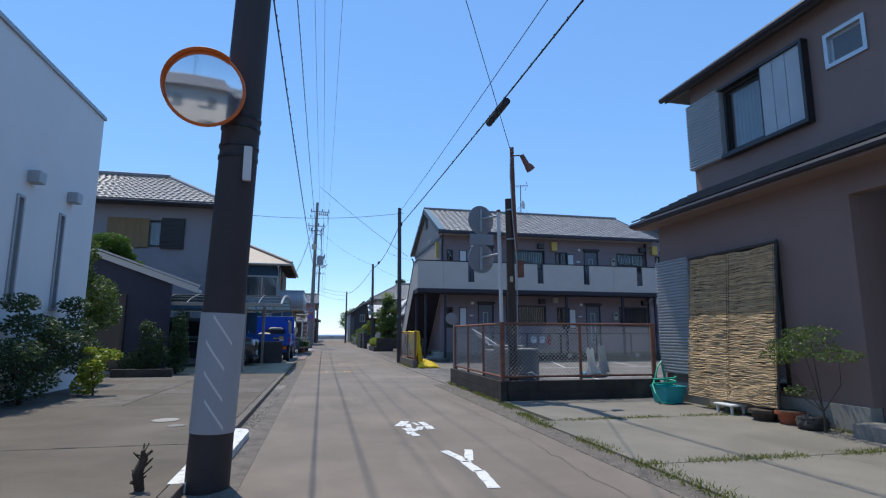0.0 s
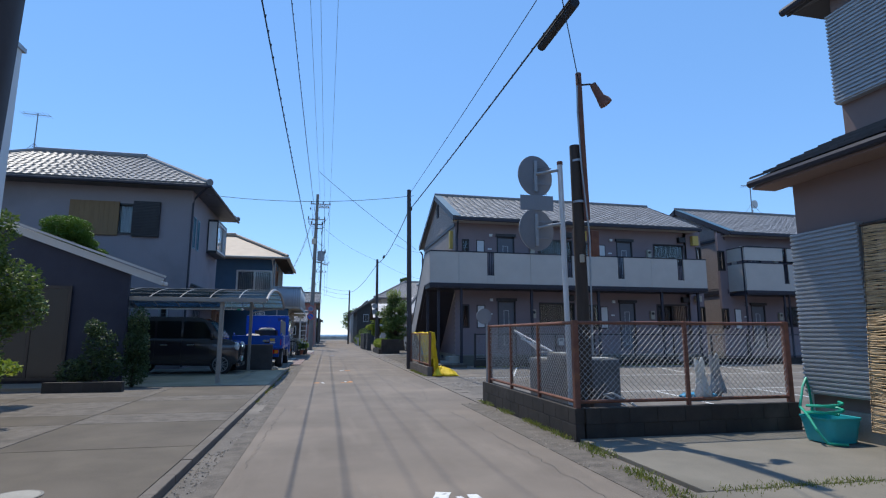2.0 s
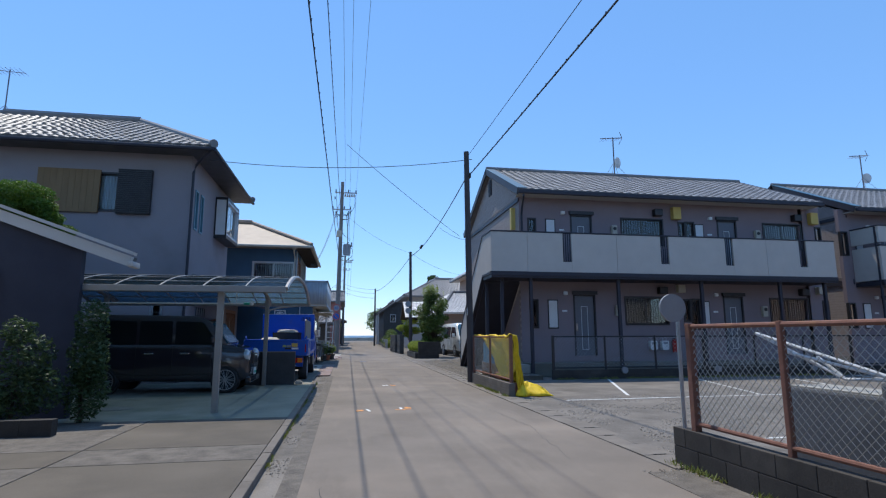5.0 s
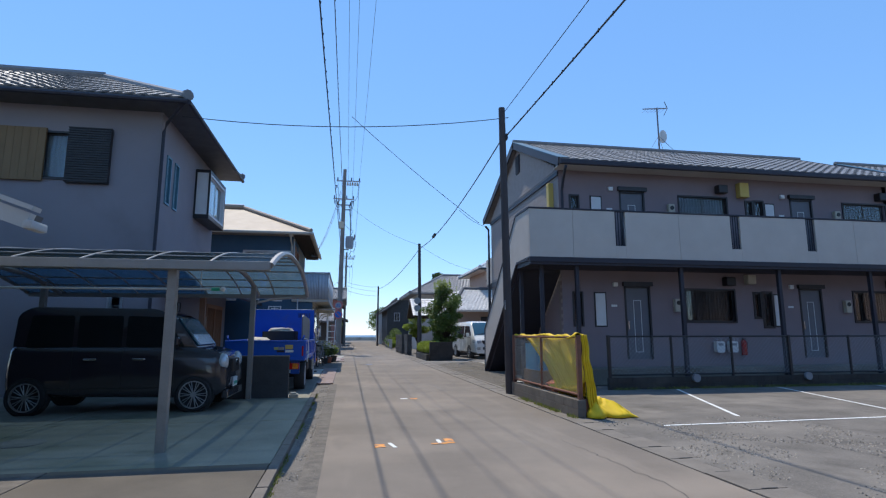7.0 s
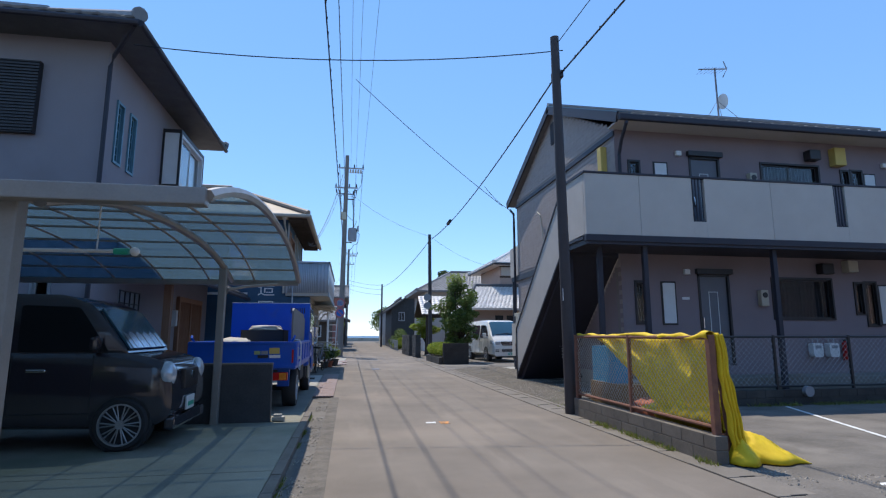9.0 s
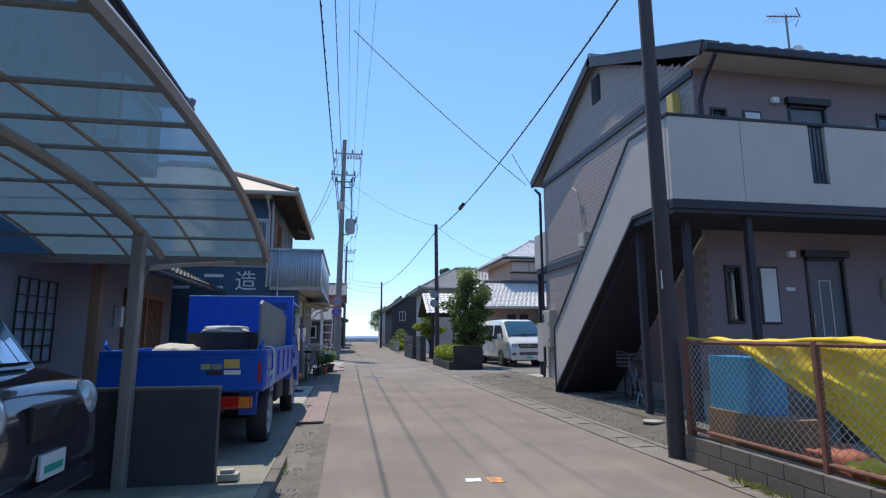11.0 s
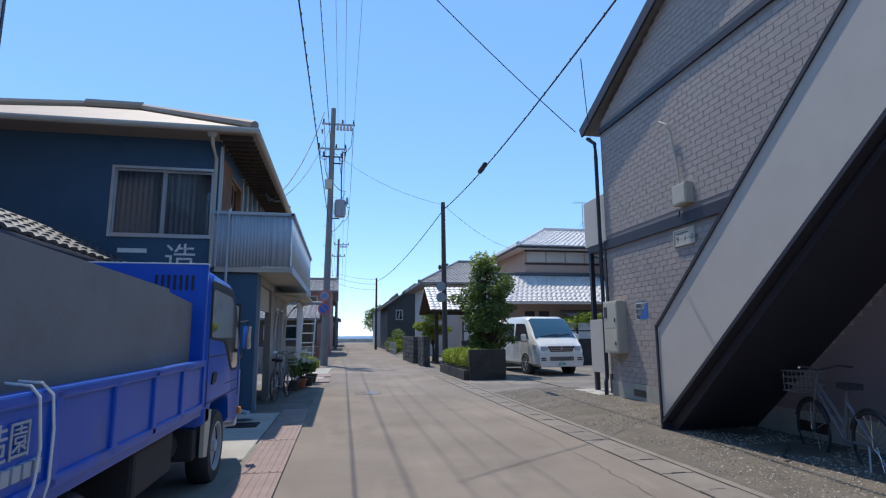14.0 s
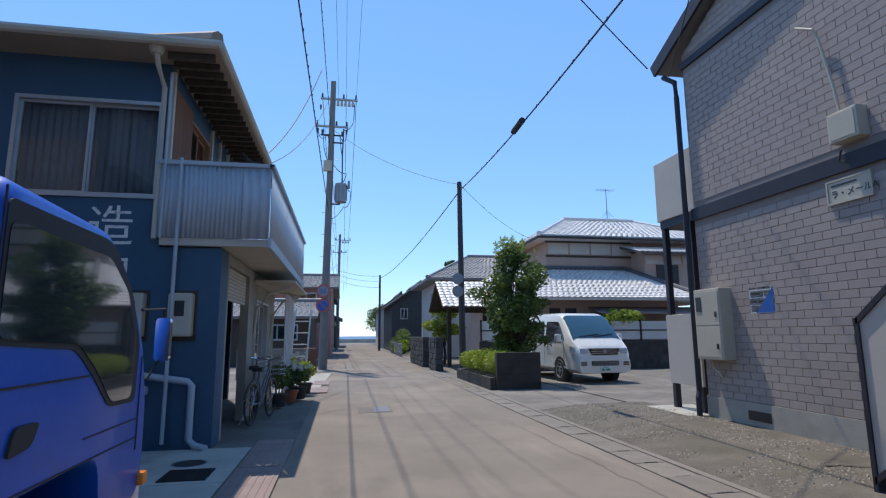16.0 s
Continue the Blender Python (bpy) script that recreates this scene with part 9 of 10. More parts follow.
solid("white_kerb_block", bm, WHITE_LINE, "white painted concrete kerb block beside the pole", "kerb")


def cover(name, x, y, r, z, material, label):
    ob = thing(name, (x, y, z), label, "manhole cover")
    bm = BM()
    cyl(bm, (x, y, z - 0.02), (x, y, z + 0.006), r, seg=32)
    part("lid", bm, material, ob)
    bm = BM()
    bmesh_ring(bm, 0, 0, 0, r * 1.01, r * 1.12, 0.004, 32)
    bm.transform(Matrix.Translation((x, y, z + 0.002)) @ Matrix.Rotation(radians(90), 4, "X"))
    part("frame_ring", bm, BLOCK, ob)


cover("manhole_cover", -2.0, 8.15, 0.16, LEFT_Z, CONCRETE_PALE, "small pale round cover set in the forecourt")
cover("manhole_cover", -1.75, 7.65, 0.10, LEFT_Z, BLOCK, "small grey round cover set in the forecourt")
cover("manhole_cover", 4.10, 25.40, 0.14, 0.11, CONCRETE_PALE, "pale round cover on the verge by the flats")
cover("manhole_cover", -1.75, 32.3, 0.17, 0.03, DARK_METAL, "dark round cover in front of the workshop")
cover("manhole_cover", -4.2, 18.9, 0.25, LEFT_Z - 0.01, BLOCK, "grey round cover under the carport")
bm = BM()
box(bm, 0.2, 0.85, 36.1, 36.9, -0.01, 0.005, 0.003)
hc = solid("hydrant_cover", bm, BLOCK_BROWN, "blue-grey rectangular steel cover in the street", "manhole cover")
bm = BM()
box(bm, 0.5, 0.8, 36.15, 36.85, 0.005, 0.009)
part("painted_field", bm, WORN_BLUE, hc)
# steel plates bridging the gutter
for k, (y0, y1) in enumerate(((26.9, 28.6), (28.6, 30.4), (30.4, 32.0), (32.0, 33.6), (39.8, 41.2), (42.0, 43.5))):
    bm = BM()
    dx = 0.25 * (k > 3)
    box(bm, -1.2 + dx, -0.72 + dx, y0 + 0.01, y1 - 0.01, 0.0, 0.028, 0.005)
    sp = solid("steel_plate", bm, RUST_PLATE, "weathered ribbed steel plate bridging the gutter", "steel plate", "gutter plates")
    for j in range(6):
        rb = BM()
        box(rb, -1.16 + dx + j * 0.075, -1.14 + dx + j * 0.075, y0 + 0.03, y1 - 0.03, 0.028, 0.033)
        part("tread_rib", rb, RUST_PLATE, sp)
for x0, x1, y0, y1 in ((-3.5, -1.22, 29.3, 31.4), (-3.5, -1.22, 31.42, 33.1)):
    bm = BM()
    box(bm, x0, x1, y0, y1, -0.02, 0.035, 0.006)
    solid("concrete_pad", bm, CONCRETE_PALE, "pale patched concrete pad before the workshop", "pavement", kind="structure")
bm = BM()
for k in range(12):
    box(bm, -1.85, -1.4, 31.5 + k * 0.04, 31.515 + k * 0.04, 0.036, 0.05)
solid("drain_grate", bm, DARK_METAL, "dark steel drain grate before the workshop", "drain grate")
bm = BM()
prism(bm, [(-1.75, 39.8), (-0.75, 39.8), (-0.5, 47), (-1.9, 47)], "z", -0.02, 0.02)
solid("far_pavement", bm, CONCRETE_PALE, "pale concrete strip beside the street", "pavement", kind="structure")
# loose gravel, and cracks in the asphalt
def pebbles(name, x0, x1, y0, y1, z, n, size, seed, material, label, edge=0.0):
    rng = random.Random(seed)
    verts, faces = [], []
    for _ in range(n):
        x, y = rng.uniform(x0, x1), rng.uniform(y0, y1)
        if noise.noise(Vector((x * 1.3, y * 1.3, seed))) < edge:
            continue
        zz = z(x) if callable(z) else z
        s = size * rng.uniform(0.4, 1.3)
        a, i = rng.uniform(0, 6.3), len(verts)
        for k in range(4):
            b = a + k * 1.57 + rng.uniform(-0.3, 0.3)
            verts.append((x + s * math.cos(b), y + s * math.sin(b) * 0.8, zz))
        verts.append((x + s * rng.uniform(-0.3, 0.3), y + s * rng.uniform(-0.3, 0.3), zz + s * rng.uniform(0.5, 0.9)))
        faces += [(i, i + 1, i + 4), (i + 1, i + 2, i + 4), (i + 2, i + 3, i + 4), (i + 3, i, i + 4)]
    me = bpy.data.meshes.new(name)
    me.from_pydata(verts, [], faces)
    me.materials.append(material)
    return tagged(new(name, me), label, "gravel", kind="stuff")


PEBBLE = mat("loose_pebble", (0.34, 0.30, 0.25), (0.2, 0.175, 0.145), 0.9, scale=8, bump=0.2, var=0.35, island=True)
pebbles("verge_gravel", 3.6, 5.6, 24.15, 35.5, lambda x: 0.02 + 0.09 * min(1, (x - 3.55) / 0.8) if x < 4.35 else 0.11 + 0.008 * (x - 4.35) , 9000, 0.016, 3, PEBBLE, "loose pale gravel on the rough verge", -0.15)
pebbles("yard_gravel", 3.4, 6.5, 13.7, 19.6, 0.006, 7000, 0.017, 4, PEBBLE, "loose gravel at the entrance of the parking yard", 0.0)
pebbles("edge_gravel", -0.98, -0.62, -1.0, 26.8, -0.004, 6000, 0.013, 5, PEBBLE, "loose gravel along the street edge", -0.1)
pebbles("edge_gravel", 2.7, 3.2, 0.0, 13.4, 0.004, 3500, 0.012, 6, PEBBLE, "loose gravel along the forecourt edge", 0.0)


def crack(pts, w, z, seed, name="asphalt_crack"):
    """A ragged dark split in the surface."""
    rng = random.Random(seed)
    P = [Vector((*p, z)) for p in pts]
    line = []
    for a, b in zip(P, P[1:]):
        m = max(2, int((b - a).length / 0.12))
        line += [a.lerp(b, k / m) + Vector((rng.gauss(0, 0.02), rng.gauss(0, 0.02), 0)) for k in range(m)]
    bm, pr = BM(), None
    for i, c in enumerate(line):
        d = (line[min(i + 1, len(line) - 1)] - line[max(i - 1, 0)]).normalized()
        s = Vector((-d.y, d.x, 0)) * w * rng.uniform(0.3, 1.0)
        q = (bm.verts.new(c - s), bm.verts.new(c + s))
        if pr:
            bm.faces.new((pr[0], q[0], q[1], pr[1]))
        pr = q
    return solid(name, bm, TAR, "thin ragged dark crack in the worn asphalt", "crack", "asphalt cracks", kind="structure")


for k, (pts, w, z) in enumerate((([(2.2, 14.0), (2.5, 16.2), (2.35, 18.4)], 0.005, 0.002), ([(2.55, 26.0), (2.7, 30.0), (2.6, 35.0)], 0.006, 0.002),
                                 ([(-0.5, 9.0), (-0.42, 13.5)], 0.004, 0.002), ([(2.3, 3.0), (2.45, 8.0), (2.3, 12.5)], 0.005, 0.002), ([(4.2, 24.6), (4.5, 26.4)], 0.02, 0.114), ([(4.35, 27.6), (5.2, 28.4)], 0.025, 0.122),
                                 ([(4.6, 30.5), (5.3, 30.2)], 0.02, 0.122), ([(3.8, 14.6), (6.0, 14.3), (8.0, 14.5)], 0.008, 0.009), ([(5.2, 11.0), (5.6, 14.0), (5.3, 18.0)], 0.007, 0.009), ([(4.2, 18.0), (7.5, 16.8)], 0.007, 0.009),
                                 ([(3.7, 1.2), (5.2, 3.0), (5.0, 4.7)], 0.003, 0.033), ([(-1.1, 2.6), (-8.0, 2.62)], 0.012, 0.073), ([(-1.1, 6.4), (-8.0, 6.4)], 0.010, 0.073))):
    crack(pts, w, z, 100 + k)
# dried stump by the pole
bm = BM()
tube(bm, [(-1.27, 4.62, 0.05), (-1.29, 4.6, 0.2), (-1.26, 4.62, 0.3), (-1.27, 4.6, 0.36)], [0.035, 0.04, 0.03, 0.012], 7)
rng = random.Random(5)
for k in range(16):
    a = rng.uniform(0, 6.3)
    z = rng.uniform(0.1, 0.34)
    tube(bm, [(-1.27, 4.61, z), (-1.27 + 0.07 * math.cos(a), 4.61 + 0.07 * math.sin(a), z + rng.uniform(0.02, 0.09))], 0.006, 4)
solid("dry_stump", bm, BARK, "dry brown plant stump at the forecourt corner", "plant")

# ---- fittings on the gable of the flats ----
GW = Face(AX0, 33.6, "W")
def wallbox(name, u0, u1, v0, v1, d, material, label, category, face=GW, w=0.0):
    bm = BM()
    fbox(bm, face, u0, u1, v0, v1, w, w + d, 0.015)
    return solid(name, bm, material, label, category)


eb = wallbox("meter_box", 2.78, 3.16, 3.6, 3.96, 0.16, BEIGE_BOX, "beige electrical box on the brick-pattern gable", "electrical box")
bm = BM()
fbox(bm, GW, 2.81, 3.13, 3.63, 3.93, 0.16, 0.168, 0.005)
part("lid", bm, BEIGE_BOX, eb)
bm = BM()
tube(bm, [GW.p(2.88, 3.92, 0.06), GW.p(2.84, 4.3, 0.06), GW.p(2.72, 5.0, 0.07), GW.p(2.68, 5.15, 0.09), GW.p(2.45, 5.3, 0.1)], 0.018, 8)
part("riser", bm, BEIGE_BOX, eb)
bm = BM()
tube(bm, [GW.p(2.85, 3.52, 0.08), GW.p(2.82, 3.4, 0.1), GW.p(2.9, 3.36, 0.08)], 0.012, 6)
part("cable_tail", bm, BLACK, eb)
cb_ = wallbox("service_cabinet", 0.12, 0.72, 1.02, 2.1, 0.22, BEIGE_BOX, "tall beige service cabinet on the gable", "cabinet")
for v0, v1 in ((1.06, 1.52), (1.54, 2.06)):
    bm = BM()
    fbox(bm, GW, 0.15, 0.69, v0, v1, 0.22, 0.228, 0.005)
    d_ = part("cabinet_door", bm, BEIGE_BOX, cb_)
    bm = BM()
    fbox(bm, GW, 0.6, 0.64, v0 + 0.12, v0 + 0.2, 0.228, 0.238)
    part("latch", bm, DARK_METAL, d_)
bm = BM()
fbox(bm, GW, 0.18, 0.3, 1.75, 1.98, 0.228, 0.236)
part("viewing_pane", bm, DARK_METAL, cb_)
bm = BM()
tube(bm, [GW.p(0.3, 1.02, 0.1), GW.p(0.32, 0.88, 0.1), GW.p(0.4, 0.84, 0.08), GW.p(0.42, 0.75, 0.04)], 0.02, 7)
part("conduit", bm, BEIGE_BOX, cb_)
po = wallbox("notice_poster", 1.08, 1.55, 1.68, 2.06, 0.008, WHITE_PLASTIC, "small white and blue notice on the gable", "poster")
bm = BM()
v = [GW.p(1.2, 1.70, 0.009), GW.p(1.53, 1.70, 0.009), GW.p(1.53, 2.04, 0.009)]
f_ = [bm.verts.new(p) for p in v] + [bm.verts.new(p + GW.w * 0.002) for p in v]
bm.faces.new(f_[:3][::-1])
bm.faces.new(f_[3:])
for i in range(3):
    bm.faces.new((f_[i], f_[(i + 1) % 3], f_[3 + (i + 1) % 3], f_[3 + i]))
part("blue_field", bm, SIGN_BLUE, po)
for k in range(5):
    bm = BM()
    fbox(bm, GW, 1.11, 1.28 + 0.05 * (k % 3), 1.98 - k * 0.055, 2.0 - k * 0.055, 0.009, 0.012)
    part("text_bar", bm, DOOR_GREY, po)
sg = wallbox("name_sign", 2.56, 3.12, 2.93, 3.2, 0.03, CREAM, "cream building name sign on the gable", "sign")
bm = BM()
for a, b, c, d in ((2.55, 3.13, 2.92, 2.94), (2.55, 3.13, 3.19, 3.21), (2.55, 2.57, 2.94, 3.19), (3.11, 3.13, 2.94, 3.19)):
    fbox(bm, GW, a, b, c, d, 0.0, 0.04)
part("sign_frame", bm, BEIGE_BOX, sg)
text("lettering", "ラ・メールA", GW, 2.6, 3.0, 0.105, DARK_METAL, sg, 0.031)
bm = BM()
fbox(bm, GW, 2.62, 2.95, 3.13, 3.15, 0.03, 0.034)
part("text_bar", bm, DARK_METAL, sg)
# attic vent, downpipes, back balcony
bm = BM()
fbox(bm, GW, 3.72, 4.12, 7.12, 7.8, 0.0, 0.05, 0.01)
av = solid("attic_vent", bm, NAVY_TRIM, "dark louvred attic vent in the gable", "vent")
for k in range(9):
    bm = BM()
    fbox(bm, GW, 3.75, 4.09, 7.16 + k * 0.07, 7.19 + k * 0.07, 0.05, 0.075)
    part("louvre", bm, NAVY_TRIM, av)
bm = BM()
tube(bm, [(5.5, 33.95, 6.0), (5.56, 33.72, 5.8), (5.56, 33.7, 5.5), (5.56, 33.7, 0.5), (5.52, 33.68, 0.4), (5.5, 33.65, 0.02)], 0.045, 8)
part("downpipe", bm, NAVY_TRIM, flat_a)
bm = BM()
tube(bm, [(5.6, 25.3, 6.05), (5.7, 25.75, 5.8), (5.72, 25.93, 5.5), (5.72, 25.93, 3.3)], 0.04, 8)
part("downpipe", bm, NAVY_TRIM, flat_a)
bm = BM()
box(bm, 5.75, 16.9, 33.62, 34.75, 3.35, 3.5)
rb = part("rear_balcony", bm, NAVY_TRIM, flat_a)
bm = BM()
box(bm, 5.72, 5.8, 33.62, 34.8, 3.5, 4.62, 0.01)
box(bm, 5.8, 16.9, 34.72, 34.8, 3.5, 4.62, 0.01)
part("rear_parapet", bm, PARAPET, rb)
for y in (33.95, 34.72):
    bm = BM()
    box(bm, 5.78, 5.88, y - 0.05, y + 0.05, 0.1, 3.4, 0.008)
    part("rear_post", bm, NAVY_TRIM, flat_a)
bm = BM()
box(bm, 5.7, 5.74, 33.78, 34.7, 0.55, 1.75, 0.005)
part("screen_panel", bm, PARAPET, flat_a)
bm = BM()
box(bm, 5.35, 6.3, 33.7, 35.0, -0.02, 0.12, 0.015)
part("rear_step", bm, CONCRETE_PALE, flat_a)
bm = BM()
fbox(bm, Face(AX0, 26.6, "W"), 0.0, 0.2, 5.05, 5.85, 0.0, 0.16, 0.02)
part("yellow_lamp", bm, YELLOW_BOX, flat_a)
for x, y, z in ((11.3, 29.6, 8.3), (24.5, 29.8, 8.3)):
    an = thing("tv_antenna", (x, y, z), "rooftop television antenna with a small satellite dish", "antenna")
    bm = BM()
    tube(bm, [(x, y, z - 0.1), (x, y, z + 1.75)], 0.028, 6)
    for dx, dy in ((0.45, 0.3), (-0.45, 0.3), (0.4, -0.5), (-0.4, -0.5)):
        tube(bm, [(x, y, z + 0.6), (x + dx, y + dy, z - 0.25)], 0.008, 4)
    part("mast", bm, DOOR_GREY, an)
    bm = BM()
    tube(bm, [(x - 0.6, y, z + 1.65), (x + 0.4, y, z + 1.75)], 0.022, 5)
    tube(bm, [(x + 0.28, y, z + 1.45), (x + 0.45, y, z + 1.75), (x + 0.34, y, z + 2.02)], 0.016, 5)
    for k in range(7):
        u = -0.5 + k * 0.13
        tube(bm, [(x + u, y - 0.25, z + 1.66 + 0.1 * u), (x + u, y + 0.25, z + 1.66 + 0.1 * u)], 0.006, 4)
    part("yagi", bm, DOOR_GREY, an)
    bm = BM()
    bmesh.ops.create_cone(bm, segments=20, radius1=0.25, radius2=0.05, depth=0.09, cap_ends=True)
    bm.transform(Matrix.Translation((x + 0.16, y - 0.1, z + 0.55)) @ Matrix.Rotation(radians(80), 4, "Y"))
    part("dish", bm, WHITE_PAINT, an, smooth=True)
for x, y, z in ((-11.85, 27.9, 8.5), (15.2, 54.8, 8.1)):
    an = thing("tv_antenna", (x, y, z), "thin rooftop television antenna", "antenna")
    bm = BM()
    tube(bm, [(x, y, z - 0.1), (x, y, z + 1.9)], 0.02, 6)
    for dx, dy in ((0.45, 0.3), (-0.45, 0.3), (0.4, -0.5), (-0.4, -0.5)):
        tube(bm, [(x, y, z + 0.6), (x + dx, y + dy, z - 0.25)], 0.008, 4)
    part("mast", bm, DOOR_GREY, an)
    bm = BM()
    tube(bm, [(x - 0.6, y, z + 1.85), (x + 0.5, y, z + 1.8)], 0.012, 5)
    for k in range(8):
        u = -0.55 + k * 0.14
        tube(bm, [(x + u, y - 0.3, z + 1.83), (x + u, y + 0.3, z + 1.83)], 0.007, 4)
    part("yagi", bm, DOOR_GREY, an)

# ---- bicycles ----
def bicycle(x, y, rz, label, lean=0.0):
    ob = thing("bicycle", (x, y, 0.02), label, "bicycle", rz=rz)
    R = 0.31
    for u in (-0.5, 0.52):
        bm = BM()
        tube(bm, [(u + R * math.cos(2 * math.pi * k / 28), 0, R + R * math.sin(2 * math.pi * k / 28)) for k in range(29)], 0.017, 6)
        wl = part("wheel", bm, BLACK, ob, local=True, smooth=True)
        bm = BM()
        for k in range(16):
            a = 2 * math.pi * k / 16
            tube(bm, [(u, 0.02 * (-1) ** k, R), (u + R * math.cos(a), 0, R + R * math.sin(a))], 0.002, 3)
        part("spokes", bm, CHROME, wl, local=True)
        bm = BM()
        tube(bm, [(u + (R + 0.03) * math.cos(a), 0, R + (R + 0.03) * math.sin(a)) for a in [radians(20 + 14 * k) for k in range(11)]], 0.02, 5)
        part("mudguard", bm, DARK_METAL, ob, local=True)
    bm = BM()
    for a, b in (((-0.5, 0, R), (-0.06, 0, 0.28)), ((-0.06, 0, 0.28), (0.36, 0, 0.74)), ((-0.06, 0, 0.28), (-0.18, 0, 0.8)), ((-0.5, 0, R), (-0.16, 0, 0.68)), ((-0.1, 0, 0.42), (0.34, 0, 0.84)), ((0.52, 0, R), (0.32, 0, 0.95))):
        tube(bm, [a, b], 0.018, 7)
    part("frame", bm, DOOR_GREY, ob, local=True)
    bm = BM()
    tube(bm, [(0.14, -0.28, 1.02), (0.28, -0.2, 1.03), (0.32, 0, 0.98), (0.28, 0.2, 1.03), (0.14, 0.28, 1.02)], 0.013, 6)
    part("handlebar", bm, CHROME, ob, local=True)
    bm = BM()
    prism(bm, rounded([(-0.32, -0.09), (-0.32, 0.09), (-0.04, 0.03), (-0.04, -0.03)], 0.03), "z", 0.82, 0.88)
    part("saddle", bm, BLACK, ob, local=True)
    bm = BM()
    for z in (0.72, 0.80, 0.88, 0.95):
        tube(bm, [(0.48, -0.15, z), (0.76, -0.17, z), (0.76, 0.17, z), (0.48, 0.15, z), (0.48, -0.15, z)], 0.006, 4)
    for k in range(7):
        tube(bm, [(0.76, -0.15 + k * 0.05, 0.72), (0.76, -0.15 + k * 0.05, 0.95)], 0.004, 4)
    part("basket", bm, GALV, ob, local=True)
    bm = BM()
    tube(bm, [(-0.5, 0.05, R), (-0.62, 0.14, 0.02)], 0.01, 5)
    part("kickstand", bm, GALV, ob, local=True)
    return ob


bicycle(5.05, 27.57, 74, "dark city bicycle with basket parked under the stair")
bicycle(-1.45, 35.5, 80, "dark city bicycle with a wire basket leaning by the workshop door")
bicycle(-1.65, 36.0, 95, "old city bicycle by the workshop door")

# ---- brown house's forecourt ----
BF = Face(RW, RN, "W")
rbl = thing("reed_blind", (RW - 0.15, 7.5, 0.2), "two hanging tan reed blinds before the window", "blind")
for u0, u1 in ((1.0, 1.95), (1.96, 2.88)):
    bm = BM()
    rng = random.Random(int(u0 * 10))
    n = 170
    for k in range(n):
        v = 0.22 + 2.32 * k / n
        pts = []
        ph = rng.uniform(0, 6)
        for j in range(13):
            u = u0 + (u1 - u0) * j / 12
            w = 0.32 - 0.22 * (v / 2.55) + 0.012 * nz(u * 3, v * 3) + rng.uniform(-0.004, 0.004)
            pts.append(BF.p(u, v + 0.03 * nz(u * 3.1, v * 2.2, 3) + 0.014 * nz(u * 7, v * 5, ph) + 0.006 * math.sin(ph + u * 5), w + 0.012 * nz(u * 5, v * 9, 4)))
        tube(bm, pts, [0.0085 * rng.uniform(0.6, 1.25) for _ in pts], 4)
    pn = part("blind_panel", bm, REED, rbl, kind="stuff")
    for q in (0.02, 0.98):
        bm = BM()
        u = u0 + (u1 - u0) * q
        tube(bm, [BF.p(u, 0.24, 0.312), BF.p(u, 2.54, 0.119)], 0.003, 4)
        part("binding_cord", bm, WOOD_DARK, pn)
bm = BM()
tube(bm, [BF.p(0.98, 2.56, 0.11), BF.p(2.92, 2.56, 0.11)], 0.018, 7)
part("top_rod", bm, WOOD_DARK, rbl)
bm = BM()
tube(bm, [BF.p(2.92, 2.6, 0.10), BF.p(2.92, 0.05, 0.32)], 0.016, 6)
part("side_post", bm, DARK_METAL, rbl)
bt = thing("washtub", (6.1, 8.9, 0.03), "turquoise plastic tub with a green garden hose", "tub")
bm = BM()
outer = rounded([(5.85, 8.62), (6.33, 8.62), (6.33, 9.05), (5.85, 9.05)], 0.1)
n = len(outer)
rows = []
for s, z in ((0.80, 0.05), (0.9, 0.2), (1.0, 0.32), (1.06, 0.325), (1.06, 0.30)):
    rows.append([bm.verts.new((6.09 + (x - 6.09) * s, 8.83 + (y - 8.83) * s, z)) for x, y in outer])
for a, b in zip(rows, rows[1:]):
    for i in range(n):
        bm.faces.new((a[i], a[(i + 1) % n], b[(i + 1) % n], b[i]))
bm.faces.new(rows[0][::-1])
ob_ = part("tub", bm, TEAL_PLASTIC, bt, smooth=True)
md = ob_.modifiers.new("thickness", "SOLIDIFY")
md.thickness = 0.012
bm = BM()
tube(bm, [(6.40, 9.35, 0.06), (6.38, 9.36, 0.55), (6.32, 9.34, 0.72), (6.22, 9.3, 0.62), (6.1, 9.25, 0.38), (5.95, 9.05, 0.36), (5.8, 8.85, 0.34), (5.75, 8.7, 0.2), (5.8, 8.62, 0.06), (6.0, 8.55, 0.05)], 0.016, 8)
tube(bm, [(6.05 + 0.2 * math.cos(k * 0.5), 8.85 + 0.16 * math.sin(k * 0.5), 0.33 + 0.006 * k) for k in range(26)], 0.016, 7)
part("hose", bm, GREEN_HOSE, bt, smooth=True)
bm = BM()
tube(bm, [(6.42, 9.38, 0.0), (6.42, 9.38, 0.62)], 0.03, 8)
part("standpipe", bm, WHITE_PLASTIC, bt)
st_ = thing("plastic_stool", (6.2, 7.45, 0.03), "low white plastic stool by the plinth", "stool")
bm = BM()
box(bm, 6.06, 6.34, 7.25, 7.65, 0.15, 0.18, 0.012)
part("seat", bm, WHITE_PLASTIC, st_)
for x in (6.09, 6.29):
    for y in (7.29, 7.59):
        bm = BM()
        box(bm, x, x + 0.03, y, y + 0.03, 0.03, 0.15)
        part("leg", bm, WHITE_PLASTIC, st_)
bm = BM()
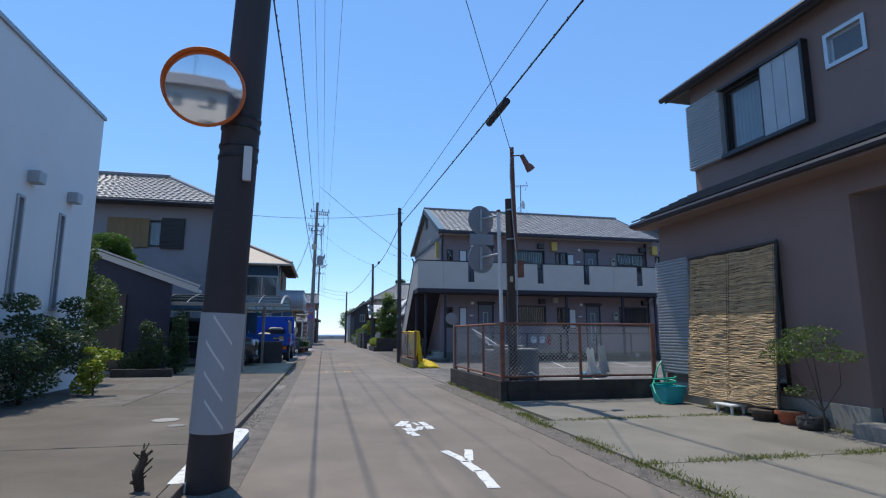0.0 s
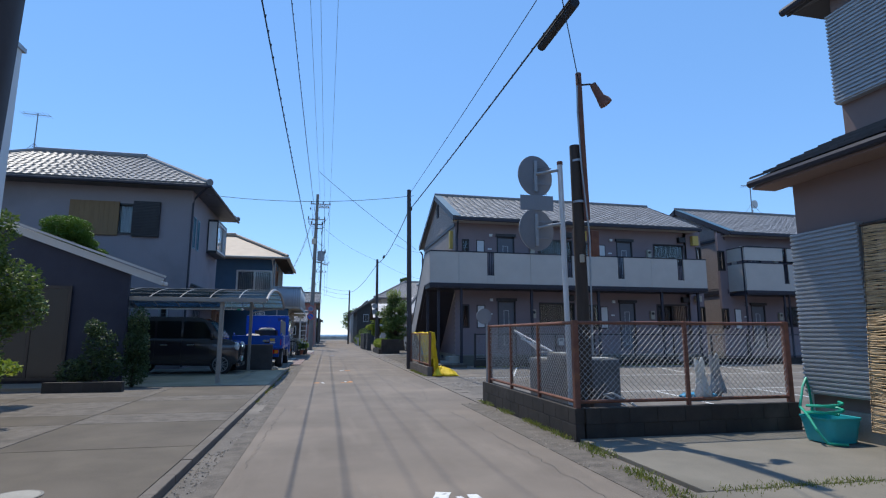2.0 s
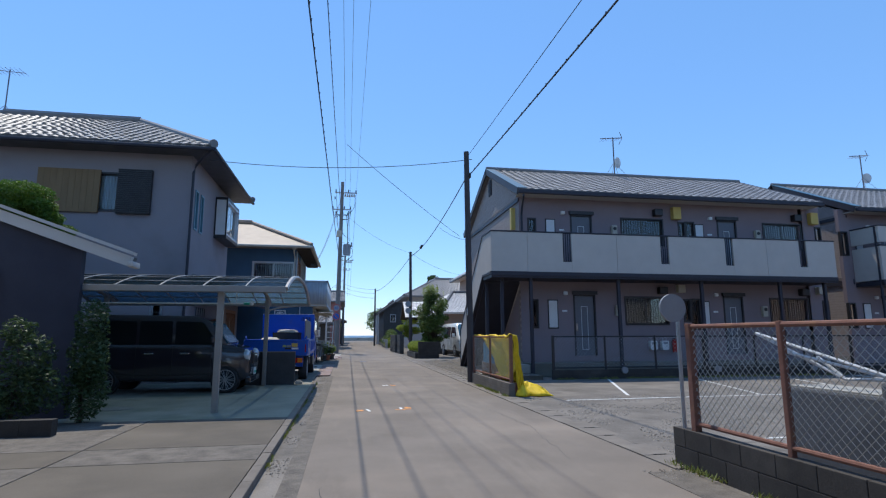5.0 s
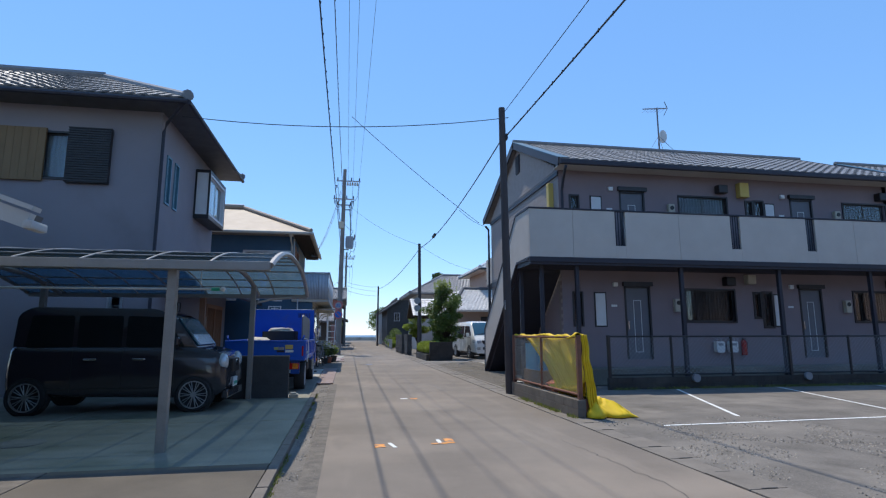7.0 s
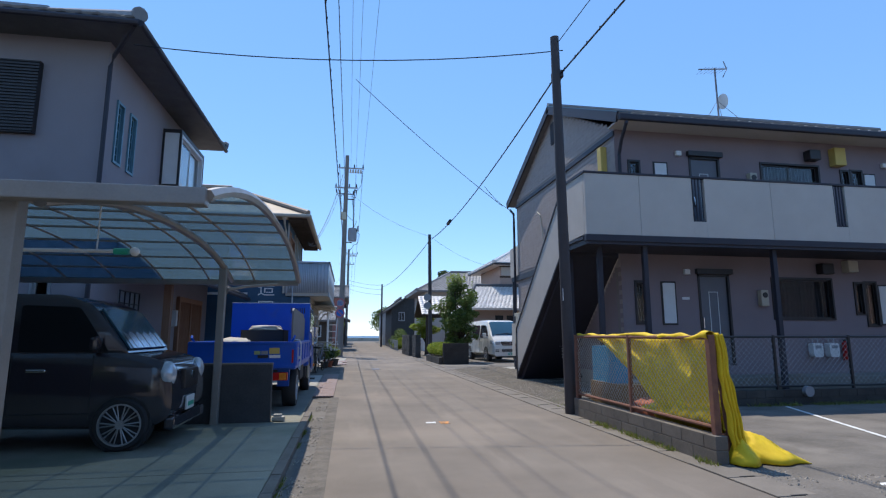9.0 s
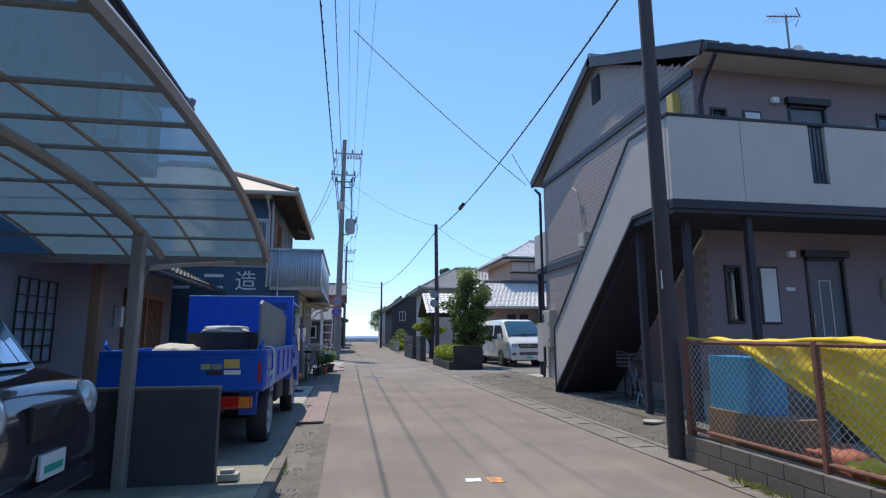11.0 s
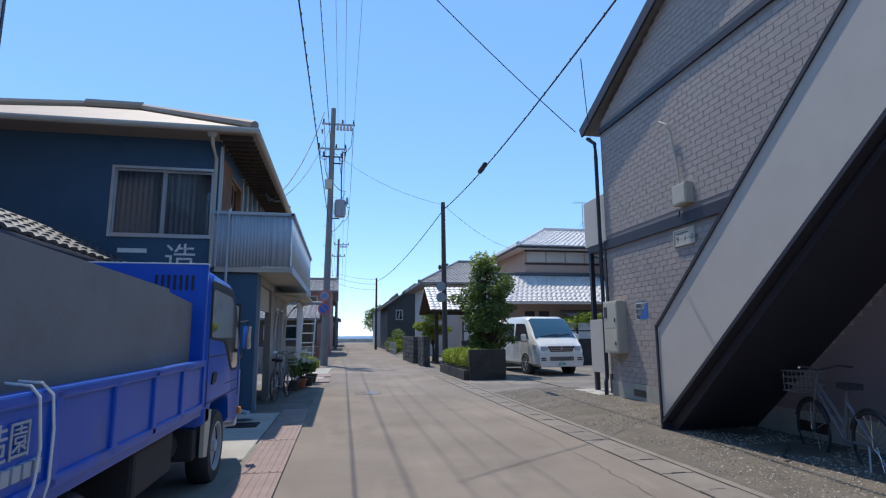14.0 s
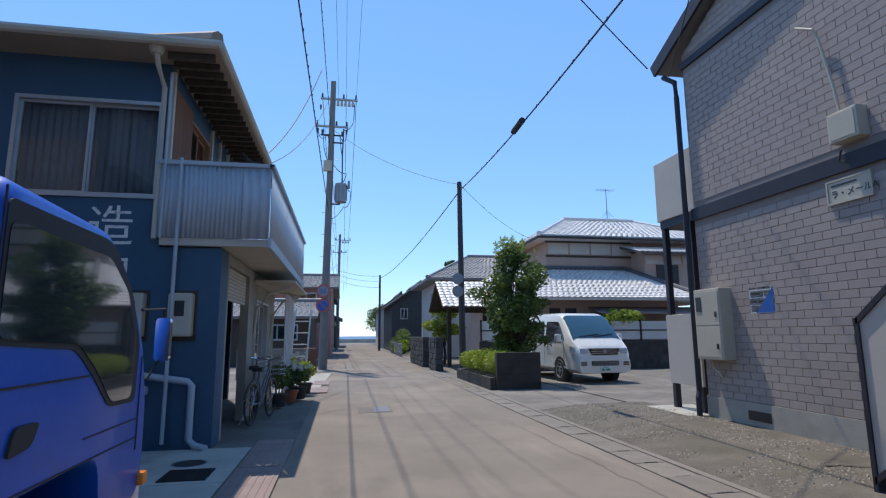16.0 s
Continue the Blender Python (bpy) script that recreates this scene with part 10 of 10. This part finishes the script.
prism(bm, [(5.9, 4.1), (6.6, 4.1), (6.6, 4.9), (5.9, 4.9)], "z", 0.03, 0.06)
solid("door_mat", bm, BLOCK, "grey ribbed mat before the porch step", "mat")
bag("garden_stone", (6.2, 6.0, 0.11), (0.17, 0.15, 0.1), BLOCK_DARK, "grey garden stone at the foot of the sapling", 9.0, "stone")
for y, s in ((7.0, 0.05), (7.6, 0.04)):
    bag("garden_stone", (6.3, y, 0.06), (s, s, 0.04), BLOCK, "small grey stone by the plinth", y, "stone")

# ---- in the yard behind the fence ----
# blue-grey base holds the shade on the block sides; the stains are its own
SLAB_SHADED = mat("shade_blue_cast_concrete", (0.15, 0.155, 0.165), (0.095, 0.098, 0.105), 0.9, scale=2, fine=40, bump=0.5, stain=((0.24, 0.235, 0.22), 1.6, 0.55, 0.7))
for x0, x1, y0, y1, z1, lab in ((3.85, 4.3, 11.75, 12.75, 0.86, "weathered concrete block, coloured blue-grey as in shade, behind the wire fence"), (3.75, 4.25, 10.95, 11.72, 0.98, "concrete block, coloured blue-grey as in shade, with a broken pale corner behind the fence"),
                                (3.72, 4.3, 10.4, 10.93, 0.93, "stained concrete block, coloured blue-grey as in shade, beside the wooden pole")):
    bm = BM()
    box(bm, x0, x1, y0, y1, 0.0, z1, 0.03)
    cb0 = solid("concrete_block", bm, SLAB_SHADED, lab, "concrete block", "blocks behind the fence")
    # pale cap stands for sunlight on the block's top
    bm = BM()
    box(bm, x0 + 0.02, x1 - 0.02, y0 + 0.03, y1 - 0.03, z1 - 0.004, z1 + 0.012, 0.004)
    part("mortar_cap", bm, CONCRETE_PALE, cb0, "pale cap painted as the sunlit top")
bm = BM()
for (a, b) in (((3.55, 12.7, 1.35), (3.8, 11.6, 1.0)), ((3.55, 12.7, 1.35), (3.75, 12.0, 0.98)), ((3.6, 12.5, 1.2), (3.8, 11.6, 1.0)), ((3.75, 12.0, 0.98), (3.8, 11.6, 1.0)), ((3.7, 12.2, 1.15), (3.75, 12.0, 0.98))):
    tube(bm, [a, b], 0.014, 6)
solid("white_rack", bm, WHITE_PAINT, "white tube drying rack lying tilted behind the fence", "rack")
bm = BM()
for a, b in (((4.0, 10.1, 0.5), (4.9, 10.3, 0.05)), ((4.0, 10.35, 0.45), (4.9, 10.6, 0.05)), ((4.0, 10.1, 0.5), (4.0, 10.35, 0.45)), ((4.45, 10.2, 0.28), (4.45, 10.47, 0.25)), ((4.9, 10.3, 0.05), (4.9, 10.6, 0.05)), ((4.3, 10.15, 0.36), (4.6, 10.1, 0.05)), ((4.6, 10.25, 0.2), (5.0, 10.1, 0.05))):
    tube(bm, [a, b], 0.015, 6)
solid("white_rack", bm, WHITE_PAINT, "white folding drying rack lying on the yard asphalt", "rack")


def hang(u, v):
    return (5.02 + 0.22 * u * (0.6 + 0.4 * v) + 0.02 * nz(u * 6, v * 4), 9.78 + 0.05 * nz(u * 5, v * 3, 1), 0.95 - 0.52 * v + 0.03 * math.sin(u * 9))


cloth("plastic_bag", hang, 12, 14, WHITE_PLASTIC, "white plastic bag hung on the fence", "plastic bag")
cloth("plastic_bag", lambda u, v: tuple(Vector(hang(u, v)) + Vector((0.26, 0.04, 0.05))), 12, 14, CURTAIN, "pale plastic bag hung on the fence", "plastic bag")
bag("blue_bundle", (5.25, 9.98, 0.44), (0.3, 0.12, 0.06), TARP_BLUE, "blue plastic bundle on the wall under the bags", 4.0, "bundle")
for x in (10.28, 10.72):
    bm = BM()
    prism(bm, rounded([(x, 0.86), (x + 0.03, 0.80), (x + 0.23, 0.80), (x + 0.26, 0.86), (x + 0.26, 1.12), (x, 1.12)], 0.05), "y", 25.80, 25.95)
    gm = solid("gas_meter", bm, WHITE_PLASTIC, "white gas meter hung on the flats' front wall", "gas meter", "gas meters")
    bm = BM()
    box(bm, x + 0.05, x + 0.21, 25.792, 25.80, 1.0, 1.07, 0.004)
    part("dial", bm, SIGN_BACK, gm)
    bm = BM()
    for u in (0.06, 0.20):
        tube(bm, [(x + u, 25.88, 1.12), (x + u, 25.88, 1.22), (x + u, 25.99, 1.22)], 0.014, 6)
    part("pipe", bm, GALV, gm)
bm = BM()
cyl(bm, (11.25, 25.9, 0.72), (11.25, 25.9, 1.1), 0.075, seg=16)
cyl(bm, (11.25, 25.9, 1.1), (11.25, 25.9, 1.17), 0.07, 0.03, 16)
fe = solid("fire_extinguisher", bm, RED_LIGHT, "red fire extinguisher hung on the flats' front wall", "fire extinguisher", smooth=True)
bm = BM()
box(bm, 11.2, 11.3, 25.86, 25.93, 1.17, 1.21, 0.008)
tube(bm, [(11.29, 25.9, 1.18), (11.35, 25.88, 1.1), (11.34, 25.87, 0.9)], 0.01, 6)
part("valve_and_hose", bm, BLACK, fe)

# ---- planter, walls and gate on the far right ----
block_wall("planter_wall", 3.9, 5.12, 39.7, 39.86, 0.95, BLOCK_DARK, "dark block end wall of the planter", "x")
block_wall("planter_wall", 3.72, 3.86, 39.72, 44.0, 0.3, BLOCK_DARK, "low dark block wall of the planter", "y")
bm = BM()
box(bm, 3.88, 5.1, 39.88, 43.9, -0.02, 0.32)
solid("planter_soil", bm, SOIL, "brown soil bed inside the planter", "soil", kind="structure")


def stone_wall(x0, x1, y0, y1, h, label, seed):
    ob = thing("stone_wall", ((x0 + x1) / 2, (y0 + y1) / 2, 0), label, "wall")
    rng = random.Random(seed)
    core = BM()
    box(core, x0 + 0.03, x1 - 0.03, y0 + 0.03, y1 - 0.03, -0.02, h - 0.02)
    part("wall_core", core, TAR, ob)
    rows = round(h / 0.24)
    for r in range(rows):
        y = y0
        while y < y1 - 0.1:
            l = min(rng.uniform(0.3, 0.55), y1 - y)
            bm = BM()
            box(bm, x0 - rng.uniform(0, 0.03), x1, y + 0.01, y + l - 0.01, h * r / rows + 0.01, h * (r + 1) / rows - 0.01, 0.025)
            part("stone", bm, STONE_DARK, ob)
            y += l
    return ob


stone_wall(3.55, 3.85, 47.2, 49.0, 1.35, "dark rubble-stone garden wall", 1)
stone_wall(3.5, 3.8, 50.4, 55.2, 1.35, "dark rubble-stone garden wall", 2)
block_wall("yard_wall", 5.2, 16.5, 46.6, 46.76, 1.15, BLOCK_DARK, "dark block wall behind the van", "x")
wf = thing("yard_screen", (10, 46.6, 1.15), "pale framed screen fence on the yard wall", "fence")
for k in range(9):
    x = 5.3 + k * 1.38
    bm = BM()
    box(bm, x, x + 1.3, 46.66, 46.69, 1.2, 1.95)
    part("screen_panel", bm, PLASTER, wf)
    bm = BM()
    box(bm, x - 0.06, x, 46.63, 46.72, 1.15, 2.0)
    part("post", bm, DARK_METAL, wf)
    bm = BM()
    box(bm, x, x + 1.32, 46.64, 46.66, 1.55, 1.6)
    part("rail", bm, DARK_METAL, wf)
gt_ = thing("roofed_gate", (4.6, 50, 0), "small tiled gate roof on posts at the garden entrance", "gate")
for x in (4.6, 6.3):
    bm = BM()
    box(bm, x, x + 0.18, 50.2, 50.38, 0, 3.7, 0.01)
    part("gate_post", bm, WOOD_DARK, gt_)
bm = BM()
slab(bm, (4.05, 48.3, 2.6), (7.0, 48.3, 2.6), (7.0, 50.3, 3.85), (4.05, 50.3, 3.85), 0.1)
slab(bm, (7.0, 52.3, 2.6), (4.05, 52.3, 2.6), (4.05, 50.3, 3.85), (7.0, 50.3, 3.85), 0.1)
grf = part("gate_roof", bm, WOOD_DARK, gt_)
bm = BM()
tile_roof(bm, (4.05, 48.3, 2.61), (7.0, 48.3, 2.61), (7.0, 50.3, 3.86), (4.05, 50.3, 3.86), 0.26, 0.27, 0.04, 0.03)
part("roof_tiles", bm, TILE_SILVER, grf, kind="stuff")
for z in (2.92, 3.36):
    c = Vector((3.78, 44.0, z))
    bm = BM()
    cyl(bm, c, c + Vector((0, -0.02, 0)), 0.2, seg=28)
    part("sign_disc", bm, SIGN_BACK, p3)
gf = thing("garden_fence", (3.6, 66, 0), "low green-grey fence by the garden shrubs", "fence")
for k in range(14):
    bm = BM()
    box(bm, 3.72 + k * 0.012, 3.78 + k * 0.012, 62 + k * 0.8, 62.06 + k * 0.8, 0, 0.9)
    part("post", bm, GALV, gf)
for z in (0.3, 0.85):
    bm = BM()
    tube(bm, [(3.75, 62, z), (3.91, 72.5, z)], 0.02, 6)
    part("rail", bm, GALV, gf)
# ladder and lattice beside the workshop
ld = thing("ladder", (-1.2, 40.4, 0), "white aluminium stepladder against the workshop", "ladder")
for x in (-1.45, -1.05):
    bm = BM()
    tube(bm, [(x, 40.0, 0.02), (x + 0.08, 40.6, 2.1)], 0.025, 6)
    part("stile", bm, WHITE_PAINT, ld)
for k in range(6):
    bm = BM()
    t = (k + 1) / 7
    tube(bm, [(-1.45 + 0.08 * t, 40 + 0.6 * t, 2.1 * t), (-1.05 + 0.08 * t, 40 + 0.6 * t, 2.1 * t)], 0.018, 6)
    part("rung", bm, WHITE_PAINT, ld)
block_wall("block_wall", -3.6, -1.35, 45.0, 45.14, 1.0, BLOCK, "grey concrete-block wall between the workshop and the pole", "x")
block_wall("block_wall", -1.6, -1.46, 45.2, 49.4, 0.9, BLOCK, "grey concrete-block wall along the street", "y")
bm = BM()
box(bm, -1.62, -1.1, 47.6, 48.0, 0.02, 0.95, 0.02)
solid("rusty_drum", bm, RUST, "rust-stained metal bin beside the pole", "bin")
bm = BM()
tube(bm, [(-2.75, 33.12, 0.03), (-2.7, 33.1, 0.75)], 0.04, 8)
tube(bm, [(-2.95, 33.1, 0.72), (-2.5, 33.1, 0.76)], 0.05, 8)
solid("standpipe", bm, CORRUGATED, "grey standpipe tap before the workshop wall", "tap")
# low house front
LF = Face(-7.4, 17.80, "S")
bm = BM()
wall(bm, LF, 0.1, 1.7, 0.2, 2.4, ((0.17, 0.87, 0.27, 2.33), (0.93, 1.63, 0.27, 2.33)), 0.03, 0.06)
part("window_frame", bm, DARK_METAL, lo)
for u in (0.17, 0.93):
    bm = BM()
    fbox(bm, LF, u, u + 0.7, 0.27, 2.33, 0.035, 0.045)
    part("window_pane", bm, DARK_GLASS, lo)
bm = BM()
box(bm, -7.6, -5.4, 16.6, 17.78, 0.0, 0.14, 0.01)
part("porch_floor", bm, CONCRETE, lo)
block_wall("block_wall", -5.4, -3.9, 16.1, 16.25, 0.28, BLOCK_DARK, "low dark edging wall of the shrub bed", "x")
for u in (13.4, 14.95):
    bm = BM()
    fbox(bm, W, u + 0.25, u + 0.5, 3.88, 4.1, 0.0, 0.2, 0.02)
    part("vent_hood", bm, SHUTTER, wb)
# white half-timber trim of the tiled house
for k in range(4):
    bm = BM()
    x = 10.28 + k * 1.2
    box(bm, x, x + 1.1, 51.95, 51.99, 5.55, 6.2)
    part("plaster_panel", bm, PLASTER, hw)
for z in (5.4, 6.15):
    bm = BM()
    box(bm, 10.15, 15.0, 51.93, 51.99, z, z + 0.1)
    part("timber_band", bm, WOOD_DARK, hw)
for k in range(4):
    bm = BM()
    box(bm, 15.0 + k * 1.05, 15.95 + k * 1.05, 50.64, 50.69, 4.95, 5.4)
    part("plaster_panel", bm, PLASTER, hw)
for x in (8.75, 9.5):
    bm = BM()
    box(bm, x, x + 0.5, 48.14, 48.2, 2.1, 2.55)
    part("small_window", bm, DARK_METAL, hw)

# ---- brick-pattern siding of the gables ----
def bricks(gab, x0, y0, y1, loose):
    bm = BM()
    box(bm, -0.008, 0.0, -0.127, 0.127, 0.0, 0.097, 0.003)
    me = bpy.data.meshes.new("brick")
    bmesh.ops.recalc_face_normals(bm, faces=bm.faces)
    bm.to_mesh(me)
    bm.free()
    me.materials.append(BRICK)
    ym = (y0 + y1) / 2
    base = gab.parent.matrix_basis.translation
    rest = BM()
    r, z = 0, 0.45
    while z < 8.0:
        if not (3.26 < z + 0.1 and z < 3.49) and not (5.96 < z + 0.1 and z < 6.11):
            lim = 0.0 if z < 5.95 else (z + 0.1 - 6.25) / (8.1 - 6.25) * (ym - 0.15 - y0)
            y = y0 + 0.13 - (0.13 if r % 2 else 0.0)
            while y < y1:
                a, b = max(y - 0.126, y0 + 0.01 + max(lim, 0)), min(y + 0.126, y1 - 0.01 - max(lim, 0))
                under = loose and AY0 + 0.1 < y < AY0 + 3.3 and z < 3.2 - (y - AY0 - 0.2) * 0.815 - 0.47
                if b - a > 0.06 and not under:
                    if loose and 30.6 < a and b < 33.5 and z < 3.2 and b - a > 0.25:
                        ob = new("brick", me)
                        ob.parent = gab
                        ob.matrix_basis = Matrix.Translation((x0, y, z)) @ Matrix.Translation(-base)
                    else:
                        box(rest, x0 - 0.008, x0, a, b, z, z + 0.097)
                y += 0.26
        z += 0.1045
        r += 1
    part("brick_pattern", rest, BRICK, gab, kind="stuff")


bricks(gable_a, AX0, AY0, AY1, True)
bricks(gable_b, 19.6, 26.4, 33.6, False)
